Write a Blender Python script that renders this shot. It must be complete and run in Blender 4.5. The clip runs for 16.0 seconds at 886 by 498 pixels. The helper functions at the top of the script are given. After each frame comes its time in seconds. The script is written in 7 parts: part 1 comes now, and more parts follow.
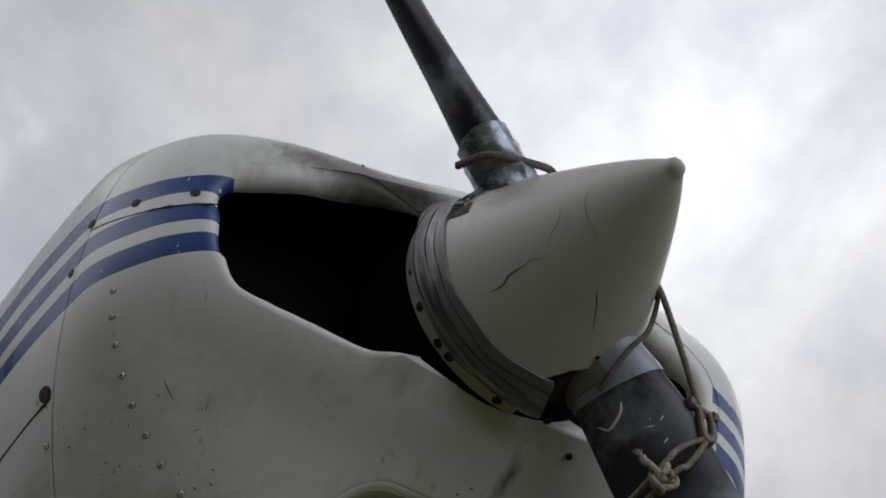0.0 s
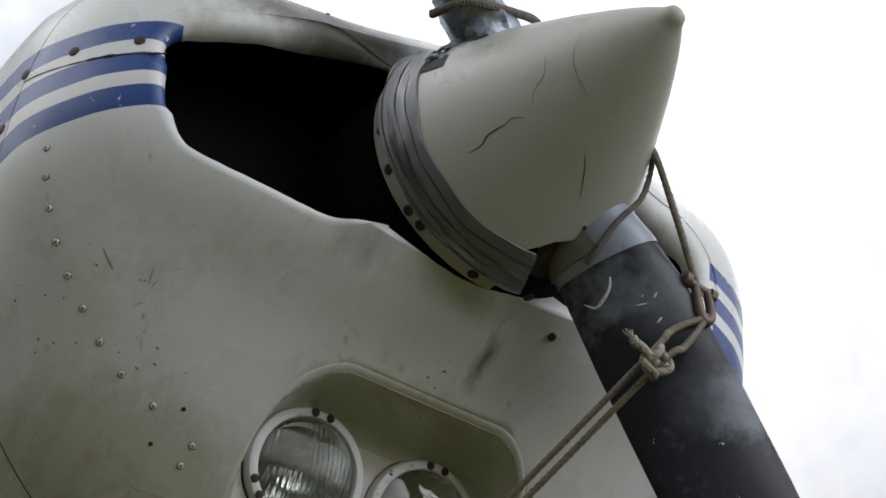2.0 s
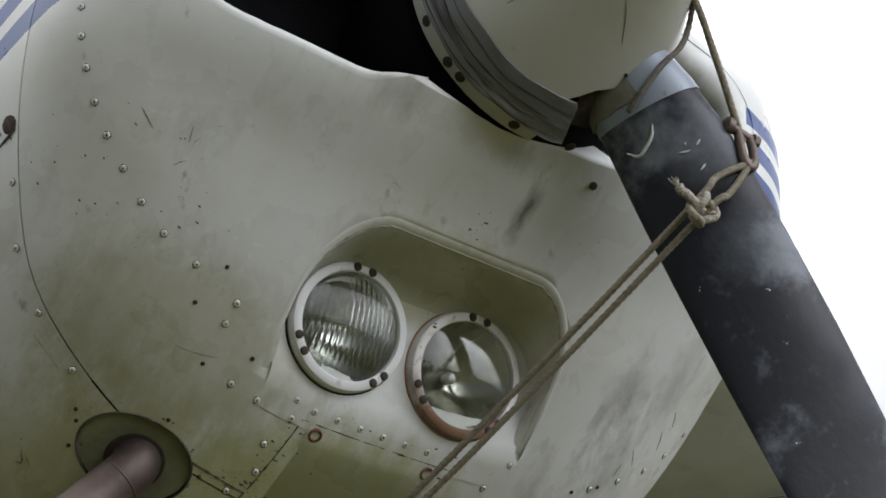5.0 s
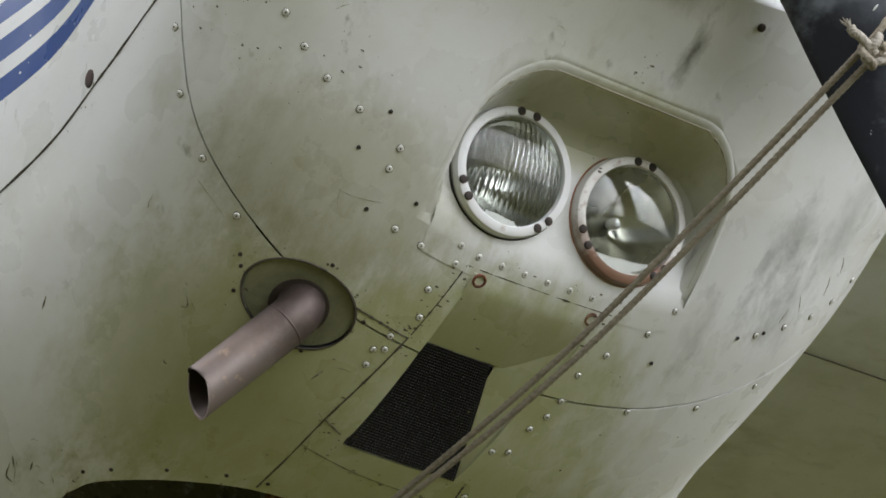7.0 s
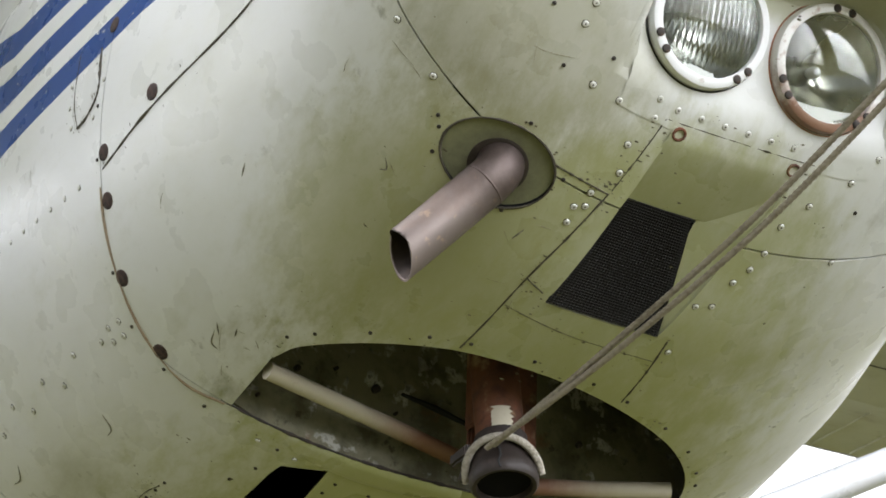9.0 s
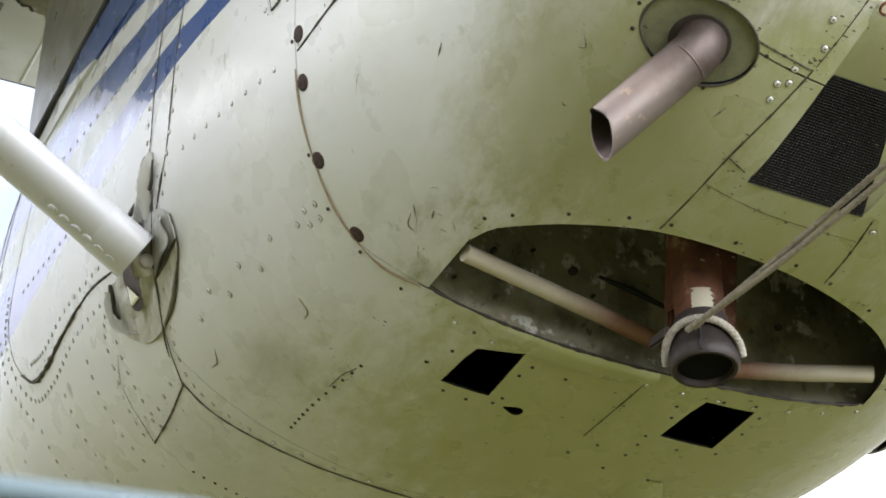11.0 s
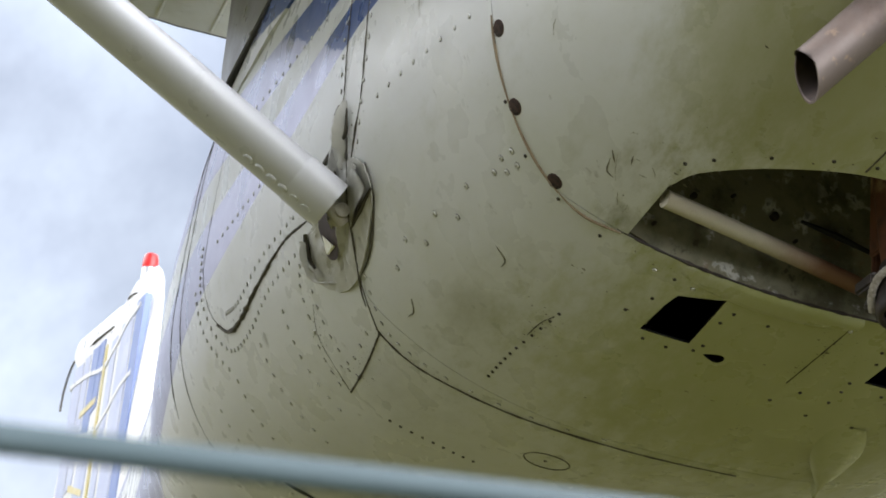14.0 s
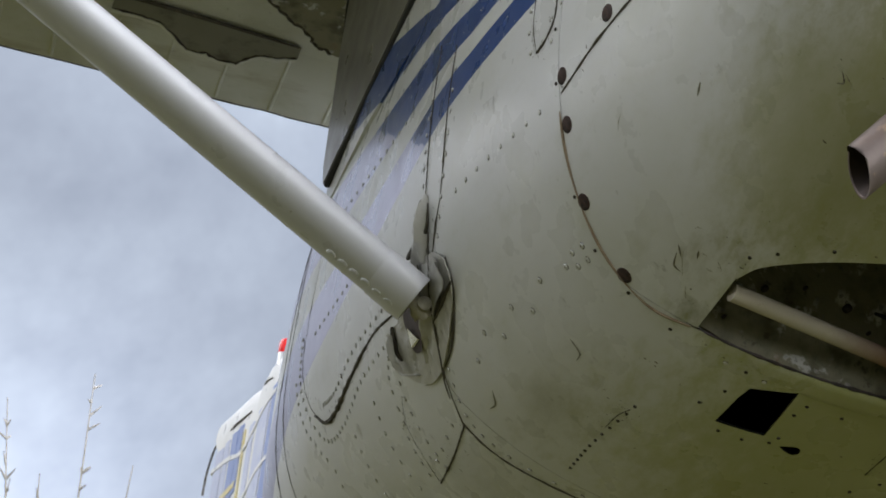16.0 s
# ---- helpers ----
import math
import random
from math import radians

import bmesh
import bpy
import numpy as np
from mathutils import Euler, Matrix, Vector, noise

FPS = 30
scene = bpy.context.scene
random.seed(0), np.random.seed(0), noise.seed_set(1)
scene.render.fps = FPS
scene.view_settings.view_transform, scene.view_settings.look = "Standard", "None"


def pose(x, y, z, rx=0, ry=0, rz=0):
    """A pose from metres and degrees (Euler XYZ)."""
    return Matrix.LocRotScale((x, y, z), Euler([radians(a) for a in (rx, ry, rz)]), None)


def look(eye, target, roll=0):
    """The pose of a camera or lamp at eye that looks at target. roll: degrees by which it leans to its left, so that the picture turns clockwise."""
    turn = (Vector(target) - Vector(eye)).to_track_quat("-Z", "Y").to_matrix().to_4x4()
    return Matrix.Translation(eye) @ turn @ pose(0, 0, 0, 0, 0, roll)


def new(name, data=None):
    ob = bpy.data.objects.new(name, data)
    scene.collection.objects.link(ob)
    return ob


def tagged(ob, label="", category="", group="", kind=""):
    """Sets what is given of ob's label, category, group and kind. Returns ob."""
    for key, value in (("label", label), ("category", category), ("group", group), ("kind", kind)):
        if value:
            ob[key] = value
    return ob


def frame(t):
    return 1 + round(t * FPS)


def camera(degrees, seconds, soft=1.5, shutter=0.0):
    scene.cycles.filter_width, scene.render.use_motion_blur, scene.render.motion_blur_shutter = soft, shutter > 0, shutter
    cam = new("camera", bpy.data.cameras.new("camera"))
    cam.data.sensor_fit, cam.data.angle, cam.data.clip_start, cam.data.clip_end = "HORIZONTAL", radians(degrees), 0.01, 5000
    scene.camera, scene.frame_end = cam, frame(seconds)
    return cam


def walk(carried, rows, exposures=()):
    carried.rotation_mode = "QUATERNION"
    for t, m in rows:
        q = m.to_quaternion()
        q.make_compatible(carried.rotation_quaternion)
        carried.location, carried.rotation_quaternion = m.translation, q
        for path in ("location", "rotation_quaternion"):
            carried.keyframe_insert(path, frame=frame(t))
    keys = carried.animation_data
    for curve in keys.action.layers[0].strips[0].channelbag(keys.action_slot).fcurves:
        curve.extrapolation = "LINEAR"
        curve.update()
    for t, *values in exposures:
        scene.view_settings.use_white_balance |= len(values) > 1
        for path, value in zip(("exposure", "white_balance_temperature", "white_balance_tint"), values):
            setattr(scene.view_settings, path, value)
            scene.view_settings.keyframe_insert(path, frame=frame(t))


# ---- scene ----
CAM_FOV = 20.48
# seconds, eye, Euler angles
PATH = [
    (0.0, 1.7969, -1.5841, 0.7668, 119.042, 0.250, 55.224),
    (0.5, 1.6873, -1.4967, 0.8266, 118.509, 0.041, 55.130),
    (1.0, 1.5953, -1.4238, 0.8769, 117.610, -0.068, 55.004),
    (1.5, 1.5895, -1.4221, 0.8815, 116.883, 0.048, 54.892),
    (2.0, 1.5927, -1.4260, 0.8787, 116.310, -0.040, 54.631),
    (2.5, 1.5972, -1.4300, 0.8785, 115.863, 0.159, 54.492),
    (3.0, 1.5981, -1.4284, 0.8768, 115.483, 0.224, 54.480),
    (5.5, 1.5452, -1.4721, 0.9028, 111.646, 1.231, 55.380),
    (6.0, 1.5395, -1.4724, 0.9050, 110.801, 0.980, 56.245),
    (6.5, 1.5322, -1.4693, 0.9053, 109.969, 0.413, 57.179),
    (7.0, 1.5314, -1.4632, 0.9078, 108.927, 0.023, 58.331),
    (7.5, 1.5220, -1.4704, 0.9083, 108.085, 0.080, 59.227),
    (8.0, 1.5166, -1.4745, 0.9025, 107.361, -0.024, 60.220),
    (8.5, 1.5151, -1.4783, 0.9027, 106.601, 0.418, 61.398),
    (9.0, 1.5046, -1.4796, 0.9044, 105.802, 0.422, 62.702),
    (9.5, 1.4894, -1.4749, 0.9030, 105.118, 0.314, 63.876),
    (10.0, 1.4806, -1.4736, 0.9018, 104.392, 0.152, 65.020),
    (12.5, 1.4496, -1.5183, 0.8999, 102.242, -0.600, 68.759),
    (13.0, 1.4458, -1.5206, 0.8977, 102.009, -0.391, 69.500),
    (13.5, 1.4350, -1.5182, 0.8998, 101.800, -0.492, 70.223),
    (14.0, 1.4312, -1.4962, 0.9097, 101.943, -0.762, 70.989),
    (14.5, 1.4350, -1.4723, 0.9200, 102.474, -0.882, 71.707),
    (15.0, 1.4509, -1.4551, 0.9244, 103.369, -1.407, 72.571),
    (15.5, 1.4691, -1.4252, 0.9251, 103.623, -1.457, 73.645),
    (16.0, 1.4953, -1.3983, 0.9243, 103.703, -1.220, 74.908),
]
cam = camera(CAM_FOV, 16.0, soft=1.7)
cam.data.dof.use_dof, cam.data.dof.focus_distance, cam.data.dof.aperture_fstop = True, 2.3, 46.0
walk(cam, [(t, pose(x, y, z, rx, ry, rz)) for t, x, y, z, rx, ry, rz in PATH],
     exposures=[(0.0, -1.8), (0.5, -1.73), (1.0, -1.5), (1.5, -1.27), (2.0, -1.06), (3.0, -1.0), (5.5, -0.46), (7.0, 0.0), (9.0, 0.66), (10.0, 0.98), (12.5, 0.66), (13.0, 0.50), (14.0, 0.30), (14.5, 0.24), (15.0, -0.06), (16.0, -0.32)])

# the aeroplane stands nose-high and leans a little; its own axes: x forward, y to port, z up, spinner tip at 0
AIR = pose(0, 0, 2.2, -8.34, -10.69, 0.782)

# ---- light ----
world = bpy.data.worlds.new("overcast_sky")
scene.world = world
world.use_nodes = True


def node(tree, kind, ins=(), data_type="", blend_type="", operation=""):
    n = tree.nodes.new(kind)
    if data_type:
        n.data_type = data_type
    if blend_type:
        n.blend_type = blend_type
    if operation:
        n.operation = operation
    for k, v in dict(ins).items():
        if isinstance(v, bpy.types.NodeSocket):
            tree.links.new(v, n.inputs[k])
        else:
            n.inputs[k].default_value = v
    return n


def ramp(tree, fac, stops):
    n = tree.nodes.new("ShaderNodeValToRGB")
    els = n.color_ramp.elements
    while len(els) < len(stops):
        els.new(0.5)
    for e, (p, c) in zip(els, stops):
        e.position, e.color = p, (*c, 1) if len(c) == 3 else c
    tree.links.new(fac, n.inputs[0])
    return n.outputs[0]


SUN_WAY = Vector((-0.55, 0.66, 0.52)).normalized()
SKY_LOBES = [((-0.55, 0.66, 0.52), 6.0, 3.3), ((0.7, 0.68, 0.22), 5.0, 1.6), ((-0.62, -0.65, 0.44), 9.0, 5.4), ((0.82, 0.42, 0.33), 6.5, 14.5), ((-0.32, -0.62, 0.70), 10.0, 5.0),
             ((-1.0, 0.1, 0.3), 4.0, 0.55), ((-0.985, 0.085, 0.10), 190.0, 2.6), ((-0.627, 0.565, 0.536), 150.0, 2.0)]


def build_sky(w):
    t = w.node_tree
    t.nodes.clear()
    sky = node(t, "ShaderNodeTexSky")
    sky.sky_type, sky.sun_disc, sky.sun_elevation, sky.sun_rotation = "NISHITA", False, radians(30), radians(-26)
    co = node(t, "ShaderNodeTexCoord").outputs["Generated"]
    big = node(t, "ShaderNodeTexNoise", {"Vector": co, "Scale": 3.2, "Detail": 6.0, "Roughness": 0.55, "Distortion": 0.4})
    small = node(t, "ShaderNodeTexNoise", {"Vector": co, "Scale": 9.0, "Detail": 5.0, "Roughness": 0.6})
    mixed = node(t, "ShaderNodeMix", {0: 0.3, 2: big.outputs[0], 3: small.outputs[0]}, data_type="FLOAT")
    cloud = ramp(t, mixed.outputs[0], [(0.37, (0.56, 0.585, 0.665)), (0.46, (0.83, 0.845, 0.91)), (0.54, (1.09, 1.11, 1.16)), (0.63, (1.98, 2.0, 2.07))])
    blue = node(t, "ShaderNodeMix", {0: 0.12, 6: (1, 1, 1, 1), 7: sky.outputs[0]}, data_type="RGBA", blend_type="MIX")
    # the cloud is thinner towards the hidden sun, and uneven round the horizon
    glow = None
    for way, power, gain in SKY_LOBES:
        d = node(t, "ShaderNodeVectorMath", {0: co, 1: tuple(Vector(way).normalized())}, operation="DOT_PRODUCT").outputs["Value"]
        d = node(t, "ShaderNodeMath", {0: d, 1: 0.0}, operation="MAXIMUM").outputs[0]
        d = node(t, "ShaderNodeMath", {0: d, 1: power}, operation="POWER").outputs[0]
        glow = node(t, "ShaderNodeMath", {0: d, 1: gain, 2: 0.17 if glow is None else glow}, operation="MULTIPLY_ADD").outputs[0]
    # an overcast sky is dimmer towards the horizon
    up = node(t, "ShaderNodeSeparateXYZ", {0: co}).outputs[2]
    rise = node(t, "ShaderNodeMath", {0: node(t, "ShaderNodeMath", {0: up, 1: 0.0}, operation="MAXIMUM").outputs[0], 1: 1.0, 2: 0.38}, operation="MULTIPLY_ADD").outputs[0]
    glow = node(t, "ShaderNodeMath", {0: glow, 1: rise}, operation="MULTIPLY").outputs[0]
    lit = node(t, "ShaderNodeVectorMath", {0: cloud, 3: glow}, operation="SCALE")
    # bluer between the clouds behind the tail
    tail = node(t, "ShaderNodeVectorMath", {0: co, 1: tuple(Vector((-1.0, 0.1, 0.3)).normalized())}, operation="DOT_PRODUCT").outputs["Value"]
    tail = node(t, "ShaderNodeMapRange", {0: tail, 1: 0.90, 2: 0.99, 3: 0.0, 4: 1.0}).outputs[0]
    lit = node(t, "ShaderNodeMix", {0: tail, 6: lit.outputs[0], 7: node(t, "ShaderNodeVectorMath", {0: lit.outputs[0], 1: (0.76, 0.85, 0.99)}, operation="MULTIPLY").outputs[0]}, data_type="RGBA", blend_type="MIX")
    both = node(t, "ShaderNodeMix", {0: 0.08, 6: lit.outputs[2], 7: blue.outputs[2]}, data_type="RGBA", blend_type="MIX")
    bg = node(t, "ShaderNodeBackground", {0: both.outputs[2], 1: 0.8})
    t.links.new(bg.outputs[0], node(t, "ShaderNodeOutputWorld").inputs[0])


build_sky(world)
sun = new("sun", bpy.data.lights.new("sun", "SUN"))
sun.data.energy, sun.data.angle, sun.data.color = 0.5, radians(25), (1.0, 0.97, 0.92)
sun.matrix_world = look(SUN_WAY * 30, (0, 0, 0))

# ---- materials ----
def material(name, colour, rough=0.5, metal=0.0, stains=(), bump=0.0, bump_scale=200.0, spec=0.5, coord="Object", dents=0.0):
    """colour: base; stains: rows of (scale, low, high, colour, strength) of noise blended over it."""
    m = bpy.data.materials.new(name)
    m.use_nodes = True
    t = m.node_tree
    b = t.nodes["Principled BSDF"]
    co = node(t, "ShaderNodeTexCoord").outputs[coord]
    col = node(t, "ShaderNodeRGB")
    col.outputs[0].default_value = (*colour, 1)
    out = col.outputs[0]
    for scale, low, high, tint, strength in stains:
        stretch = scale if isinstance(scale, tuple) else (scale, scale, scale)
        mp = node(t, "ShaderNodeMapping", {"Vector": co, "Scale": stretch})
        nz = node(t, "ShaderNodeTexNoise", {"Vector": mp.outputs[0], "Scale": 1.0, "Detail": 6.0, "Roughness": 0.62})
        mr = node(t, "ShaderNodeMapRange", {0: nz.outputs[0], 1: low, 2: high, 3: 0.0, 4: strength})
        mr.interpolation_type = "SMOOTHSTEP"
        out = node(t, "ShaderNodeMix", {0: mr.outputs[0], 6: out, 7: (*tint, 1)}, data_type="RGBA", blend_type="MIX").outputs[2]
    t.links.new(out, b.inputs["Base Color"])
    b.inputs["Metallic"].default_value = metal
    b.inputs["Specular IOR Level"].default_value = spec
    nz = node(t, "ShaderNodeTexNoise", {"Vector": co, "Scale": 14.0, "Detail": 5.0})
    rr = node(t, "ShaderNodeMapRange", {0: nz.outputs[0], 1: 0.3, 2: 0.7, 3: max(rough - 0.1, 0.03), 4: min(rough + 0.12, 1)})
    t.links.new(rr.outputs[0], b.inputs["Roughness"])
    if dents:
        nd = node(t, "ShaderNodeTexNoise", {"Vector": co, "Scale": 7.0, "Detail": 2.0})
        bd = node(t, "ShaderNodeBump", {"Height": nd.outputs[0], "Strength": dents, "Distance": 0.02})
        t.links.new(bd.outputs[0], b.inputs["Normal"])
    if bump:
        nb = node(t, "ShaderNodeTexNoise", {"Vector": co, "Scale": bump_scale, "Detail": 4.0})
        bp = node(t, "ShaderNodeBump", {"Height": nb.outputs[0], "Strength": bump, "Distance": 0.002})
        if dents:
            t.links.new(bd.outputs[0], bp.inputs["Normal"])
        t.links.new(bp.outputs[0], b.inputs["Normal"])
    return m


GRIME = (0.13, 0.12, 0.075)
MOULD = (0.30, 0.31, 0.17)
WHITE = (0.66, 0.67, 0.66)
paint_stains = [(5.0, 0.42, 0.72, (0.60, 0.61, 0.55), 0.7), ((9.0, 22.0, 5.0), 0.56, 0.80, MOULD, 0.35),
                ((30.0, 30.0, 12.0), 0.64, 0.76, GRIME, 0.55), (150.0, 0.69, 0.76, (0.05, 0.045, 0.035), 0.6), ((26.0, 26.0, 60.0), 0.50, 0.85, (0.36, 0.34, 0.23), 0.16), (2.2, 0.5, 0.75, (0.56, 0.56, 0.47), 0.35)]


BAND_SLOPE, BAND_GROW, BAND_Z, BAND_W = -0.047, 0.030, 0.001, 0.045


# sooty grime with its own shape, plus painted belly shade: centre, radii, colour, strength
# first four: olive blots that paint underside shade and green bounce, some over grime
STAINS_AND_SHADE = [((-0.98, 0.02, -0.56), (0.46, 0.46, 0.16), (0.46, 0.47, 0.26), 0.9), ((-1.45, -0.02, -0.60), (0.50, 0.46, 0.16), (0.45, 0.46, 0.25), 0.9), ((-0.70, -0.20, -0.44), (0.22, 0.34, 0.17), (0.40, 0.40, 0.24), 0.8), ((-0.665, -0.305, -0.375), (0.17, 0.17, 0.14), (0.33, 0.32, 0.20), 0.6), ((-0.60, -0.33, -0.29), (0.10, 0.12, 0.16), (0.36, 0.35, 0.24), 0.3), ((-0.545, 0.275, -0.27), (0.14, 0.045, 0.14), (0.20, 0.20, 0.185), 0.75), ((-0.52, 0.34, -0.22), (0.10, 0.04, 0.12), (0.22, 0.22, 0.20), 0.8), ((-1.10, -0.36, -0.52), (0.13, 0.07, 0.06), (0.22, 0.21, 0.11), 0.8), ((-0.93, -0.30, -0.50), (0.16, 0.05, 0.06), (0.30, 0.29, 0.17), 0.7),
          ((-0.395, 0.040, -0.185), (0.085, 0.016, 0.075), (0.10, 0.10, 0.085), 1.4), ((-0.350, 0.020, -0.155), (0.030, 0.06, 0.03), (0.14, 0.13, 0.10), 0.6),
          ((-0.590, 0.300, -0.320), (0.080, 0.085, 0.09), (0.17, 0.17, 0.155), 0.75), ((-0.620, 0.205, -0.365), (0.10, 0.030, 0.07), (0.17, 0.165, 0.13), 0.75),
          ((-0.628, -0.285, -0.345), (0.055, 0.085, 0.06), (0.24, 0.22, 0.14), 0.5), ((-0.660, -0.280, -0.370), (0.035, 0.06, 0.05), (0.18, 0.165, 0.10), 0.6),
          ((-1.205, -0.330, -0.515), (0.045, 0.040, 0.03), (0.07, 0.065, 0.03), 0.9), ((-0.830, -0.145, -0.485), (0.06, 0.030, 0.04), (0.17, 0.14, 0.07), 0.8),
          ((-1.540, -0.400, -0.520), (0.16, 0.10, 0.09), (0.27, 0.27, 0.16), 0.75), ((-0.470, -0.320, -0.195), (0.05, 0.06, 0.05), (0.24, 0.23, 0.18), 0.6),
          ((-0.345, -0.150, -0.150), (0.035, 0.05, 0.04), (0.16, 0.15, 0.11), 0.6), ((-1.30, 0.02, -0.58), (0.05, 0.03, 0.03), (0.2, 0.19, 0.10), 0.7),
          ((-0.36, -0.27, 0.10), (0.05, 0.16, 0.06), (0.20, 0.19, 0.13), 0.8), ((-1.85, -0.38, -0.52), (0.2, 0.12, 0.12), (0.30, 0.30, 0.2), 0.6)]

# soft-edged tints: shade and green ground bounce painted in, with grime round the exhaust
SHADE_AND_GRIME = [((-1.20, 0.03, -0.63), (0.80, 0.52, 0.22), (0.37, 0.385, 0.15), 0.85), ((-0.78, -0.10, -0.52), (0.36, 0.46, 0.20), (0.36, 0.37, 0.17), 0.7), ((-0.82, -0.30, -0.46), (0.30, 0.22, 0.15), (0.34, 0.34, 0.17), 0.6),
         # scoop, lamp-bay and intake-lip entries paint shade and green bounce
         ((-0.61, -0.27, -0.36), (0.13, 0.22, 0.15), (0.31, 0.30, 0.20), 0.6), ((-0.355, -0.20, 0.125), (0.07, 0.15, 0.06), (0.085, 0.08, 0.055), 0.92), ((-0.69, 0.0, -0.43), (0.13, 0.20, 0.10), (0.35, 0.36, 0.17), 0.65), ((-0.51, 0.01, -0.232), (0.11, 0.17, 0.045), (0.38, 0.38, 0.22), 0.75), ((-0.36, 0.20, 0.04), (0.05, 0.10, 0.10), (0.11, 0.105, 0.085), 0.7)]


def striped_paint(name):
    """White airframe paint with three blue bands along the side; the bands are flaked and faded behind the door post."""
    m = material(name, WHITE, 0.30, 0.0, paint_stains, 0.10, 60.0, dents=0.12)
    t = m.node_tree
    b = t.nodes["Principled BSDF"]
    co = node(t, "ShaderNodeTexCoord").outputs["Object"]
    xyz = node(t, "ShaderNodeSeparateXYZ", {0: co})
    x, z = xyz.outputs[0], xyz.outputs[2]

    def op(kind, a, c, d=None):
        ins = {0: a, 1: c}
        if d is not None:
            ins[2] = d
        return node(t, "ShaderNodeMath", ins, operation=kind).outputs[0]

    # bands widen and droop going aft
    s = op("SUBTRACT", -0.38, x)
    aft = op("MAXIMUM", op("SUBTRACT", s, 1.06), 0.0)           # they fan out behind the door post
    centre = op("ADD", op("ADD", op("MULTIPLY", s, BAND_SLOPE), BAND_Z), op("MULTIPLY", aft, 0.15))
    width = op("ADD", op("ADD", op("MULTIPLY", s, BAND_GROW), BAND_W), op("MULTIPLY", aft, 0.11))
    k = op("DIVIDE", op("SUBTRACT", z, centre), width)          # 0 in the middle band, 1 unit a band and its gap
    tri = op("ABSOLUTE", op("SUBTRACT", k, op("ROUND", k, 0)), 0)
    inside = op("LESS_THAN", tri, 0.29)
    reach = op("LESS_THAN", op("ABSOLUTE", k, 0), 1.4)
    # on the port side they begin a little nearer to the intake
    across = op("ADD", op("ABSOLUTE", xyz.outputs[1], 0), op("MULTIPLY", op("MAXIMUM", xyz.outputs[1], 0.0), 0.15))
    outer = op("GREATER_THAN", op("ADD", across, op("MULTIPLY", s, 0.5)), 0.366)
    mask = op("MULTIPLY", op("MULTIPLY", inside, reach), outer)
    flake = node(t, "ShaderNodeTexNoise", {"Vector": co, "Scale": 26.0, "Detail": 8.0, "Roughness": 0.7})
    gone = op("GREATER_THAN", op("ADD", op("MULTIPLY", op("SUBTRACT", op("SUBTRACT", -1.85, op("MULTIPLY", z, 1.8)), x), 9.0), flake.outputs[0]), 0.8)
    fade = node(t, "ShaderNodeMix", {0: gone, 6: (0.028, 0.07, 0.235, 1), 7: (0.37, 0.37, 0.47, 1)}, data_type="RGBA", blend_type="MIX")
    chip = op("GREATER_THAN", node(t, "ShaderNodeTexNoise", {"Vector": co, "Scale": 90.0, "Detail": 6.0}).outputs[0], 0.70)
    mask = op("MULTIPLY", mask, op("SUBTRACT", 1.0, chip))
    old = b.inputs["Base Color"].links[0].from_socket
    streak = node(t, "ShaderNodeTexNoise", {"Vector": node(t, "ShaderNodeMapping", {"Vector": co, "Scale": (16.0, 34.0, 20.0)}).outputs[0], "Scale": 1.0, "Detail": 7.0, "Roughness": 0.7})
    for centre_at, radii, tint, strength in STAINS_AND_SHADE:
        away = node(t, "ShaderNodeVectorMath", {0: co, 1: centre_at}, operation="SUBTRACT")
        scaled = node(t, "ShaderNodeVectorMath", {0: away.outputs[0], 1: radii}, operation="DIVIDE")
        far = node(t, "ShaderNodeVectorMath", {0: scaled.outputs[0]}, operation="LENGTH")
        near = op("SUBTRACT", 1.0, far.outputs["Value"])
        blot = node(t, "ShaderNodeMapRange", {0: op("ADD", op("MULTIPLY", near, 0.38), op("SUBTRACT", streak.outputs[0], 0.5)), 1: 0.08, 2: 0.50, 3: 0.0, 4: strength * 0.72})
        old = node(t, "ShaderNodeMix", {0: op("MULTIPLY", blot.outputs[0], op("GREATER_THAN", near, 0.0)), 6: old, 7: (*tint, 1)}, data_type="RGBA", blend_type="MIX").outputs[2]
    # light and shade put into the base colour by soft ellipsoids
    for centre_at, radii, tint, strength in SHADE_AND_GRIME:
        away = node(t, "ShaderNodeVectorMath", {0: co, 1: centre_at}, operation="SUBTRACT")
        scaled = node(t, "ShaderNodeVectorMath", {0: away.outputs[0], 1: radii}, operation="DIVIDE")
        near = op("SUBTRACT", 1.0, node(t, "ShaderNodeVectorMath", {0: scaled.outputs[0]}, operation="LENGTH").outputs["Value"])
        soft_tint = node(t, "ShaderNodeMapRange", {0: op("ADD", near, op("MULTIPLY", op("SUBTRACT", streak.outputs[0], 0.5), 0.7)), 1: 0.0, 2: 0.55, 3: 0.0, 4: strength})
        soft_tint.interpolation_type = "SMOOTHSTEP"
        old = node(t, "ShaderNodeMix", {0: soft_tint.outputs[0], 6: old, 7: (*tint, 1)}, data_type="RGBA", blend_type="MIX").outputs[2]
    mix = node(t, "ShaderNodeMix", {0: mask, 6: old, 7: fade.outputs[2]}, data_type="RGBA", blend_type="MIX")
    t.links.new(mix.outputs[2], b.inputs["Base Color"])
    t.links.new(op("MULTIPLY", op("MULTIPLY", mask, gone), 0.7), b.inputs["Metallic"])   # bare metal where the bands have flaked
    return m


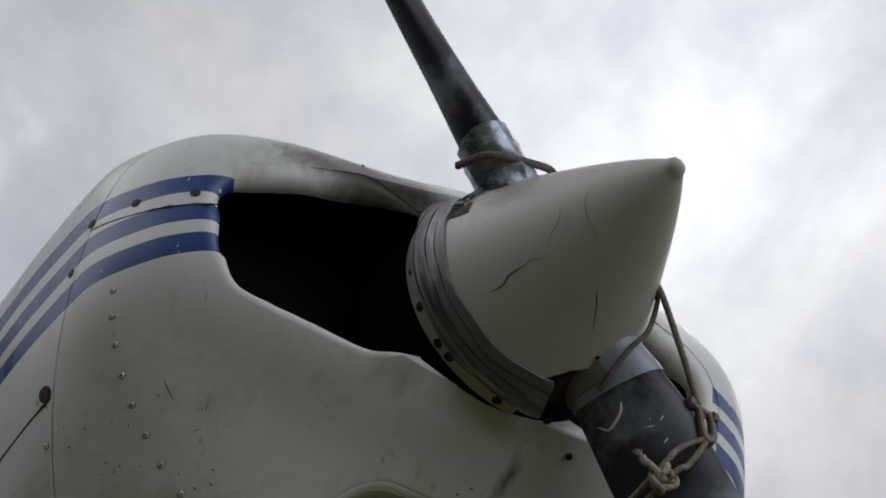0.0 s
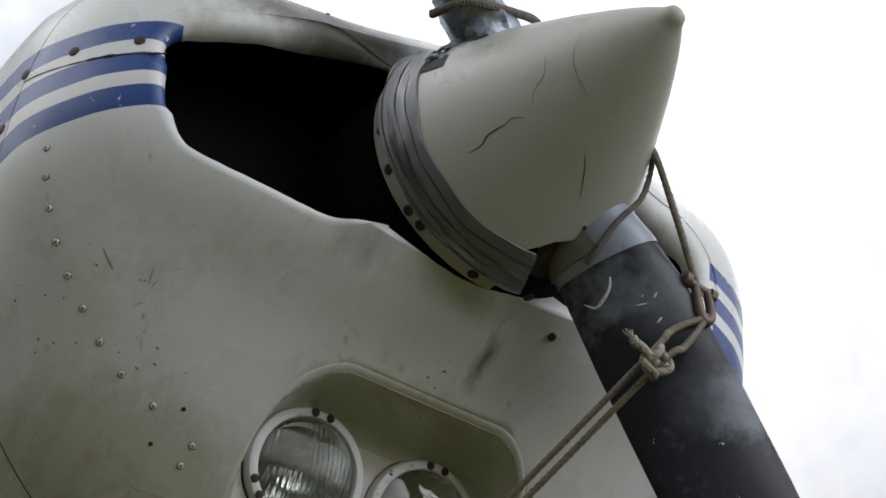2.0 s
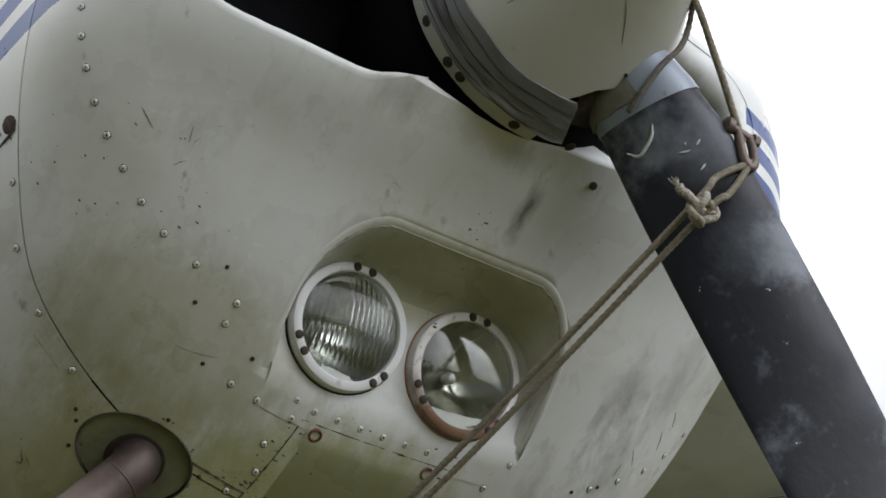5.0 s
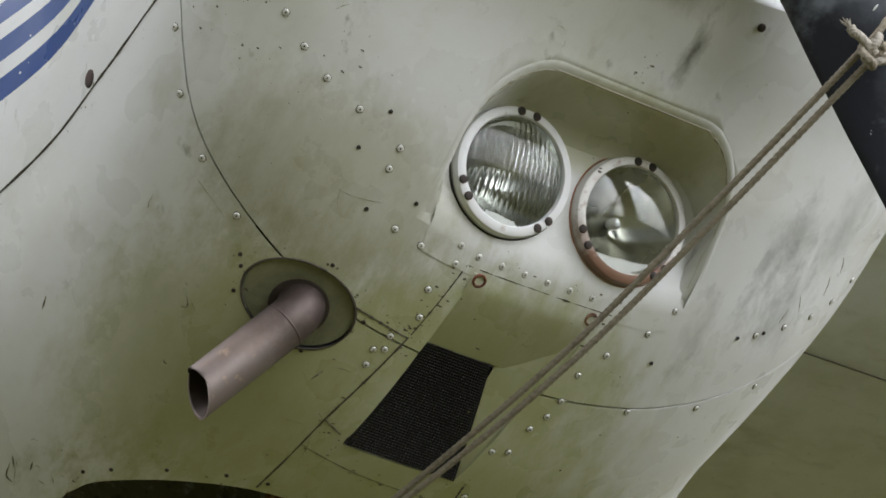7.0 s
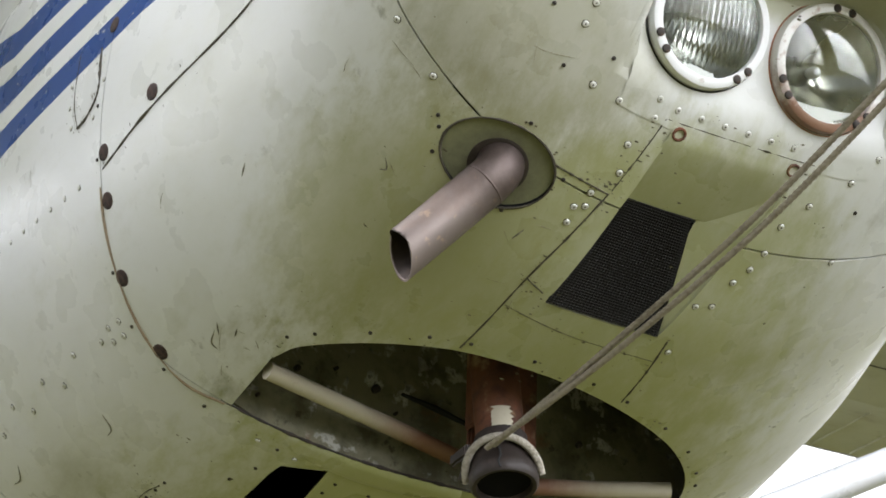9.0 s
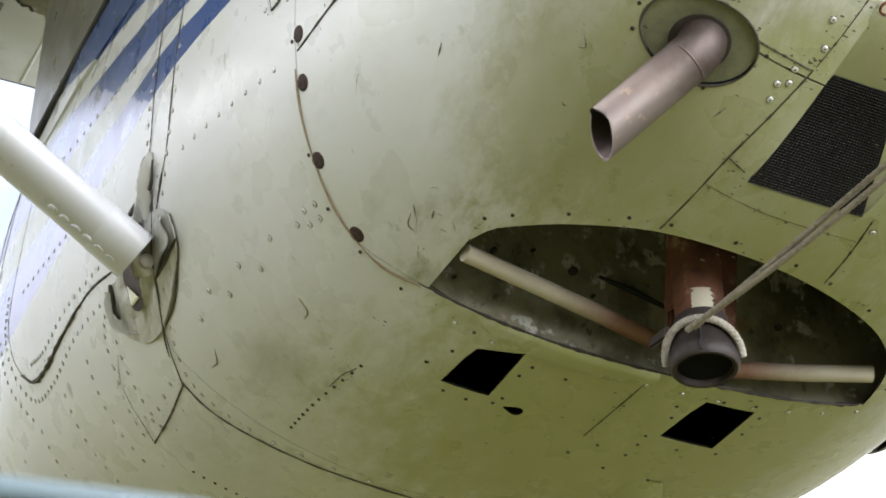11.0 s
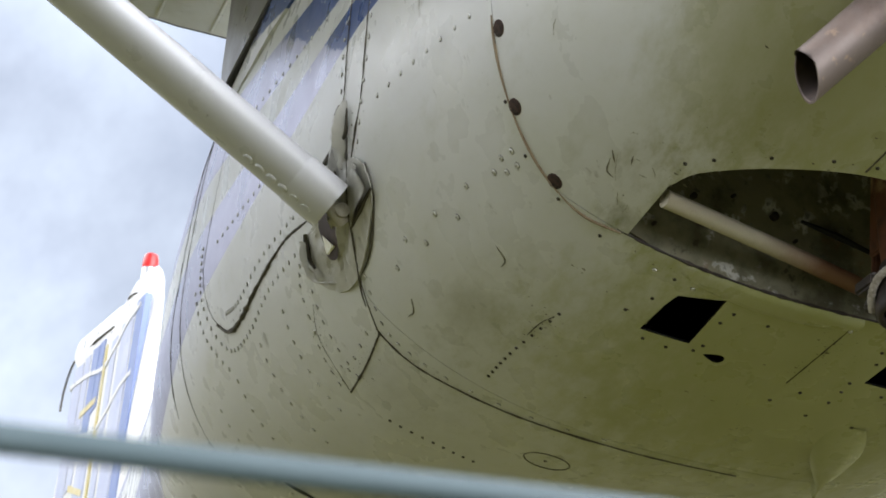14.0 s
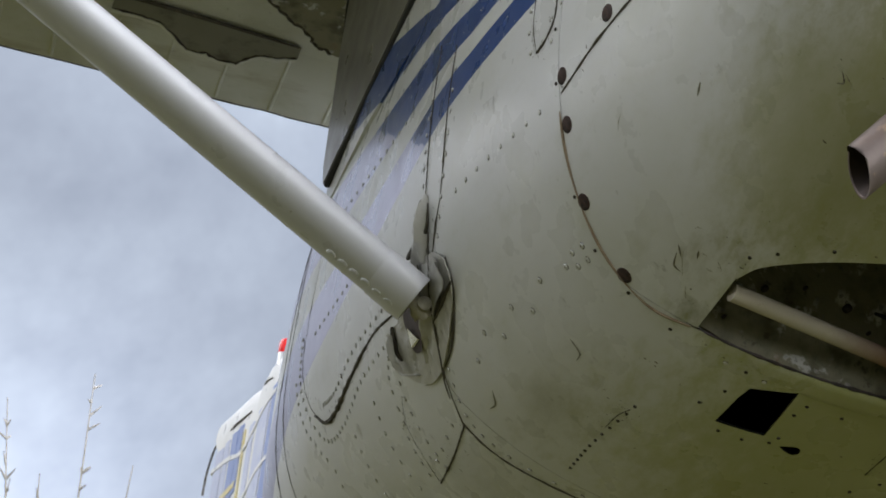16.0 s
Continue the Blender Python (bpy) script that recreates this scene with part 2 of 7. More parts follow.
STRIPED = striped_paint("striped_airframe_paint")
SPINNER = material("spinner_paint", (0.47, 0.47, 0.42), 0.33, 0.0, [(6.0, 0.4, 0.75, (0.42, 0.42, 0.34), 0.7), (40.0, 0.66, 0.75, GRIME, 0.35)], 0.05, 50.0)
STRUTPAINT = material("strut_paint", (0.57, 0.58, 0.60), 0.33, 0.0, [(6.0, 0.45, 0.75, (0.58, 0.58, 0.56), 0.6), ((40.0, 8.0, 14.0), 0.60, 0.78, (0.36, 0.35, 0.29), 0.5), (120.0, 0.68, 0.76, (0.12, 0.11, 0.09), 0.6)], 0.06, 60.0)
GRIMY = material("grimy_cream_paint", (0.36, 0.34, 0.27), 0.5, 0.0, [(20.0, 0.45, 0.65, (0.15, 0.135, 0.10), 0.85), (70.0, 0.6, 0.72, (0.05, 0.045, 0.035), 0.7)], 0.25, 70.0)
# near-black colour puts the unlit interior's shade into shells, hub, baffle and well
INSIDE = material("unlit_interior", (0.005, 0.005, 0.006), 0.95, 0.0, [(12.0, 0.5, 0.7, (0.010, 0.010, 0.009), 0.6)], spec=0.1)
WINGMAT = material("wing_skin_paint", (0.58, 0.59, 0.52), 0.45, 0.0, [(4.0, 0.4, 0.7, (0.44, 0.45, 0.34), 0.8), ((14.0, 4.0, 8.0), 0.54, 0.75, (0.27, 0.23, 0.14), 0.6), (60.0, 0.62, 0.75, GRIME, 0.4)], 0.10, 40.0)
TAPE = material("grey_duct_tape", (0.15, 0.155, 0.155), 0.38, 0.3, [((50.0, 7.0, 7.0), 0.5, 0.68, (0.42, 0.43, 0.44), 0.8), ((60.0, 5.0, 5.0), 0.55, 0.7, (0.035, 0.035, 0.03), 0.8)], 1.0, 40.0)
FOIL = material("silver_foil_tape", (0.34, 0.39, 0.45), 0.32, 0.75, [(30.0, 0.46, 0.62, (0.05, 0.055, 0.065), 0.85)], 1.0, 45.0)
BLADE = material("worn_black_blade_paint", (0.008, 0.0095, 0.015), 0.46, 0.0,
                 [(9.0, 0.52, 0.72, (0.21, 0.235, 0.27), 0.75), (26.0, 0.60, 0.75, (0.10, 0.11, 0.13), 0.5), (75.0, 0.705, 0.735, (0.7, 0.72, 0.75), 0.9)], 0.15, 120.0, spec=0.35)
SHACKLE = material("brown_shackle_metal", (0.13, 0.10, 0.085), 0.5, 0.5, [(60.0, 0.5, 0.65, (0.07, 0.04, 0.03), 0.8), (30.0, 0.55, 0.7, (0.3, 0.24, 0.2), 0.6)], 0.3, 150.0)
CAPWHITE = material("pale_blade_cap", (0.26, 0.30, 0.355), 0.4, 0.1, [(16.0, 0.5, 0.72, (0.25, 0.28, 0.30), 0.7), (70.0, 0.6, 0.72, (0.12, 0.12, 0.12), 0.6)], 0.15, 60.0)
CHIP = material("bare_chip", (0.62, 0.63, 0.62), 0.6, 0.0, [(120.0, 0.5, 0.65, (0.35, 0.35, 0.34), 0.8)])
# black for rubber seals and for dark gaps drawn as parts
BLACK = material("rubber_and_gap_black", (0.012, 0.012, 0.013), 0.7)
SEAL = material("dark_seam_and_gap", (0.055, 0.048, 0.034), 0.85, 0.0, [(60.0, 0.5, 0.7, (0.14, 0.12, 0.08), 0.7)])
STEEL = material("heat_stained_steel", (0.20, 0.165, 0.15), 0.52, 0.6, [(14.0, 0.42, 0.7, (0.19, 0.14, 0.115), 0.85), (60.0, 0.6, 0.72, (0.42, 0.30, 0.2), 0.5)], 0.15, 160.0)
SOOT = material("soot_and_hole_dark", (0.06, 0.046, 0.04), 0.6, 0.7, [(30.0, 0.5, 0.7, (0.12, 0.08, 0.06), 0.6)], 0.2, 120.0)
RUST = material("rusty_steel", (0.16, 0.062, 0.032), 0.85, 0.1, [(25.0, 0.45, 0.65, (0.06, 0.028, 0.02), 0.8), (12.0, 0.56, 0.7, (0.5, 0.36, 0.2), 0.8)], 0.5, 90.0)
COPPER = material("corroded_lamp_ring", (0.42, 0.20, 0.12), 0.5, 0.4, [(30.0, 0.5, 0.65, (0.17, 0.07, 0.04), 0.8), (18.0, 0.55, 0.7, (0.6, 0.55, 0.5), 0.8)], 0.3, 120.0)
HALFRUST = material("half_corroded_ring", (0.72, 0.71, 0.68), 0.45, 0.1, [(60.0, 0.58, 0.7, (0.3, 0.16, 0.1), 0.6), (25.0, 0.52, 0.66, (0.36, 0.25, 0.18), 0.5)], 0.2, 120.0)
RINGWHITE = material("lamp_ring_paint", (0.74, 0.75, 0.75), 0.4, 0.0, [(60.0, 0.6, 0.75, (0.3, 0.2, 0.14), 0.5)])
ALLOY = material("bare_alloy", (0.62, 0.63, 0.64), 0.35, 0.85, [(20.0, 0.5, 0.7, (0.35, 0.35, 0.34), 0.7)], 0.2, 100.0)
RIVET = material("rivet_paint", (0.58, 0.58, 0.54), 0.32, 0.2, [(90.0, 0.5, 0.68, (0.2, 0.17, 0.11), 0.7)])
SCREW = material("dark_screw", (0.035, 0.029, 0.025), 0.65, 0.4, [(200.0, 0.5, 0.65, (0.10, 0.055, 0.035), 0.8)])
RUSTSCREW = material("rusty_screw", (0.060, 0.032, 0.024), 0.8, 0.2, [(160.0, 0.45, 0.6, (0.020, 0.014, 0.012), 0.9), (300.0, 0.6, 0.7, (0.2, 0.15, 0.12), 0.5)])
FIREWALL = material("mottled_firewall", (0.24, 0.23, 0.155), 0.75, 0.2, [(9.0, 0.45, 0.62, (0.09, 0.085, 0.05), 0.9), (30.0, 0.56, 0.64, (0.62, 0.62, 0.58), 0.8), (14.0, 0.58, 0.72, (0.22, 0.10, 0.05), 0.7), (60.0, 0.58, 0.68, (0.04, 0.035, 0.025), 0.7)], 0.5, 70.0)
GUNK = material("oil_and_gap_dark", (0.022, 0.015, 0.012), 0.6, 0.1, [(40.0, 0.5, 0.7, (0.075, 0.052, 0.042), 0.7)], 0.3, 90.0)
ROPE = material("braided_rope", (0.26, 0.23, 0.175), 0.9, 0.0, [(120.0, 0.45, 0.65, (0.16, 0.135, 0.10), 0.7)], 0.6, 400.0)
OLDROPE = material("grimy_rope", (0.15, 0.135, 0.115), 0.9, 0.0, [(120.0, 0.45, 0.65, (0.07, 0.06, 0.05), 0.7)], 0.6, 400.0)
ROPEPALE = material("pale_rope", (0.36, 0.33, 0.28), 0.9, 0.0, [(120.0, 0.45, 0.65, (0.24, 0.215, 0.17), 0.7)], 0.6, 400.0)
REDLENS = material("red_beacon_lens", (0.75, 0.03, 0.03), 0.15)
FINWHITE = material("fin_paint", (0.78, 0.78, 0.76), 0.35, 0.0, [(5.0, 0.5, 0.75, (0.6, 0.6, 0.55), 0.6)])
FINBLUE = material("fin_blue", (0.20, 0.27, 0.52), 0.4, 0.0, [(8.0, 0.5, 0.75, (0.18, 0.24, 0.46), 0.7)])
FINYELLOW = material("fin_yellow", (0.66, 0.56, 0.24), 0.5, 0.0, [(9.0, 0.45, 0.7, (0.72, 0.68, 0.5), 0.7)])
FINPALE = material("fin_faded_blue", (0.48, 0.52, 0.68), 0.4, 0.0, [(7.0, 0.45, 0.7, (0.62, 0.65, 0.74), 0.8), (20.0, 0.55, 0.7, (0.34, 0.40, 0.62), 0.6)])
WIRE = material("fence_wire_plastic", (0.066, 0.10, 0.112), 0.6, 0.0, [((2.0, 2.0, 90.0), 0.45, 0.7, (0.095, 0.13, 0.142), 0.6)])
CABIN = material("dull_window", (0.15, 0.145, 0.12), 0.35, 0.0, [(6.0, 0.45, 0.7, (0.21, 0.20, 0.17), 0.7)])
TORN = material("bare_wing_inside", (0.19, 0.185, 0.135), 0.7, 0.1, [(12.0, 0.45, 0.65, (0.07, 0.065, 0.045), 0.8)], 0.3, 60.0)
MOULDY = material("mouldy_plate", (0.235, 0.24, 0.14), 0.6, 0.0, [(12.0, 0.45, 0.7, (0.16, 0.16, 0.09), 0.7)], 0.2, 80.0)
TWIG = material("bare_twig", (0.50, 0.48, 0.45), 0.9, 0.0, [(40.0, 0.5, 0.7, (0.05, 0.045, 0.03), 0.7)])
GRASS = material("grass_ground", (0.050, 0.047, 0.0025), 0.95, 0.0, [(0.6, 0.4, 0.65, (0.060, 0.056, 0.003), 0.7), (9.0, 0.5, 0.7, (0.026, 0.027, 0.002), 0.8)], 0.8, 30.0)


def glass_material():
    m = bpy.data.materials.new("lamp_glass")
    m.use_nodes = True
    b = m.node_tree.nodes["Principled BSDF"]
    b.inputs["Base Color"].default_value = (0.86, 0.88, 0.85, 1)
    b.inputs["Roughness"].default_value = 0.025
    b.inputs["Transmission Weight"].default_value = 1.0
    b.inputs["IOR"].default_value = 1.45
    return m


GLASS = glass_material()


def corrode(m, low, high, tint):
    """Corrosion creeping up a ring from below, with an uneven edge."""
    t = m.node_tree
    b = t.nodes["Principled BSDF"]
    co = node(t, "ShaderNodeTexCoord").outputs["Object"]
    z = node(t, "ShaderNodeSeparateXYZ", {0: co}).outputs[2]
    nz = node(t, "ShaderNodeTexNoise", {"Vector": co, "Scale": 38.0, "Detail": 6.0, "Roughness": 0.7}).outputs[0]
    edge = node(t, "ShaderNodeMath", {0: nz, 1: 0.09, 2: z}, operation="MULTIPLY_ADD").outputs[0]
    mask = node(t, "ShaderNodeMapRange", {0: edge, 1: high, 2: low, 3: 0.0, 4: 0.95})
    old = b.inputs["Base Color"].links[0].from_socket
    t.links.new(node(t, "ShaderNodeMix", {0: mask.outputs[0], 6: old, 7: (*tint, 1)}, data_type="RGBA", blend_type="MIX").outputs[2], b.inputs["Base Color"])


corrode(HALFRUST, -0.300, -0.262, (0.20, 0.095, 0.05))


def spot_tint(m, at, near, far, tint):
    """A tint round a point, with an uneven edge."""
    t = m.node_tree
    b = t.nodes["Principled BSDF"]
    co = node(t, "ShaderNodeTexCoord").outputs["Object"]
    d = node(t, "ShaderNodeVectorMath", {0: co, 1: at}, operation="DISTANCE").outputs["Value"]
    nz = node(t, "ShaderNodeTexNoise", {"Vector": co, "Scale": 55.0, "Detail": 6.0, "Roughness": 0.7}).outputs[0]
    edge = node(t, "ShaderNodeMath", {0: nz, 1: 0.05, 2: d}, operation="MULTIPLY_ADD").outputs[0]
    mask = node(t, "ShaderNodeMapRange", {0: edge, 1: far, 2: near, 3: 0.0, 4: 0.95})
    old = b.inputs["Base Color"].links[0].from_socket
    t.links.new(node(t, "ShaderNodeMix", {0: mask.outputs[0], 6: old, 7: (*tint, 1)}, data_type="RGBA", blend_type="MIX").outputs[2], b.inputs["Base Color"])


# sooty pipe root, two pale patches on the blade, darker plate round the hole
spot_tint(STEEL, (-0.7255, -0.2360, -0.4300), 0.045, 0.105, (0.055, 0.038, 0.032))
spot_tint(BLADE, (-0.198, 0.126, -0.188), -0.02, 0.085, (0.17, 0.185, 0.21))
spot_tint(BLADE, (-0.205, 0.180, -0.285), -0.02, 0.075, (0.13, 0.145, 0.165))
spot_tint(MOULDY, (-0.7315, -0.2325, -0.4180), 0.045, 0.085, (0.075, 0.070, 0.045))
DULLMIRROR = material("clouded_reflector", (0.52, 0.52, 0.46), 0.22, 1.0, [(18.0, 0.52, 0.68, (0.20, 0.20, 0.15), 0.7), (70.0, 0.60, 0.72, (0.3, 0.3, 0.26), 0.4)])
MIRROR = material("lamp_reflector", (0.55, 0.56, 0.54), 0.10, 1.0, [(22.0, 0.52, 0.68, (0.28, 0.28, 0.24), 0.6)])


# ---- building blocks ----
def finish(me, smooth=True, angle=38):
    if smooth:
        me.polygons.foreach_set("use_smooth", [True] * len(me.polygons))
        me.set_sharp_from_angle(angle=radians(angle))
    me.update()


def part(name, bm, mat, parent, label="", smooth=True, angle=38):
    """Links a bmesh as one mesh object under a thing or a part."""
    me = bpy.data.meshes.new(name)
    bmesh.ops.recalc_face_normals(bm, faces=bm.faces)
    bm.to_mesh(me)
    bm.free()
    for m in (mat if isinstance(mat, (list, tuple)) else [mat]):
        me.materials.append(m)
    finish(me, smooth, angle)
    ob = new(name, me)
    if parent is not None:
        ob.parent = parent
    if label:
        tagged(ob, label)
    return ob


def shared(name, me, parent, m):
    ob = new(name, me)
    ob.parent = parent
    ob.matrix_local = m
    return ob


def bm_grid(rows, closed_u=False, closed_v=False, caps=False):
    """A skin over rows of points."""
    bm = bmesh.new()
    vs = [[bm.verts.new(p) for p in r] for r in rows]
    n, k = len(vs), len(vs[0])
    for i in range(n if closed_u else n - 1):
        for j in range(k if closed_v else k - 1):
            bm.faces.new((vs[i][j], vs[(i + 1) % n][j], vs[(i + 1) % n][(j + 1) % k], vs[i][(j + 1) % k]))
    if caps:
        bm.faces.new(vs[0][::-1])
        bm.faces.new(vs[-1])
    return bm


def bm_box(lo, hi, bevel=0.0):
    bm = bmesh.new()
    bmesh.ops.create_cube(bm, size=1.0)
    for v in bm.verts:
        v.co = Vector([(lo[i] + hi[i]) / 2 + v.co[i] * (hi[i] - lo[i]) for i in range(3)])
    if bevel:
        bmesh.ops.bevel(bm, geom=bm.edges[:], offset=bevel, segments=2, affect="EDGES")
    return bm


def bm_prism(outline, frame_m, depth0, depth1):
    """An outline of (u, v), pushed along w from depth0 to depth1 in the frame frame_m."""
    rows = [[frame_m @ Vector((u, v, d)) for u, v in outline] for d in (depth0, depth1)]
    return bm_grid(rows, closed_v=True, caps=True)


def axes(origin, w, up=(0, 0, 1)):
    """A frame at origin whose z axis is w; its y axis is as near to up as can be."""
    w = Vector(w).normalized()
    u = Vector(up).cross(w).normalized()
    v = w.cross(u)
    m = Matrix((u, v, w)).transposed().to_4x4()
    m.translation = Vector(origin)
    return m


def smooth_line(pts, n):
    """n + 1 points on a Catmull-Rom curve through pts."""
    P = [Vector(p) for p in pts]
    P = [2 * P[0] - P[1]] + P + [2 * P[-1] - P[-2]]
    out = []
    for i in range(n + 1):
        s = i / n * (len(P) - 3)
        k = min(int(s), len(P) - 4)
        t = s - k
        a, b, c, d = P[k:k + 4]
        out.append(0.5 * (2 * b + (c - a) * t + (2 * a - 5 * b + 4 * c - d) * t * t + (3 * b - a - 3 * c + d) * t ** 3))
    return out


def bm_tube(path, radius, sides=12, caps=True, inner=0.0):
    """A tube along a path; radius is a number or a function of 0..1. inner: wall for an open tube."""
    path = [Vector(p) for p in path]
    n = len(path)
    ref = Vector((0.31, 0.17, 0.93))
    rows, rows_in = [], []
    side = None
    for i, p in enumerate(path):
        w = (path[min(i + 1, n - 1)] - path[max(i - 1, 0)]).normalized()
        side = ref.cross(w) if side is None else side - side.dot(w) * w
        side.normalize()
        other = w.cross(side)
        r = radius(i / (n - 1)) if callable(radius) else radius
        ring = [(math.cos(a), math.sin(a)) for a in (2 * math.pi * k / sides for k in range(sides))]
        rows.append([p + r * (c * side + s * other) for c, s in ring])
        rows_in.append([p + (r - inner) * (c * side + s * other) for c, s in ring])
    if inner:
        return bm_grid(rows + rows_in[::-1], closed_u=True, closed_v=True)
    return bm_grid(rows, closed_v=True, caps=caps)


def bm_lathe(profile, frame_m, sides=48, caps=True, ring=False):
    """profile of (radius, height along z) turned about the frame's z axis; ring closes the profile on itself."""
    rows = [[frame_m @ Vector((r * math.cos(a), r * math.sin(a), h)) for a in (2 * math.pi * k / sides for k in range(sides))] for r, h in profile]
    return bm_grid(rows, closed_u=ring, closed_v=True, caps=caps and not ring)


def rounded(u0, u1, v0, v1, r, n=8):
    """A rectangle with round corners."""
    out = []
    for cu, cv, a0 in ((u1 - r, v1 - r, 0), (u0 + r, v1 - r, 90), (u0 + r, v0 + r, 180), (u1 - r, v0 + r, 270)):
        for k in range(n + 1):
            a = radians(a0 + 90 * k / n)
            out.append((cu + r * math.cos(a), cv + r * math.sin(a)))
    return out


def carve(ob, cutters, angle=38):
    """Cuts the solids in cutters (meshes as bmesh) out of ob for good."""
    made = []
    for bm in cutters:
        me = bpy.data.meshes.new("cutter")
        bmesh.ops.recalc_face_normals(bm, faces=bm.faces)
        bm.to_mesh(me)
        bm.free()
        c = new("cutter", me)
        c.parent = ob
        mod = ob.modifiers.new("cut", "BOOLEAN")
        mod.operation, mod.solver, mod.object = "DIFFERENCE", "EXACT", c
        made.append(c)
    bpy.context.view_layer.update()
    dg = bpy.context.evaluated_depsgraph_get()
    me = bpy.data.meshes.new_from_object(ob.evaluated_get(dg))
    ob.modifiers.clear()
    old = ob.data
    ob.data = me
    me.name = old.name
    bpy.data.meshes.remove(old)
    for c in made:
        bpy.data.meshes.remove(c.data)
    finish(me, angle=angle)
    return ob


# ---- the airframe's shape ----
def spline(xs, ys):
    """A curve through knots that never overshoots (xs rising)."""
    d = [(ys[i + 1] - ys[i]) / (xs[i + 1] - xs[i]) for i in range(len(xs) - 1)]
    h = [xs[i + 1] - xs[i] for i in range(len(xs) - 1)]
    m = [d[0]] + [0.0 if d[i - 1] * d[i] <= 0 else 3 * (h[i - 1] + h[i]) / ((2 * h[i] + h[i - 1]) / d[i - 1] + (h[i] + 2 * h[i - 1]) / d[i])
                  for i in range(1, len(d))] + [d[-1]]

    def f(x):
        x = min(max(x, xs[0]), xs[-1])
        k = 0
        while k < len(xs) - 2 and x > xs[k + 1]:
            k += 1
        t = (x - xs[k]) / h[k]
        return ((2 * t ** 3 - 3 * t * t + 1) * ys[k] + (t ** 3 - 2 * t * t + t) * h[k] * m[k]
                + (3 * t * t - 2 * t ** 3) * ys[k + 1] + (t ** 3 - t * t) * h[k] * m[k + 1])
    return f


STATIONS = [-6.3, -3.4, -2.9, -2.3, -1.6, -1.115, -0.85, -0.65, -0.52, -0.43, -0.37, -0.33]
half_width = spline(STATIONS, [0.076, 0.425, 0.524, 0.582, 0.585, 0.530, 0.481, 0.488, 0.484, 0.446, 0.384, 0.292])
crown = spline(STATIONS, [0.275, 0.314, 0.3165, 0.318, 0.302, 0.276, 0.252, 0.232, 0.219, 0.210, 0.179, 0.129])
keel = spline(STATIONS, [0.088, -0.385, -0.475, -0.539, -0.600, -0.558, -0.502, -0.404, -0.292, -0.210, -0.171, -0.145])
waist = spline(STATIONS, [0.15, -0.08, -0.105, -0.10, -0.10, -0.10, -0.06, -0.03, 0, 0, 0, 0])


def skin(x, a, off=0.0):
    """The point of the hull at station x and angle a (0 port, pi starboard, 1.5 pi keel)."""
    w, zc = half_width(x), waist(x)
    c, s = math.cos(a), math.sin(a)
    n, h = (4.0, crown(x) - zc) if s > 0 else (2.55, zc - keel(x))
    r = (abs(c / w) ** n + abs(s / h) ** n) ** (-1 / n)
    p = Vector((x, r * c, zc + r * s))
    if s > 0 and x > -0.52:                                  # the deck swells round the spinner
        fade = min(1.0, (x + 0.52) / 0.15)
        p.z += 0.046 * fade * fade * (3 - 2 * fade) * math.exp(-(p.y / 0.125) ** 2) * min(1.0, 3 * s)
    if c > 0 and x > -0.56:                                  # the port cheek is fuller
        turn = a if a < math.pi else a - 2 * math.pi
        p += 0.021 * math.exp(-((x + 0.385) / 0.06) ** 2 - ((turn - 0.42) / 0.42) ** 2) * Vector((0, c, s))
    return p + off * facing(x, a) if off else p


def facing(x, a):
    """The outward normal there."""
    p = skin(x + 0.004, a) - skin(x - 0.004, a)
    q = skin(x, a + 0.01) - skin(x, a - 0.01)
    n = p.cross(q).normalized()
    return n if n.dot(Vector((0, math.cos(a), math.sin(a)))) > 0 else -n


def stick(x, y, z):
    """The station and angle of the hull point nearest to a point beside it."""
    return x, math.atan2(z - waist(x), y) % (2 * math.pi)


def on_side(x, z):
    """Starboard side at height z."""
    zc = waist(x)
    n, h = (4.0, crown(x) - zc) if z > zc else (2.55, zc - keel(x))
    return x, -half_width(x) * max(0.0, 1 - min(1, abs((z - zc) / h)) ** n) ** (1 / n), z


def on_belly(x, y):
    zc = waist(x)
    return x, y, zc - (zc - keel(x)) * max(0.0, 1 - min(1, abs(y / half_width(x))) ** 2.55) ** (1 / 2.55)


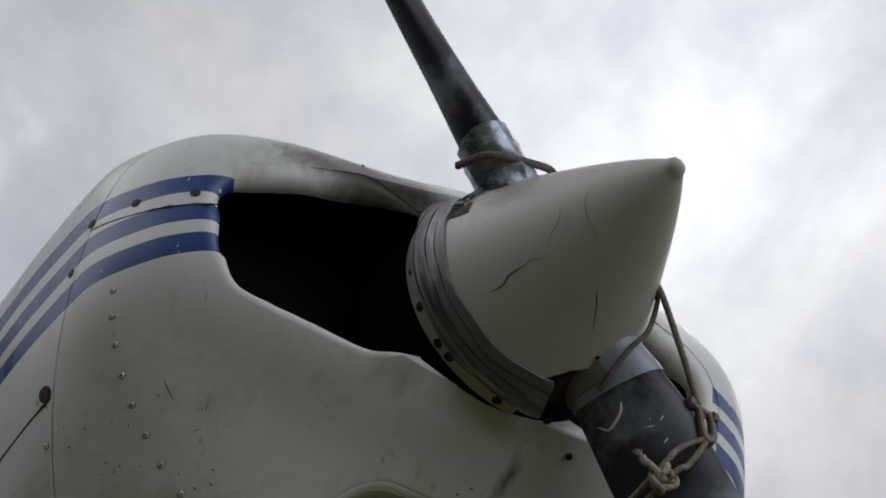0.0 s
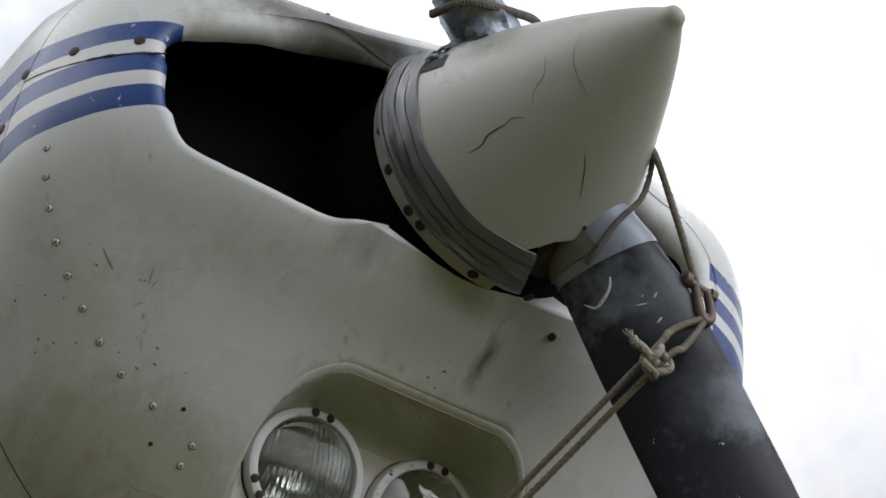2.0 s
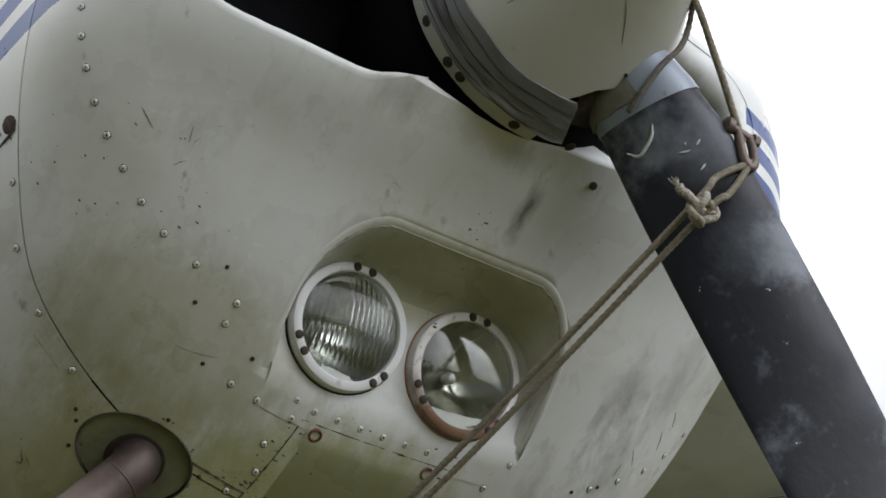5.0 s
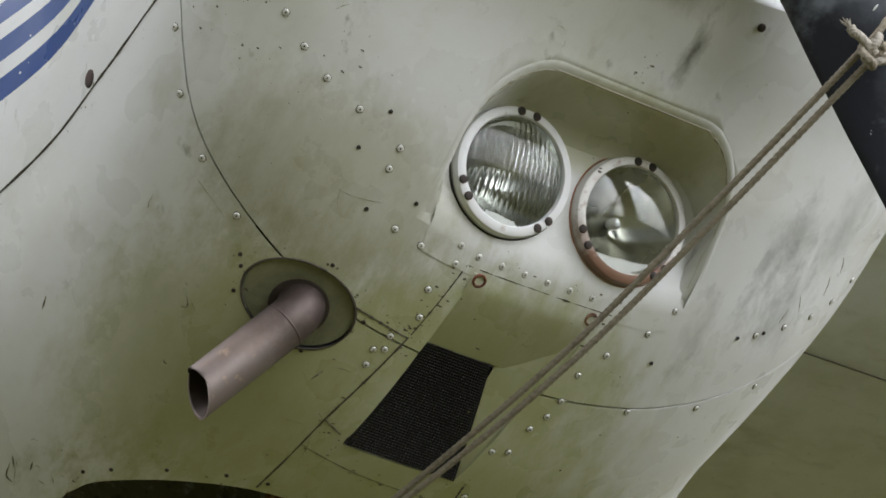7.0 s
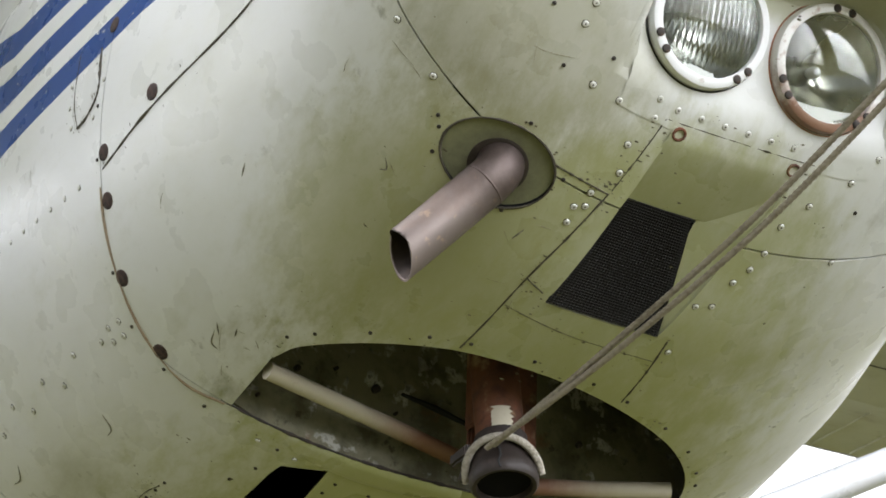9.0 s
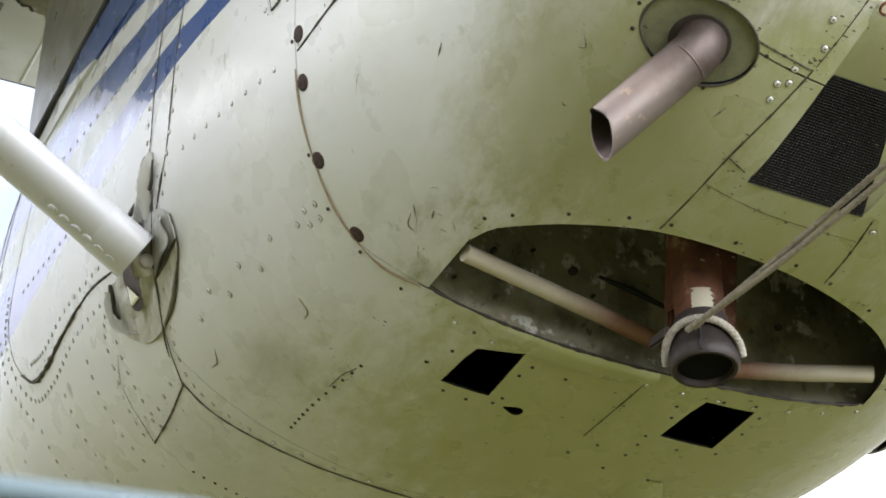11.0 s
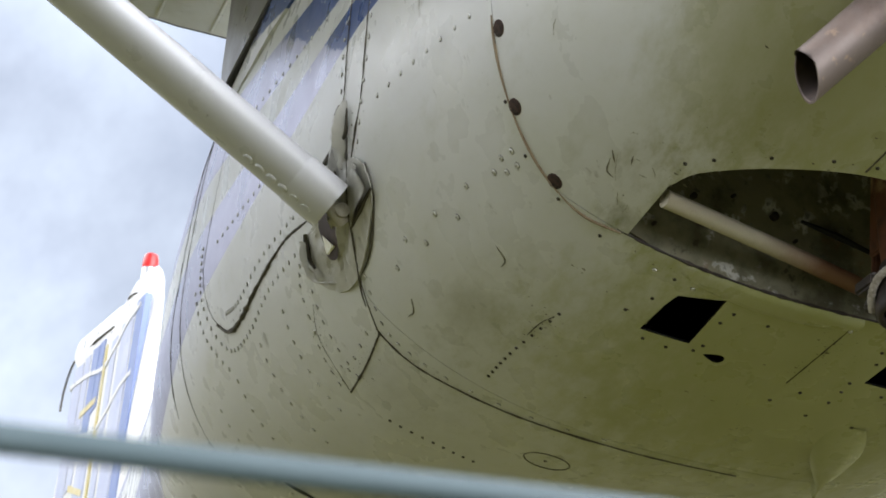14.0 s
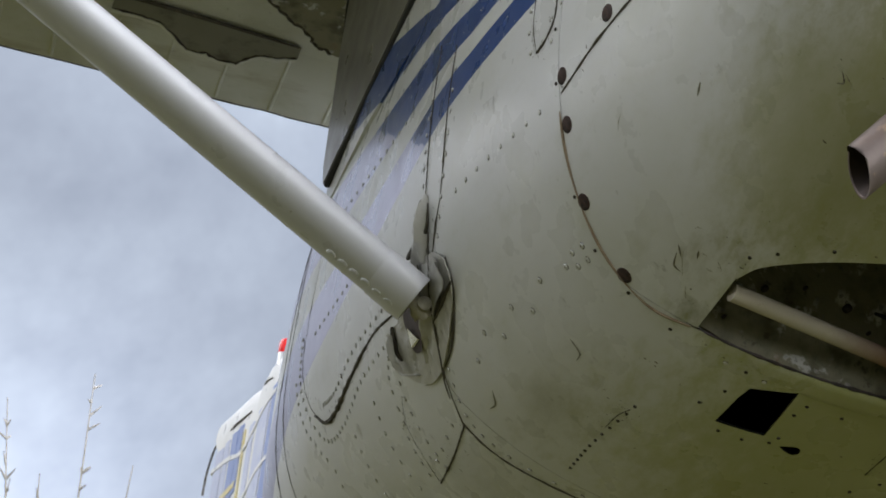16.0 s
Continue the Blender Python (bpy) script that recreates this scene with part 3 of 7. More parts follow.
def shell(name, x_front, x_back, thick, parent, mats, label="", nx=24, na=120, front_cap=False):
    """A closed, hollow length of the hull between two seams; x_front and x_back give a station for a height."""
    def ring(f, off):
        out = []
        for k in range(na):
            a = 2 * math.pi * k / na
            x = f(0)
            for _ in range(5):
                x = f(skin(x, a).z)
            out.append((x, a))
        return out
    f0, f1 = ring(x_front, 0), ring(x_back, 0)
    outer, inner = [], []
    for i in range(nx + 1):
        s = (i / nx) ** (1.8 if front_cap else 1.0)
        row = [(x0 + (x1 - x0) * s, a) for (x0, a), (x1, _) in zip(f0, f1)]
        outer.append([skin(x, a) for x, a in row])
        inner.append([skin(x, a, -thick) for x, a in row])
    if front_cap:
        x0 = x_front(0)
        caps = [[Vector((x0 + (1 - g) * 0.004, p.y * g, p.z * g)) for p in outer[0]] for g in (0.25, 0.6, 0.93)]
        caps_in = [[Vector((x0 - thick, p.y * g, p.z * g)) for p in outer[0]] for g in (0.25, 0.6, 0.9)]
        inner[0] = [Vector((x0 - thick, p.y * 0.95, p.z * 0.95)) for p in outer[0]]
        outer, inner = caps + outer, caps_in + inner
    bm = bmesh.new()
    vo = [[bm.verts.new(p) for p in r] for r in outer]
    vi = [[bm.verts.new(p) for p in r] for r in inner]
    for vs, idx in ((vo, 0), (vi, 1)):
        for i in range(len(vs) - 1):
            for k in range(na):
                f = bm.faces.new((vs[i][k], vs[i + 1][k], vs[i + 1][(k + 1) % na], vs[i][(k + 1) % na]))
                f.material_index = idx
    for i in (0, -1):
        for k in range(na):
            bm.faces.new((vo[i][k], vi[i][k], vi[i][(k + 1) % na], vo[i][(k + 1) % na]))
    return part(name, bm, mats, parent, label)

# ---- the aeroplane ----
airplane = new("airplane")
airplane.matrix_world = AIR
tagged(airplane, "derelict white high-wing aeroplane with blue side bands, standing nose-high", "aeroplane")


def bowl_seam(z):
    return -0.517 + 0.44 * z - 0.0042 * min(1.0, max(0.0, -z / 0.18)) - 0.008 * math.exp(-((z + 0.29) / 0.06) ** 2)


def firewall_seam(z):
    if z > -0.28:
        return -1.127 + 0.2 * min(z, 0.0)
    return -1.183 + 0.31 * (z + 0.28) if z > -0.475 else -1.243 + 0.45 * (-0.475 - z)


def post_seam(z):
    return -1.44 + 0.62 * max(min(z, -0.1), -0.45) + (0.35 * (-0.45 - z) if z < -0.45 else 0)


GAP = 0.0009
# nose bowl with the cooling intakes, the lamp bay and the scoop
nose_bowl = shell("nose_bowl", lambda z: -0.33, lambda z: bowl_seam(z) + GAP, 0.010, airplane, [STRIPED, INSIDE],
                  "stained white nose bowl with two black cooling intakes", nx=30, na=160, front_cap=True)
INTAKE = [(0.080, 0.114), (0.150, 0.092), (0.250, 0.055), (0.330, 0.040), (0.362, 0.034), (0.374, 0.010), (0.377, -0.035), (0.368, -0.072), (0.350, -0.097),
          (0.310, -0.112), (0.240, -0.128), (0.190, -0.136), (0.150, -0.132), (0.080, -0.118)]
INTAKE = [(p.x, p.y) for p in smooth_line([(u, v, 0) for u, v in INTAKE], 60)]
front = axes((0, 0, 0), (1, 0, 0))  # u = +y, v = +z, w = +x
cutters = []
HUB_EDGE = ((0, 150, 205, 220, 226, 233, 240, 250, 261, 272, 360), (0.148, 0.149, 0.185, 0.193, 0.180, 0.171, 0.1645, 0.1555, 0.1495, 0.1465, 0.148))
hub_hole = [(r * math.cos(radians(d)), r * math.sin(radians(d))) for d in np.arange(0, 360, 3.0) for r in (float(np.interp(d, *HUB_EDGE)),)]
cutters.append(bm_prism(hub_hole, front, -0.42, -0.2))
# lamp bay: a flat floor that faces forward and down
LAMP_N = Vector((math.cos(radians(22)), 0, -math.sin(radians(22))))
LAMP_FLOOR = axes(Vector((-0.600, 0, -0.335)) + 0.011 * LAMP_N, LAMP_N)
LAMP_AT = (Vector((-0.557, -0.0765, -0.2885)), Vector((-0.560, 0.0770, -0.2935)))
BAY_WAY = Vector((1, 0, -0.005))
LIP = 0.0055
rows = []
for g, grow in ((-0.003, 0.0), (0.03, 0.001), (0.30, 0.010)):
    ring = []
    for u, v in rounded(-0.157 - LIP - grow, 0.168 + LIP + grow, -0.20, 0.122 + LIP + grow * 0.5, 0.082, 12):
        base = LAMP_FLOOR @ Vector((u, v, 0))
        ring.append(base + g * BAY_WAY)
    rows.append(ring)
cutters.append(bm_grid(rows, closed_v=True, caps=True))


def outside(p):
    """How far p lies outside the hull, roughly."""
    x, a = stick(*p)
    q = skin(x, a)
    return (Vector(p) - q).length * (1 if math.hypot(p[1], p[2] - waist(x)) > math.hypot(q.y, q.z - waist(x)) else -1)


def hull_x(y, z):
    """How far back the hull begins at a height and width."""
    x = -0.331
    while x > -0.52 and outside((x, y, z)) > 0:
        x -= 0.001
    return x


def intake(s, shrink, top, low, rise):
    """The opening's cut, widened for a rolled lip, and the lip itself."""
    cut, edge = [], []
    for k, (u, v) in enumerate(INTAKE):
        a, b = INTAKE[k - 1], INTAKE[(k + 1) % len(INTAKE)]
        d = Vector((b[0] - a[0], b[1] - a[1], 0)).normalized()
        away = Vector((0, 0, 1)).cross(d)
        if away.dot(Vector((u - 0.23, v + 0.02, 0))) < 0:
            away = -away
        roll = low + (top - low) * min(1, max(0, (v + 0.10) / 0.10))
        roll *= min(1, max(0.05, (u * shrink - 0.13) / 0.06))
        lift = rise * min(1, max(0, v / 0.05)) * min(1, max(0, (u * shrink - 0.13) / 0.06)) - (0.004 if v < -0.06 else 0)
        y, z = s * u * shrink + s * away.x * lift, v + away.y * lift
        cut.append((y + s * away.x * roll, z + away.y * roll))
        if u * shrink > 0.12:
            edge.append((y, z, *cut[-1], roll))
    columns = []
    for y, z, yo, zo, roll in edge:
        x_in, x_out = hull_x(y, z), hull_x(yo, zo)
        col = []
        for t in np.radians([-14, 0, 12, 25, 38, 51, 64, 77, 90]):
            g = math.sin(t)
            col.append(Vector((x_out + (x_in - x_out) * g - 0.9 * roll * (1 - math.cos(t)) - (0.002 if t < 0 else 0), yo + (y - yo) * g, zo + (z - zo) * g)))
        columns.append(col)
    part("intake_lip", bm_grid(columns), STRIPED, nose_bowl, angle=180)
    return bm_prism(cut[::s], front, -0.47, -0.2)


sill = []


def bay_lining():
    """Floor and walls of the lamp bay, each column ended where it meets the hull."""
    top = [(u, v) for u, v in rounded(-0.157, 0.168, -0.20, 0.122, 0.075, 10) if v > 0.03]
    side = [(0.168, v) for v in np.linspace(-0.10, 0.03, 6)]
    rim = side + top + [(-0.157, v) for v in np.linspace(0.03, -0.10, 6)]
    bm = bmesh.new()
    strips = []
    for u, v in rim:
        base = LAMP_FLOOR @ Vector((u, v, 0))
        if outside(base) > -0.002:
            continue
        reach = 0.0
        while reach < 0.25 and outside(base + (reach + 0.002) * BAY_WAY) < -0.0005:
            reach += 0.002
        centre = LAMP_FLOOR @ Vector((0, 0.02, 0))
        col = [base + max(reach - LIP, 0.2 * reach) * BAY_WAY * f for f in (1, 0.8, 0.6, 0.4, 0.2, 0.08)]
        inward = (centre - base).normalized()
        col.append(base + inward * 0.017)
        strips.append([bm.verts.new(p) for p in col])
    for a, b in zip(strips, strips[1:]):
        for k in range(len(a) - 1):
            bm.faces.new((a[k], b[k], b[k + 1], a[k + 1]))
    # floor
    n = 26
    sill.clear()
    for i in range(n + 1):
        u, vb = -0.1515 + 0.317 * i / n, 0.0
        while vb > -0.16 and outside(LAMP_FLOOR @ Vector((u, vb - 0.002, 0))) < -0.0008:
            vb -= 0.002
        sill.append((u, vb))
    cols = []
    n, deep = 104, 80
    for i in range(n + 1):
        u = -0.1515 + 0.317 * i / n
        vb = float(np.interp(u, [q[0] for q in sill], [q[1] for q in sill]))
        vt = 0.113
        for c in (-0.079, 0.093):
            if (c < 0 and u < c) or (c > 0 and u > c):
                vt = 0.043 + math.sqrt(max(0, 0.070 ** 2 - (u - c) ** 2))
        cols.append([bm.verts.new(LAMP_FLOOR @ Vector((u, vt + (vb - vt) * k / deep, 0.0005))) for k in range(deep + 1)])
    for a, b in zip(cols, cols[1:]):
        for k in range(deep):
            mid = (a[k].co + b[k + 1].co) / 2
            if min((mid - at - LAMP_N * (mid - at).dot(LAMP_N)).length for at in LAMP_AT) > 0.0655:   # round holes behind the lamps
                bm.faces.new((a[k], b[k], b[k + 1], a[k + 1]))
    return bm


# the exhaust comes out across the joint of nose bowl and cowling
down = axes((0, 0, 0), (0, 0, 1), (0, 1, 0))  # u = +x, v = +y, w = +z
hole_line = [(-0.727 + 0.045 * math.cos(a), -0.235 + 0.061 * math.sin(a) + 0.008 * math.cos(a)) for a in (2 * math.pi * k / 40 for k in range(40))]
cutters.append(bm_prism(hole_line, down, -0.6, -0.37))
# scoop: a ramp that runs in from the front edge
SCOOP = [(-0.624, -0.080, 0.080, -0.001), (-0.650, -0.084, 0.076, 0.005), (-0.675, -0.088, 0.070, 0.012), (-0.700, -0.091, 0.062, 0.019), (-0.718, -0.094, 0.055, 0.024)]
scoop_rows = []
for x, y0, y1, d in SCOOP + [(-0.840, -0.108, 0.036, 0.030), (-0.847, -0.109, 0.034, 0.024)]:
    scoop_rows.append([Vector((x, y0, keel(x) + d)), Vector((x, y1, keel(x) + d)), Vector((x, y1, keel(x) - 0.08)), Vector((x, y0, keel(x) - 0.08))])
cutters += [intake(-1, 1.0, 0.028, 0.012, 0.024), intake(1, 0.815, 0.034, 0.02, 0.026)]


def dark_edges(ob, box):
    """The near-black interior material on the cut edges inside a box (x0, x1, y0, y1, z0, z1)."""
    ob.data.materials[1] = INSIDE
    for f in ob.data.polygons:
        c = f.center
        if box[0] < c.x < box[1] and box[2] < c.y < box[3] and box[4] < c.z < box[5] and abs(f.normal.z) < 0.35:
            f.material_index = 1


carve(nose_bowl, cutters + [bm_grid(scoop_rows, closed_v=True, caps=True)], 66)
dark_edges(nose_bowl, (-0.79, -0.66, -0.31, -0.16, -0.50, -0.36))
part("lamp_bay", bay_lining(), STRIPED, nose_bowl, "smooth white lamp bay", angle=50)


def leave(p, off):
    """Where a line from p along the bay's axis leaves the hull, lifted off it a little."""
    g = -0.05
    while g < 0.25 and outside(p + g * BAY_WAY) < 0:
        g += 0.001
    q = p + g * BAY_WAY
    return skin(*stick(*q), off)


lip_crest = []


def bay_lip():
    """The hull rolls over the edge of the lamp bay in one soft curve."""
    centre = LAMP_FLOOR @ Vector((0, 0.02, 0))
    line = [(0.168, v) for v in np.linspace(-0.075, 0.03, 12)] + [(u, v) for u, v in rounded(-0.157, 0.168, -0.20, 0.122, 0.075, 16) if v > 0.03] + [(-0.157, v) for v in np.linspace(0.03, -0.085, 16)]
    rows = []
    for u, v in line:
        base = LAMP_FLOOR @ Vector((u, v, 0))
        if outside(base) > 0.001:
            continue
        reach = 0.0
        while reach < 0.25 and outside(base + (reach + 0.001) * BAY_WAY) < -0.0003:
            reach += 0.001
        edge = base + reach * BAY_WAY
        out = base - centre
        out = (out - out.dot(BAY_WAY) * BAY_WAY / BAY_WAY.length_squared).normalized()
        broad = 0.008 * max(0.0, 1 - reach / 0.040) ** 1.5
        stop = edge - BAY_WAY * (LIP + 0.004) - out * 0.0004 if reach > 0.030 else base + LAMP_N * 0.0014 - out * (0.004 + broad)
        start = leave(base + out * (LIP + 0.0005 + broad), 0.0003)
        row = [leave(base + out * (LIP + 0.0045 + broad), -0.0006), leave(base + out * (LIP + 0.0025 + broad), 0.0003)]
        row += [start * (1 - f) ** 2 + edge * 2 * f * (1 - f) + stop * f * f for f in np.linspace(0, 1, 9)]
        sink = 0.004 * max(0.0, 1 - reach / 0.016)            # the roll dies away into the hull at both ends
        rows.append([p - facing(*stick(*p)) * sink for p in row])
        if v > 0.0:
            lip_crest.append(rows[-1][6])
    return bm_grid(rows)


part("bay_lip", bay_lip(), STRIPED, nose_bowl, angle=180)
part("bay_grime", bm_tube(smooth_line(lip_crest, 160), lambda s: 0.0002 + 0.0030 * max(0.0, noise.noise(Vector((s * 41, 1, 4))) + 0.2) * math.sin(math.pi * s), 6), GRIMY, nose_bowl)
# the floor rolls over into the chin
rows = []
for u, vb in sill:
    edge = LAMP_FLOOR @ Vector((u, vb, 0))
    aft = on_belly(edge.x - 0.03, edge.y)
    run = (Vector(aft) - edge).length
    row = [LAMP_FLOOR @ Vector((u, vb + d, 0.0011)) for d in (0.036, 0.032, 0.014)]
    row.append(edge + Vector((0.0006, 0, -0.0006)))
    for d in (0.014, 0.032, 0.036):
        p = Vector(on_belly(edge.x - 0.03 * d / run, edge.y))
        row.append(p + facing(*stick(*p)) * 0.0006)
    rows.append(row)
part("bay_sill", bm_grid(rows), STRIPED, nose_bowl, angle=180)

# cowling with the wheel well and the exhaust hole
cowling = shell("cowling", lambda z: bowl_seam(z) - GAP, lambda z: firewall_seam(z) + GAP, 0.004, airplane, [STRIPED, INSIDE],
                "stained white engine cowling with an oval wheel well underneath", nx=26, na=160)
down = axes((0, 0, 0), (0, 0, 1), (0, 1, 0))  # u = +x, v = +y, w = +z
WELL = [(-1.222, -0.318), (-1.114, -0.316), (-1.066, -0.297), (-1.002, -0.236), (-0.957, -0.154), (-0.949, -0.050), (-0.972, 0.059),
        (-1.020, 0.155), (-1.086, 0.222), (-1.160, 0.258), (-1.26, 0.275)]
well_line = [(p.x, p.y) for p in smooth_line([(x, y, 0) for x, y in WELL[1:]], 40)]
well_cut = bm_prism([(-1.30, -0.318), (-1.222, -0.318)] + well_line + [(-1.30, 0.275)], down, -0.70, -0.40)
carve(cowling, [well_cut, bm_prism(hole_line, down, -0.6, -0.37), bm_grid(scoop_rows, closed_v=True, caps=True)])
dark_edges(cowling, (-0.79, -0.66, -0.31, -0.16, -0.50, -0.36))
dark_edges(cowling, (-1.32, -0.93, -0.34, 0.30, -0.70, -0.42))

# scoop lining, ramp and screen
SCOOP_AT = [[q[k] for q in SCOOP[::-1]] for k in range(4)]
scoop_y0, scoop_y1, scoop_d = (spline(SCOOP_AT[0], SCOOP_AT[k]) for k in (1, 2, 3))
ramp_rows = [[Vector((x, y, keel(x) + scoop_d(x) + 0.0012 - 0.0030 * min(1.0, (-0.622 - x) / 0.012))) for y in np.linspace(scoop_y0(x) - 0.003, scoop_y1(x) + 0.003, 9)] for x in np.linspace(-0.622, -0.7185, 24)]
part("scoop_ramp", bm_grid(ramp_rows + [[p + Vector((0, 0, 0.004)) for p in r] for r in ramp_rows[::-1]], closed_u=True), STRIPED, nose_bowl)
for s in (1, -1):
    rows = []
    for k in range(11):
        f = k / 10
        x = -0.624 - 0.223 * f
        y = 0.080 - 0.046 * f if s > 0 else -0.080 - 0.029 * f
        lean = (y - 0.034 * max(0.0, (-0.720 - x) / 0.127)) * min(1, f / 0.42) ** 1.5 if s > 0 else 0.002
        deep = 0.024 * min(1, f / 0.42) - 0.021 * max(0.0, (f - 0.42) / 0.58)
        rows.append([Vector((x, y - s * lean * (1 - g) ** 1.5 + s * 0.002, on_belly(x, y)[2] + deep * (1 - g) + 0.0015)) for g in (0, 0.25, 0.5, 0.75, 1.0)])
    part("scoop_cheek", bm_grid(rows + [[p + Vector((0, s * 0.003, 0.001)) for p in r] for r in rows[::-1]], closed_u=True), STRIPED, nose_bowl)
S0, S1 = Vector((-0.717, -0.094, keel(-0.717) + 0.023)), Vector((-0.720, 0.000, keel(-0.720) + 0.023))
S2, S3 = Vector((-0.847, 0.034, keel(-0.847) + 0.001)), Vector((-0.845, -0.109, keel(-0.845) + 0.004))
screen_rows = [[S0.lerp(S1, v).lerp(S3.lerp(S2, v), u) for v in np.linspace(0, 1, 5)] for u in np.linspace(0, 1, 5)]
part("scoop_backing", bm_grid(screen_rows + [[p + Vector((-0.006, 0, 0.010)) for p in r] for r in screen_rows[::-1]], closed_u=True), BLACK, nose_bowl)


def lattice(n, m):
    bm = bmesh.new()

    def strip(a, b, w):
        side = (b - a).cross(Vector((0.5, 0, -0.85))).normalized() * w
        up = Vector((0.5, 0, -0.85)) * 0.0012
        vs = [bm.verts.new(p) for p in (a - side, a + up, a + side, b - side, b + up, b + side)]
        bm.faces.new((vs[0], vs[1], vs[4], vs[3]))
        bm.faces.new((vs[1], vs[2], vs[5], vs[4]))
    off = Vector((0.0008, 0, -0.0014))
    for i in range(n + 1):
        u = i / n
        strip(S0.lerp(S3, u) + off, S1.lerp(S2, u) + off, 0.0005)
    for j in range(m + 1):
        v = j / m
        strip(S0.lerp(S1, v) + off, S3.lerp(S2, v) + off, 0.0005)
    return bm


SCREENWIRE = material("screen_wire", (0.028, 0.026, 0.024), 0.6, 0.5)
tagged(part("wire_screen", lattice(44, 34), SCREENWIRE, nose_bowl, "fine black wire screen", smooth=False), kind="stuff")

# forward fuselage between firewall and door post, then the rest
fore_body = shell("fore_fuselage", lambda z: firewall_seam(z) - GAP, lambda z: post_seam(z) + GAP, 0.003, airplane, [STRIPED, INSIDE],
                  "dented white fuselage side ahead of the door", nx=14, na=160)
belly_holes = []
for pts in (((-1.366, -0.236), (-1.300, -0.233), (-1.273, -0.229), (-1.245, -0.179), (-1.355, -0.176)), ((-1.339, 0.052), (-1.270, 0.056), (-1.238, 0.062), (-1.243, 0.132), (-1.348, 0.131))):
    belly_holes.append(bm_prism(pts, down, -0.70, -0.50))
belly_holes.append(bm_prism([(-1.367 + 0.0085 * math.cos(a) + 0.003 * math.sin(2 * a), -0.138 + 0.0135 * math.sin(a)) for a in (k * math.pi / 8 for k in range(16))], down, -0.70, -0.50))
carve(fore_body, belly_holes)
dark_edges(fore_body, (-1.45, -1.22, -0.26, 0.15, -0.70, -0.50))
rear_body = shell("rear_fuselage", lambda z: post_seam(z) - GAP, lambda z: -6.2, 0.003, airplane, [STRIPED, INSIDE],
                  "white rear fuselage with flaking blue bands", nx=60, na=140)

# cabin top with its door window
rows = []
for x, w, zt in ((-1.30, 0.50, 0.30), (-1.55, 0.555, 0.52), (-1.75, 0.572, 0.66), (-2.10, 0.578, 0.68), (-2.40, 0.570, 0.68), (-2.75, 0.47, 0.62), (-3.5, 0.30, 0.36)):
    z0 = 0.12
    rows.append([Vector((x, y * w, z0 + (zt - z0) * v)) for y, v in ((-1.0, 0), (-1.004, 0.35), (-1.0, 0.75), (-0.97, 0.95), (-0.9, 1), (0, 1.02), (0.9, 1), (0.97, 0.95), (1.0, 0.75), (1.004, 0.35), (1.0, 0))])
cabin = part("cabin", bm_grid(rows, closed_v=True, caps=True), STRIPED, airplane, "white cabin section under the wing")
for s in (-1, 1):
    w = axes((0, s * 0.576, 0), (0, s, 0))
    outline = [(p.x, p.y) for p in smooth_line([(1.62, 0.24, 0), (1.95, 0.205, 0), (2.25, 0.17, 0), (2.375, 0.155, 0)], 12)] + [(2.395, 0.20), (2.400, 0.42), (2.37, 0.60), (1.80, 0.60), (1.66, 0.42)]
    pts = [Vector((-u, s * 0.5755, v)) for u, v in outline]
    win = part("side_window", bm_grid([[Vector((p.x, p.y - s * 0.006, p.z)) for p in pts], [Vector((p.x, p.y + s * 0.008, p.z)) for p in pts]], closed_v=True, caps=True), CABIN, cabin, "dull clouded side window")
    part("window_seal", bm_tube(smooth_line(pts[:13], 40), 0.006, 8), BLACK, win)
    part("window_seal", bm_tube(smooth_line(pts[12:], 30), 0.006, 8), BLACK, win)


# ---- spinner and propeller ----
def spin_r(x):
    s = min(max((x + 0.309) / 0.309, 0), 1)
    return 0.165 * max(1 - s, 0) ** 0.8


profile = [(0.10, -0.3275), (0.153, -0.327), (0.1565, -0.325), (0.1575, -0.309)]
profile += [(max(spin_r(x), 0.013 * math.sqrt(max(0, 1 - ((x + 0.013) / 0.013) ** 2)) if x > -0.013 else 0), x) for x in [-0.309 + 0.309 * k / 60 for k in range(1, 60)]]
profile += [(0.002, 0.0)]
spinner = part("spinner", bm_lathe(profile, front, 96), SPINNER, airplane, "cracked cream pointed spinner", angle=50)
BLADE_U = Vector((0, math.cos(radians(121)), math.sin(radians(121))))
notches = []
for s in (1, -1):
    u = s * BLADE_U
    f = axes((-0.245, 0, 0), u, (1, 0, 0))  # v about +x
    outline = [(a * 0.085, b) for a, b in ((-1, -0.10), (1, -0.10), (1.0, -0.021), (0.6, 0.004), (0, 0.020), (-0.6, 0.004), (-1, -0.021))]
    notches.append(bm_prism(outline, f, 0.085, 0.30))
carve(spinner, notches)


BLADE_X = -0.246


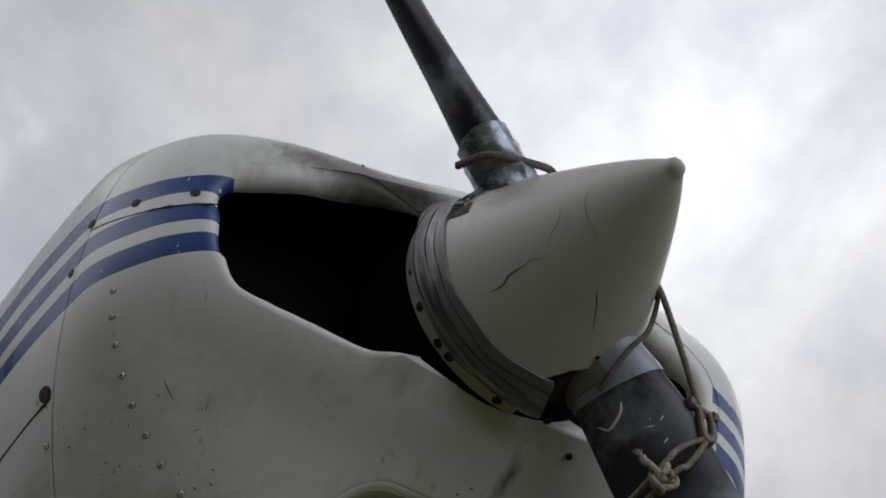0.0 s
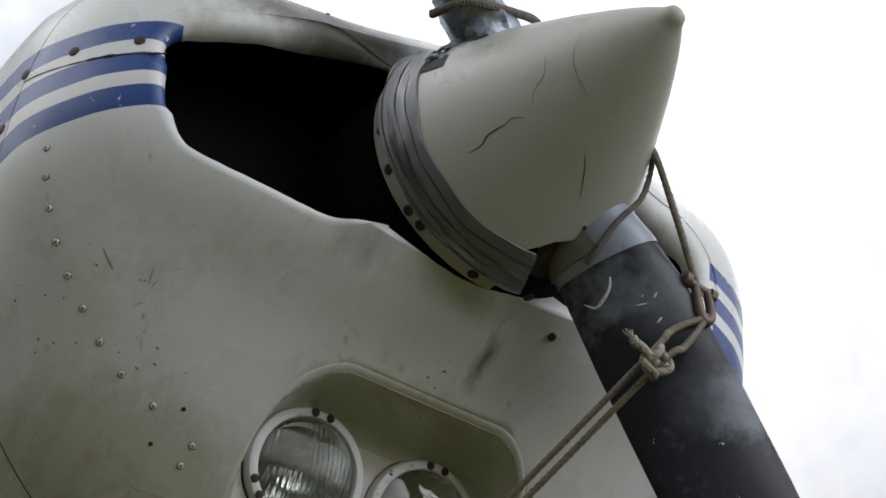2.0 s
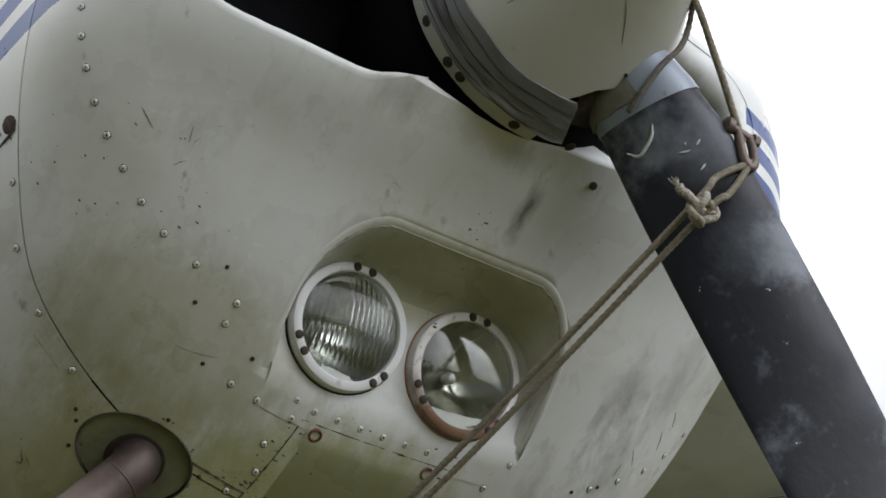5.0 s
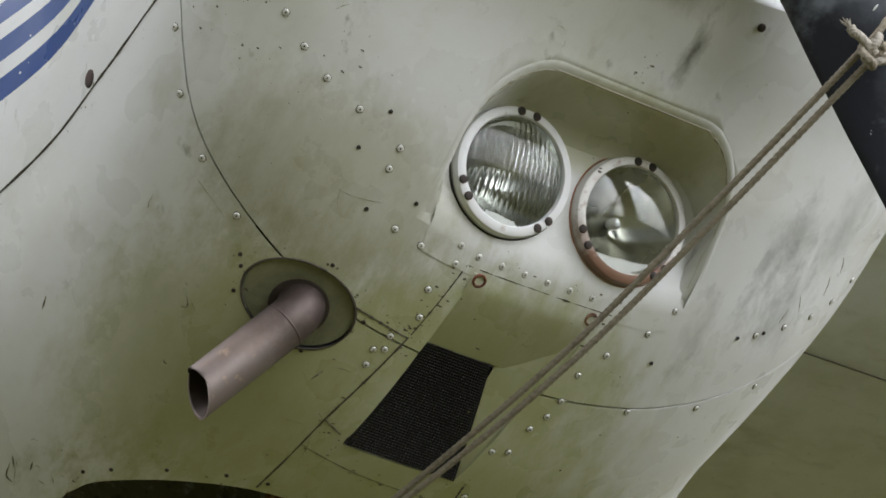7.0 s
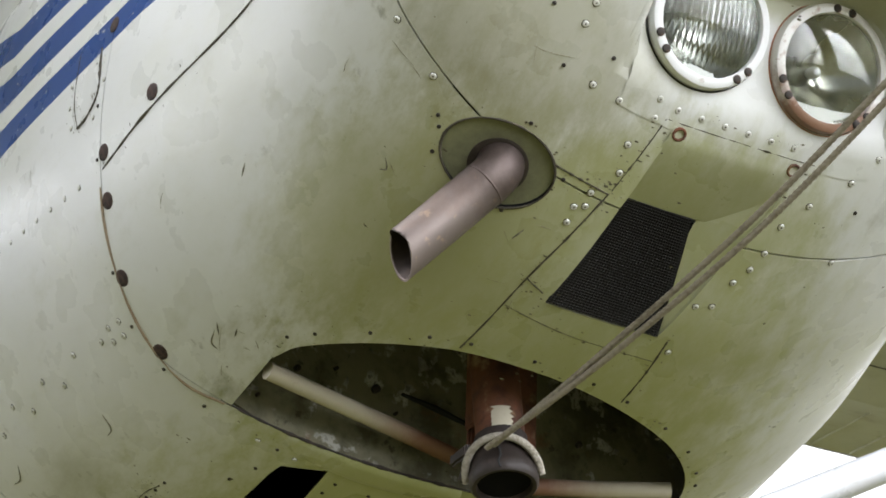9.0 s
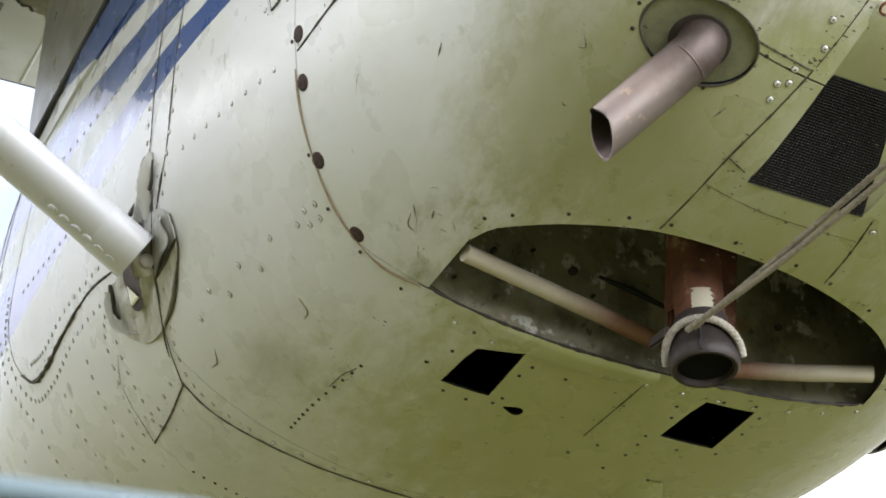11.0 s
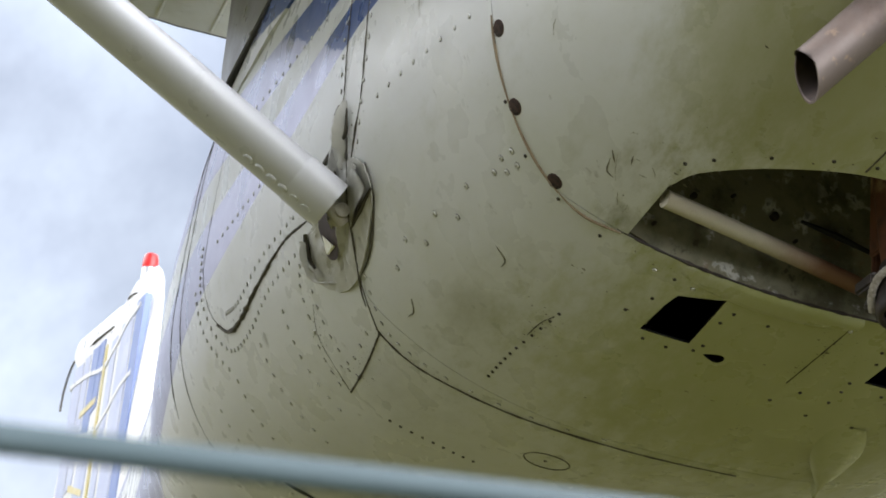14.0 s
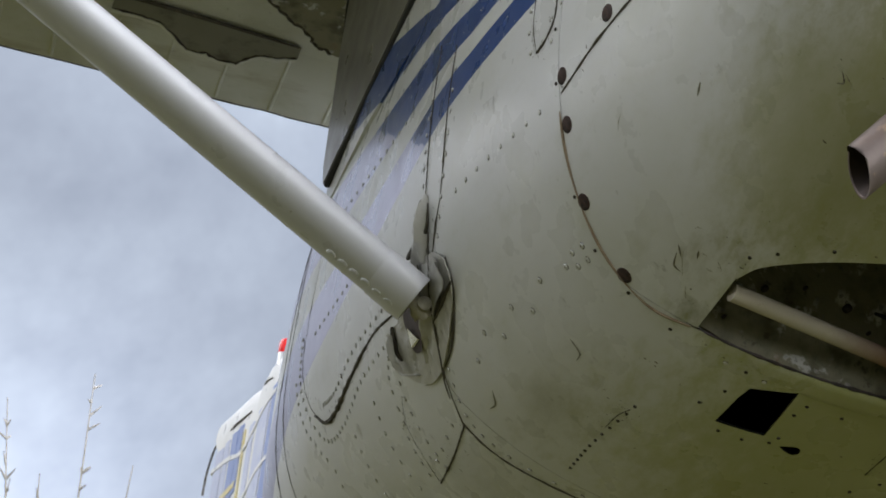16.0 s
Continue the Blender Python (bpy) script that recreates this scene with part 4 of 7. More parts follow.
def blade(sign, grow=1.0, r0=0.0, r1=1.0, crease=0.09, span=None, flare=0.0):
    """A twisted blade; sections of chord, thickness and pitch along the radius."""
    u = sign * BLADE_U
    t = Vector((1, 0, 0)).cross(u)            # tangential
    turn = -1                                  # leading edge side
    rows = []
    for r, c, th, beta in ((0.05, 0.080, 0.066, 60), (0.10, 0.092, 0.066, 56), (0.15, 0.112, 0.062, 50), (0.20, 0.123, 0.056, 45), (0.26, 0.130, 0.049, 40),
                           (0.34, 0.136, 0.042, 35), (0.45, 0.140, 0.034, 30), (0.58, 0.140, 0.016, 25), (0.70, 0.125, 0.012, 21), (0.80, 0.105, 0.009, 18), (0.865, 0.075, 0.007, 17), (0.88, 0.03, 0.004, 17)):
        b = radians(beta)
        chord = (math.sin(b) * Vector((1, 0, 0)) + math.cos(b) * turn * -t).normalized()
        nrm = chord.cross(u).normalized()
        row = []
        for k in range(28):
            a = 2 * math.pi * k / 28
            full = 1 if r > 0.18 else 0.5
            row.append(Vector((BLADE_X, 0, 0)) + r * u + chord * (0.5 * c * math.cos(a) + 0.10 * c * min(1.0, max(0.0, (r - 0.06) / 0.12))) + nrm * (0.5 * th * math.sin(a) * (1 - 0.35 * full * math.cos(a) * -1)))
        rows.append(row)
    fine = []
    for i in range(len(rows) - 1):
        for f in range(4):
            fine.append([rows[i][k].lerp(rows[i + 1][k], f / 4) for k in range(28)])
    fine.append(rows[-1])
    if grow != 1.0:       # a sleeve round part of the blade
        fine = [r for r in fine if r0 <= (sum(r, Vector()) / 28 - Vector((BLADE_X, 0, 0))).length <= r1]
        out = []
        for i, r in enumerate(fine):
            c = sum(r, Vector()) / 28
            wide = flare * (r[0] - c).normalized() * min(1, max(0, 1 - i / 5.5))
            out.append([c + (p - c) * (grow + crease * noise.noise(p * 45 + Vector((0.3 * i, 0, 0)))) + wide * max(0, math.cos(2 * math.pi * k / 28)) for k, p in enumerate(r)])
        if span:          # a shell over part of the girth only, with an uneven lower edge
            top = [[q + u * (0.006 * noise.noise(q * 60) if i > len(out) - 2 else 0) for q in r[span[0]:span[1] + 1]] for i, r in enumerate(out)]
            c = Vector((BLADE_X, 0, 0))
            low = [[q - (q - c - (q - c).dot(u) * u).normalized() * 0.0012 for q in r] for r in top]
            return bm_grid(top + low[::-1], closed_u=True)
        return bm_grid(out, closed_v=True, caps=True)
    return bm_grid(fine, closed_v=True, caps=True)


upper_blade = part("propeller_blade", blade(1), BLADE, airplane, "worn black propeller blade with chipped paint", angle=60)
lower_blade = part("propeller_blade", blade(-1), BLADE, airplane, "worn black propeller blade with chipped paint", angle=60)
part("foil_wrap", blade(1, 1.14, 0.10, 0.195, 0.17), FOIL, upper_blade, "crumpled silver tape round the blade root", angle=25)
part("root_cap", blade(-1, 1.025, 0.09, 0.166, 0.012, None, 0.004), CAPWHITE, lower_blade, "pale bluish cap on the blade root", angle=40)
FLAPMAT = material("dirty_grey_flap", (0.20, 0.195, 0.165), 0.5, 0.0, [(20.0, 0.45, 0.68, (0.10, 0.095, 0.07), 0.8), (60.0, 0.6, 0.72, (0.34, 0.34, 0.31), 0.5)], 0.3, 70.0)
flap = blade(-1, 1.08, 0.09, 0.158, 0.02, (9, 21))
part("root_flap", flap, FLAPMAT, lower_blade, "grimy cream flap over the blade root", angle=40)
# scratches and chips in the black paint
for pts, w in ((((-0.2239, 0.0779, -0.1645), (-0.2300, 0.0813, -0.1747), (-0.2402, 0.0813, -0.1831), (-0.2510, 0.0795, -0.1886), (-0.2607, 0.0708, -0.1813)), 0.0022),
               (((-0.2176, 0.1060, -0.1939), (-0.2130, 0.1105, -0.1936), (-0.2090, 0.1142, -0.1924)), 0.0009), (((-0.1995, 0.1198, -0.1819), (-0.2034, 0.1183, -0.1875)), 0.0013),
               (((-0.2054, 0.1303, -0.2055), (-0.2108, 0.1276, -0.2115)), 0.0012), (((-0.2089, 0.1080, -0.1845), (-0.2100, 0.1085, -0.1870)), 0.0010)):
    part("paint_chip", bm_tube(smooth_line([Vector(p) + Vector((0.0006, 0, -0.0004)) for p in pts], 12), lambda s, w=w: w * (0.25 + 0.75 * math.sin(math.pi * min(1, s * 0.9 + 0.08))), 6), CHIP, lower_blade)
# tape round the base of the spinner, in uneven laps
for x0, x1, lift, tilt in ((-0.302, -0.262, 0.0014, 0.002), (-0.284, -0.258, 0.0026, 0.004), (-0.305, -0.285, 0.0022, -0.003)):
    rows = []
    for k in range(5):
        ring = []
        for j in range(120):
            a = 2 * math.pi * j / 120
            x = x0 + (x1 - x0) * k / 4 + tilt * math.sin(a + 1.0) + 0.0012 * math.sin(9 * a + k)
            r = spin_r(x) + lift + 0.0010 * math.sin(17 * a + 2 * k) * math.sin(5 * a)
            ring.append(Vector((x, r * math.cos(a), r * math.sin(a))))
        rows.append(ring)
    lap = part("tape_band", bm_grid(rows + [[Vector((p.x, p.y * 0.985, p.z * 0.985)) for p in r] for r in rows[::-1]], closed_u=True, closed_v=True), TAPE, spinner, "wrinkled grey tape")
    carve(lap, [bm_prism([(a * 0.066, b) for a, b in ((-1, -0.10), (1, -0.10), (1, 0.05), (-1, 0.05))], axes((-0.250, 0, 0), s * BLADE_U, (1, 0, 0)), 0.085, 0.30) for s in (1, -1)])
# shade in the creases between the laps, drawn as black tubes
for x0, a0, a1, lift, wide, seed in ((-0.2835, 142, 268, 0.0027, 0.0011, 1), (-0.2725, 165, 282, 0.0030, 0.0008, 2), (-0.2995, 150, 276, 0.0026, 0.0009, 3), (-0.2920, 196, 262, 0.0024, 0.0007, 4)):
    line = []
    for k in range(61):
        a = radians(a0 + (a1 - a0) * k / 60)
        x = x0 + 0.0035 * noise.noise(Vector((k * 0.09, seed, 6)))
        r = spin_r(x) + lift
        line.append(Vector((x, r * math.cos(a), r * math.sin(a))))
    part("tape_crease", bm_tube(line, lambda s, w=wide, q=seed: w * (0.15 + 0.85 * max(0.0, noise.noise(Vector((s * 9, q, 2))) + 0.45)) * min(1, 8 * s, 8 * (1 - s)) + 0.0001, 6), BLACK, spinner)
# crumpled foil lapped from the upper blade on to the spinner, black in the gap beside it
rows = []
for k in range(25):
    f = k / 24
    x, deg = -0.246 + 0.056 * f, 163 - 40 * f
    row = []
    for q in range(6):
        g = q / 5
        a = radians(deg + 7 * g - 10)
        r = spin_r(x - 0.012 * g) + 0.0016 + 0.0050 * g * g + 0.0035 * noise.noise(Vector((f * 9, g * 4, 3)))
        row.append(Vector((x - 0.014 * g + 0.004 * noise.noise(Vector((f * 14, g, 8))), r * math.cos(a), r * math.sin(a))))
    rows.append(row)
part("foil_apron", bm_grid(rows + [[p * 0.985 for p in r] for r in rows[::-1]], closed_u=True), FOIL, spinner, "crumpled silver tape lapped over the spinner", angle=20)
# black patch on the spinner stands in for the dark gap
rows = [[Vector((x, (spin_r(x) + 0.0012) * math.cos(radians(d)), (spin_r(x) + 0.0012) * math.sin(radians(d)))) for d in np.linspace(157 + 3 * math.sin(x * 300), 166, 6)] for x in np.linspace(-0.262, -0.240, 6)]
part("gap_patch", bm_grid(rows + [[p * 0.98 for p in r] for r in rows[::-1]], closed_u=True), BLACK, spinner)
# black plate drawn for the dark gap in the lower notch
rows = []
for x in np.linspace(-0.232, -0.290, 8):
    rows.append([Vector((x, r * math.cos(a), r * math.sin(a))) for a in np.radians(np.linspace(276, 318, 14)) for r in (spin_r(x) - 0.010,)])
part("notch_gap_plate", bm_grid(rows + [[p * 0.98 for p in r] for r in rows[::-1]], closed_u=True), GUNK, spinner, "black plate standing in for the dark gap in the blade notch")
# the hub and plates behind the spinner, near-black for the unlit intakes
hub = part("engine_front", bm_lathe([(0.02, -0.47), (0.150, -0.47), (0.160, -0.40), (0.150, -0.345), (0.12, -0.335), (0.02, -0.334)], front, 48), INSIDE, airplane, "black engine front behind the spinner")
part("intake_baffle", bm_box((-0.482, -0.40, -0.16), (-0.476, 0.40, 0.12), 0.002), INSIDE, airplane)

# ---- lamps ----
def lamp(centre, ring_mat, label, ribbed):
    m = axes(centre, LAMP_N)
    body = part("landing_light", bm_lathe([(0.0600, -0.028), (0.0700, -0.026), (0.0710, -0.004), (0.0695, 0.002), (0.0655, 0.0042), (0.0605, 0.0040), (0.0592, 0.0015), (0.0590, -0.003), (0.0594, -0.018)], m, 56, ring=True), ring_mat, nose_bowl, label)
    # black rim paints the contact shadow behind the ribbed lamp; the other is rusted
    part("rear_rim", bm_lathe([(0.0712, -0.030), (0.0745, -0.027), (0.0738, -0.012), (0.0722, -0.008), (0.0712, -0.010)], m, 48, ring=True), BLACK if ribbed else COPPER, body, "black rim drawn as the shadow behind the ring" if ribbed else "rusted brown rim behind the ring")
    bowl_line = [(0.0588 * s, -0.046 + 0.042 * s * s) for s in (1.0, 0.93, 0.85, 0.75, 0.64, 0.52, 0.40, 0.28, 0.16, 0.06)]
    part("reflector", bm_lathe(bowl_line, m, 64, caps=False), MIRROR if ribbed else DULLMIRROR, body, "dulled silver reflector")
    part("bulb", bm_lathe([(0.0055, -0.044), (0.0065, -0.037), (0.0065, -0.032), (0.004, -0.028), (0.001, -0.0275)], m, 24), ALLOY, body, "small metal-capped bulb")
    n, k_n = (132, 20) if ribbed else (36, 36)
    lens = []
    for i in range(n + 1):
        row = []
        for j in range(k_n + 1):
            a, b = 2 * i / n - 1, 2 * j / k_n - 1
            u, v = a * math.sqrt(max(0, 1 - b * b / 2)), b * math.sqrt(max(0, 1 - a * a / 2))
            h = 0.0005 + 0.012 * (1 - u * u - v * v)
            if ribbed:
                h += 0.0007 * math.cos(u * 56) * (1 - (u * u + v * v) ** 4)
            row.append(m @ Vector((u * 0.0594, v * 0.0594, h)))
        lens.append(row)
    low = [[m @ (m.inverted() @ p - Vector((0, 0, 0.003))) for p in r] for r in lens]
    bm = bmesh.new()
    va = [[bm.verts.new(p) for p in r] for r in lens]
    vb = [[bm.verts.new(p) for p in r] for r in low]
    for i in range(n):
        for j in range(k_n):
            bm.faces.new((va[i][j], va[i + 1][j], va[i + 1][j + 1], va[i][j + 1]))
            bm.faces.new((vb[i][j], vb[i][j + 1], vb[i + 1][j + 1], vb[i + 1][j]))
    sides = [((0, k), (0, k + 1)) for k in range(k_n)] + [((n, k), (n, k + 1)) for k in range(k_n)]
    sides += [((k, 0), (k + 1, 0)) for k in range(n)] + [((k, k_n), (k + 1, k_n)) for k in range(n)]
    for (i0, j0), (i1, j1) in sides:
        bm.faces.new((va[i0][j0], va[i1][j1], vb[i1][j1], vb[i0][j0]))
    g = part("lens", bm, GLASS, body, "ribbed glass lens" if ribbed else "clear glass lens", angle=80)
    g.visible_shadow = False
    for a in (98, 81, 206, 222, 322, 308):
        r = radians(a)
        f = m @ Matrix.Translation((0.0650 * math.cos(r), 0.0650 * math.sin(r), 0.0042))
        shared("screw", SCREW_MESH, body, f)
    return body


def screw_mesh(name, r, mat, dome=1.0, skirt=0.0, pin=False):
    rows = []
    if skirt:
        rnd = random.Random(int(r * 1e5))
        rows.append([(q * math.cos(a), q * math.sin(a), -0.0002) for a, q in ((2 * math.pi * k / 12, r * (1.05 + skirt * rnd.random())) for k in range(12))])
        rows.append([(r * 1.03 * math.cos(a), r * 1.03 * math.sin(a), 0.0005) for a in (2 * math.pi * k / 12 for k in range(12))])
    for rad, h in ((r * 1.02, -0.001), (r, 0.0006), (r * 0.8, 0.0013), (r * 0.3, 0.0015)):
        rows.append([(rad * math.cos(a), rad * math.sin(a), h * dome) for a in (2 * math.pi * k / 12 for k in range(12))])
    bm = bm_grid([[Vector(p) for p in q] for q in rows], closed_v=True, caps=True)
    me = bpy.data.meshes.new(name)
    bm.to_mesh(me)
    bm.free()
    me.materials.append(mat)
    me.materials.append(SEAL)
    for f in me.polygons:
        wide = max(math.hypot(me.vertices[v].co.x, me.vertices[v].co.y) for v in f.vertices)
        f.material_index = 1 if (skirt and wide > r * 1.04) or (pin and wide < r * 0.35) else 0
    finish(me)
    return me


SCREW_MESH = screw_mesh("screw", 0.0048, SCREW)
RIVET_MESH = screw_mesh("rivet", 0.0037, RIVET, 1.2, 0.28, True)
SMALL_RIVET_MESH = screw_mesh("small_rivet", 0.0029, RIVET, 1.1, 0.45)
HOLE_MESH = screw_mesh("small_screw", 0.0024, SCREW)
BIG_SCREW_MESH = screw_mesh("quarter_turn_screw", 0.0105, RUSTSCREW)
RING_SCREW_MESH = screw_mesh("ring_screw", 0.0062, SCREW)
lamp(LAMP_AT[0], RINGWHITE, "round lamp with a white ring and ribbed glass", True)
lamp(LAMP_AT[1], HALFRUST, "round lamp with a corroded brown ring", False)

# ---- exhaust ----
rim = [Vector(on_belly(x, y)) for x, y in hole_line]
part("hole_rim", bm_tube(rim + rim[:1], lambda s: 0.0008 + 0.0009 * abs(math.sin(s * 11)), 6), SEAL, cowling)
plate = [[Vector((x, y, on_belly(x, y)[2] + 0.005)) for y in np.linspace(-0.33, -0.14, 8)] for x in np.linspace(-0.81, -0.64, 8)]
part("exhaust_plate", bm_grid(plate + [[p + Vector((0, 0, 0.003)) for p in r] for r in plate[::-1]], closed_u=True), MOULDY, cowling, "mouldy heat plate round the exhaust")
# the pipe drops through the plate and bends outwards
HOLE_N = Vector((0.45, -0.28, -0.85))
pipe_path = smooth_line([(-0.756, -0.2165, -0.368), (-0.7375, -0.2280, -0.403), (-0.7245, -0.2360, -0.4330), (-0.7410, -0.2630, -0.4665), (-0.758, -0.2910, -0.4990), (-0.775, -0.319, -0.531)], 30)
pipe_bm = bm_tube(pipe_path, 0.0258, 40, inner=0.0022)
tip, aim_w = pipe_path[-1], (pipe_path[-1] - pipe_path[-4]).normalized()
for v in pipe_bm.verts:                 # the end is sawn off at a slant
    if (v.co - tip).dot(aim_w) > -0.004:
        v.co += aim_w * (v.co - tip).dot(0.5 * Vector((-0.03, 0.76, -0.66)) - 0.22 * Vector((0.77, -0.39, -0.51)))
exhaust = part("exhaust_pipe", pipe_bm, STEEL, airplane, "heat-stained steel exhaust stub")
# dark washer paints the shaded gap where the pipe leaves the plate
part("pipe_gap", bm_lathe([(0.020, -0.002), (0.020, 0.0016), (0.0305, 0.0022), (0.0325, 0.0012), (0.0330, -0.002)], axes(Vector((-0.7315, -0.2325, -0.4205)), HOLE_N), 40), GUNK, exhaust, "dark washer drawn as the gap round the pipe")
weld_at, weld_w = pipe_path[15], (pipe_path[17] - pipe_path[13]).normalized()
part("weld_seam", bm_lathe([(0.0250, -0.0016), (0.0262, -0.0010), (0.0266, 0.0), (0.0262, 0.0010), (0.0250, 0.0016)], axes(weld_at, weld_w), 40), STEEL, exhaust)
lining = bm_tube(pipe_path[14:], 0.0234, 32, inner=0.0004)
for v in lining.verts:
    if (v.co - tip).dot(aim_w) > -0.004:
        v.co += aim_w * ((v.co - tip).dot(0.5 * Vector((-0.03, 0.76, -0.66)) - 0.22 * Vector((0.77, -0.39, -0.51))) - 0.0012)
part("soot_lining", lining, SOOT, exhaust)

V = Vector
# ---- wheel well: firewall, mount tubes, leg stump ----
rows = []
for z in np.linspace(-0.60, -0.30, 14):
    rows.append([Vector((-1.222 + 0.006 * noise.noise(Vector((y * 9, z * 9, 2))), y, z)) for y in np.linspace(-0.40, 0.40, 30)])
keep = [[Vector((p.x, p.y, max(p.z, on_belly(-1.222, p.y)[2] + 0.006))) for p in r] for r in rows]
firewall = part("firewall", bm_grid(keep + [[p + Vector((-0.004, 0, 0)) for p in r] for r in keep[::-1]], closed_u=True), FIREWALL, airplane, "mottled corroded firewall inside the wheel well")
MOUNT_PALE = material("pale_wire", (0.40, 0.37, 0.28), 0.7)
# near-black box; the well's dark is put in by its colour
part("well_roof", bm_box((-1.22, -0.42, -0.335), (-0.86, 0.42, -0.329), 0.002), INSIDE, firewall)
# black tube drawn in place of a dark slit in the firewall
part("dark_slit_tube", bm_tube([(-1.217, -0.100, -0.453), (-1.217, -0.053, -0.461), (-1.217, 0.012, -0.477)], lambda s: 0.0022 + 0.0022 * math.sin(math.pi * s), 6), BLACK, firewall)
for y, z, r in ((-0.134, -0.454, 0.009), (-0.239, -0.453, 0.007), (-0.287, -0.500, 0.004), (-0.188, -0.440, 0.004), (0.150, -0.460, 0.007), (0.205, -0.500, 0.004), (-0.106, -0.480, 0.004)):
    part("bolt_head", bm_lathe([(r * 0.6, -0.004), (r * 0.6, 0.002), (r * 0.4, 0.0035), (r * 0.1, 0.004)], axes((-1.218, y, z), (1, 0, -0.1)), 10), GUNK, firewall)
part("pipe_clip", bm_tube([(-1.19, -0.012, -0.50), (-1.205, 0.010, -0.47), (-1.210, 0.020, -0.445)], 0.0022, 6), MOUNT_PALE, firewall)
MOUNT_A = material("mount_paint", (0.46, 0.42, 0.32), 0.6, 0.0, [(18.0, 0.58, 0.78, (0.34, 0.26, 0.16), 0.4), (70.0, 0.62, 0.74, (0.20, 0.15, 0.10), 0.35)], 0.2, 90.0)
MOUNT_B = MOUNT_A.copy()
spot_tint(MOUNT_A, (-1.192, -0.035, -0.532), 0.085, 0.185, (0.17, 0.075, 0.04))
spot_tint(MOUNT_B, (-1.190, 0.050, -0.550), 0.06, 0.15, (0.17, 0.075, 0.04))
path_a = smooth_line([(-1.139, -0.309, -0.508), (-1.166, -0.152, -0.523), (-1.192, -0.035, -0.532)], 24)
part("mount_tube", bm_tube(path_a, 0.0108, 16), MOUNT_A, airplane, "pale engine mount tube rusted at its lower end")
part("mount_tube", bm_tube([(-1.190, 0.050, -0.550), (-1.165, 0.150, -0.541), (-1.138, 0.233, -0.533)], 0.0105, 16), MOUNT_B, airplane, "pale engine mount tube rusted at its lower end")
bracket = part("gear_bracket", bm_box((-1.098, -0.072, -0.575), (-1.088, 0.018, -0.36), 0.003), RUST, airplane, "rusty steel bracket with flaking paint")
part("bracket_cheek", bm_box((-1.094, -0.076, -0.545), (-1.04, -0.070, -0.36), 0.002), RUST, bracket)
LEG = axes((-1.032, -0.0545, -0.630), (0.20, 0.0, -1.0), (0, 1, 0))
leg = part("leg_stump", bm_lathe([(0.0310, -0.06), (0.0312, 0.000), (0.0325, 0.005), (0.0365, 0.0055), (0.0395, 0.002), (0.0400, -0.004), (0.0400, -0.011), (0.0380, -0.014), (0.0372, -0.030), (0.0345, -0.036), (0.0300, -0.038), (0.0285, -0.06)], LEG, 56), GUNK, airplane, "grimy open end of the nose-gear leg")
part("leg_tube", bm_lathe([(0.0285, -0.046), (0.0290, -0.12), (0.0285, -0.26)], LEG, 40), RUST, leg, "rusty leg tube with flaking paint")
part("clamp_bolt", bm_lathe([(0.007, -0.02), (0.008, 0.018), (0.005, 0.021)], axes(LEG @ Vector((0.025, -0.030, -0.030)), (0, -0.3, -1)), 12), GUNK, leg)
part("clamp_lug", bm_box((-1.075, -0.104, -0.606), (-1.035, -0.070, -0.590), 0.003), GUNK, leg)
part("bore", bm_lathe([(0.001, -0.045), (0.0290, -0.044), (0.0308, -0.002)], LEG, 40), INSIDE, leg, "black hollow of the leg")
slit = [LEG @ Vector((0.0402 * math.cos(a), 0.0402 * math.sin(a), h)) for a, h in ((3.75, 0.003), (3.79, -0.006), (3.72, -0.014), (3.76, -0.030))]
part("clamp_slit", bm_tube(smooth_line(slit, 10), 0.0013, 6), BLACK, leg)

rows = []
for h in np.linspace(-0.050, -0.088, 12):
    wide = 0.42 + 0.22 * noise.noise(Vector((h * 160, 2, 5)))
    rows.append([LEG @ Vector((0.0294 * math.cos(a), 0.0294 * math.sin(a), h)) for a in np.linspace(3.55 - wide - 0.18 * noise.noise(Vector((h * 300, 7, 1))), 3.55 + wide, 9)])
part("paint_flake", bm_grid(rows + [[p + Vector((-0.001, 0.0006, 0)) for p in r] for r in rows[::-1]], closed_u=True), MOUNT_B, leg, "pale flake of old paint")

# grime along the firewall's lower edge
bead = [Vector(on_belly(firewall_seam(on_belly(-1.215, y)[2]) - 0.001, y)) + Vector((0, 0, 0.0015)) for y in np.linspace(-0.330, 0.262, 90)]
part("grime_bead", bm_tube(bead, lambda s: 0.0012 + 0.0034 * abs(noise.noise(Vector((s * 31, 3, 1)))), 7), GUNK, firewall)

# bent flange of the belly skin along the rear of the well, its free end lifted
rows = []
for k in range(41):
    f = k / 40
    y = -0.245 + 0.224 * f
    wide = 0.012 + 0.028 * math.sin(math.pi * min(1, f * 0.95 + 0.03)) ** 0.6
    drop = 0.0010 + 0.0055 * f ** 1.5 + 0.0012 * noise.noise(Vector((f * 7, 2, 2)))
    front_x = firewall_seam(on_belly(-1.215, y)[2]) - 0.002
    rows.append([Vector(on_belly(front_x - wide * g, y)) + Vector((0, 0, -drop * h)) for g, h in ((0, 0.0), (0.05, 0.6), (0.3, 1.0), (0.7, 1.0), (0.95, 0.7), (1.0, 0.1))])
part("well_flange", bm_grid(rows), STRIPED, fore_body, "bent skin flange behind the wheel well", angle=60)

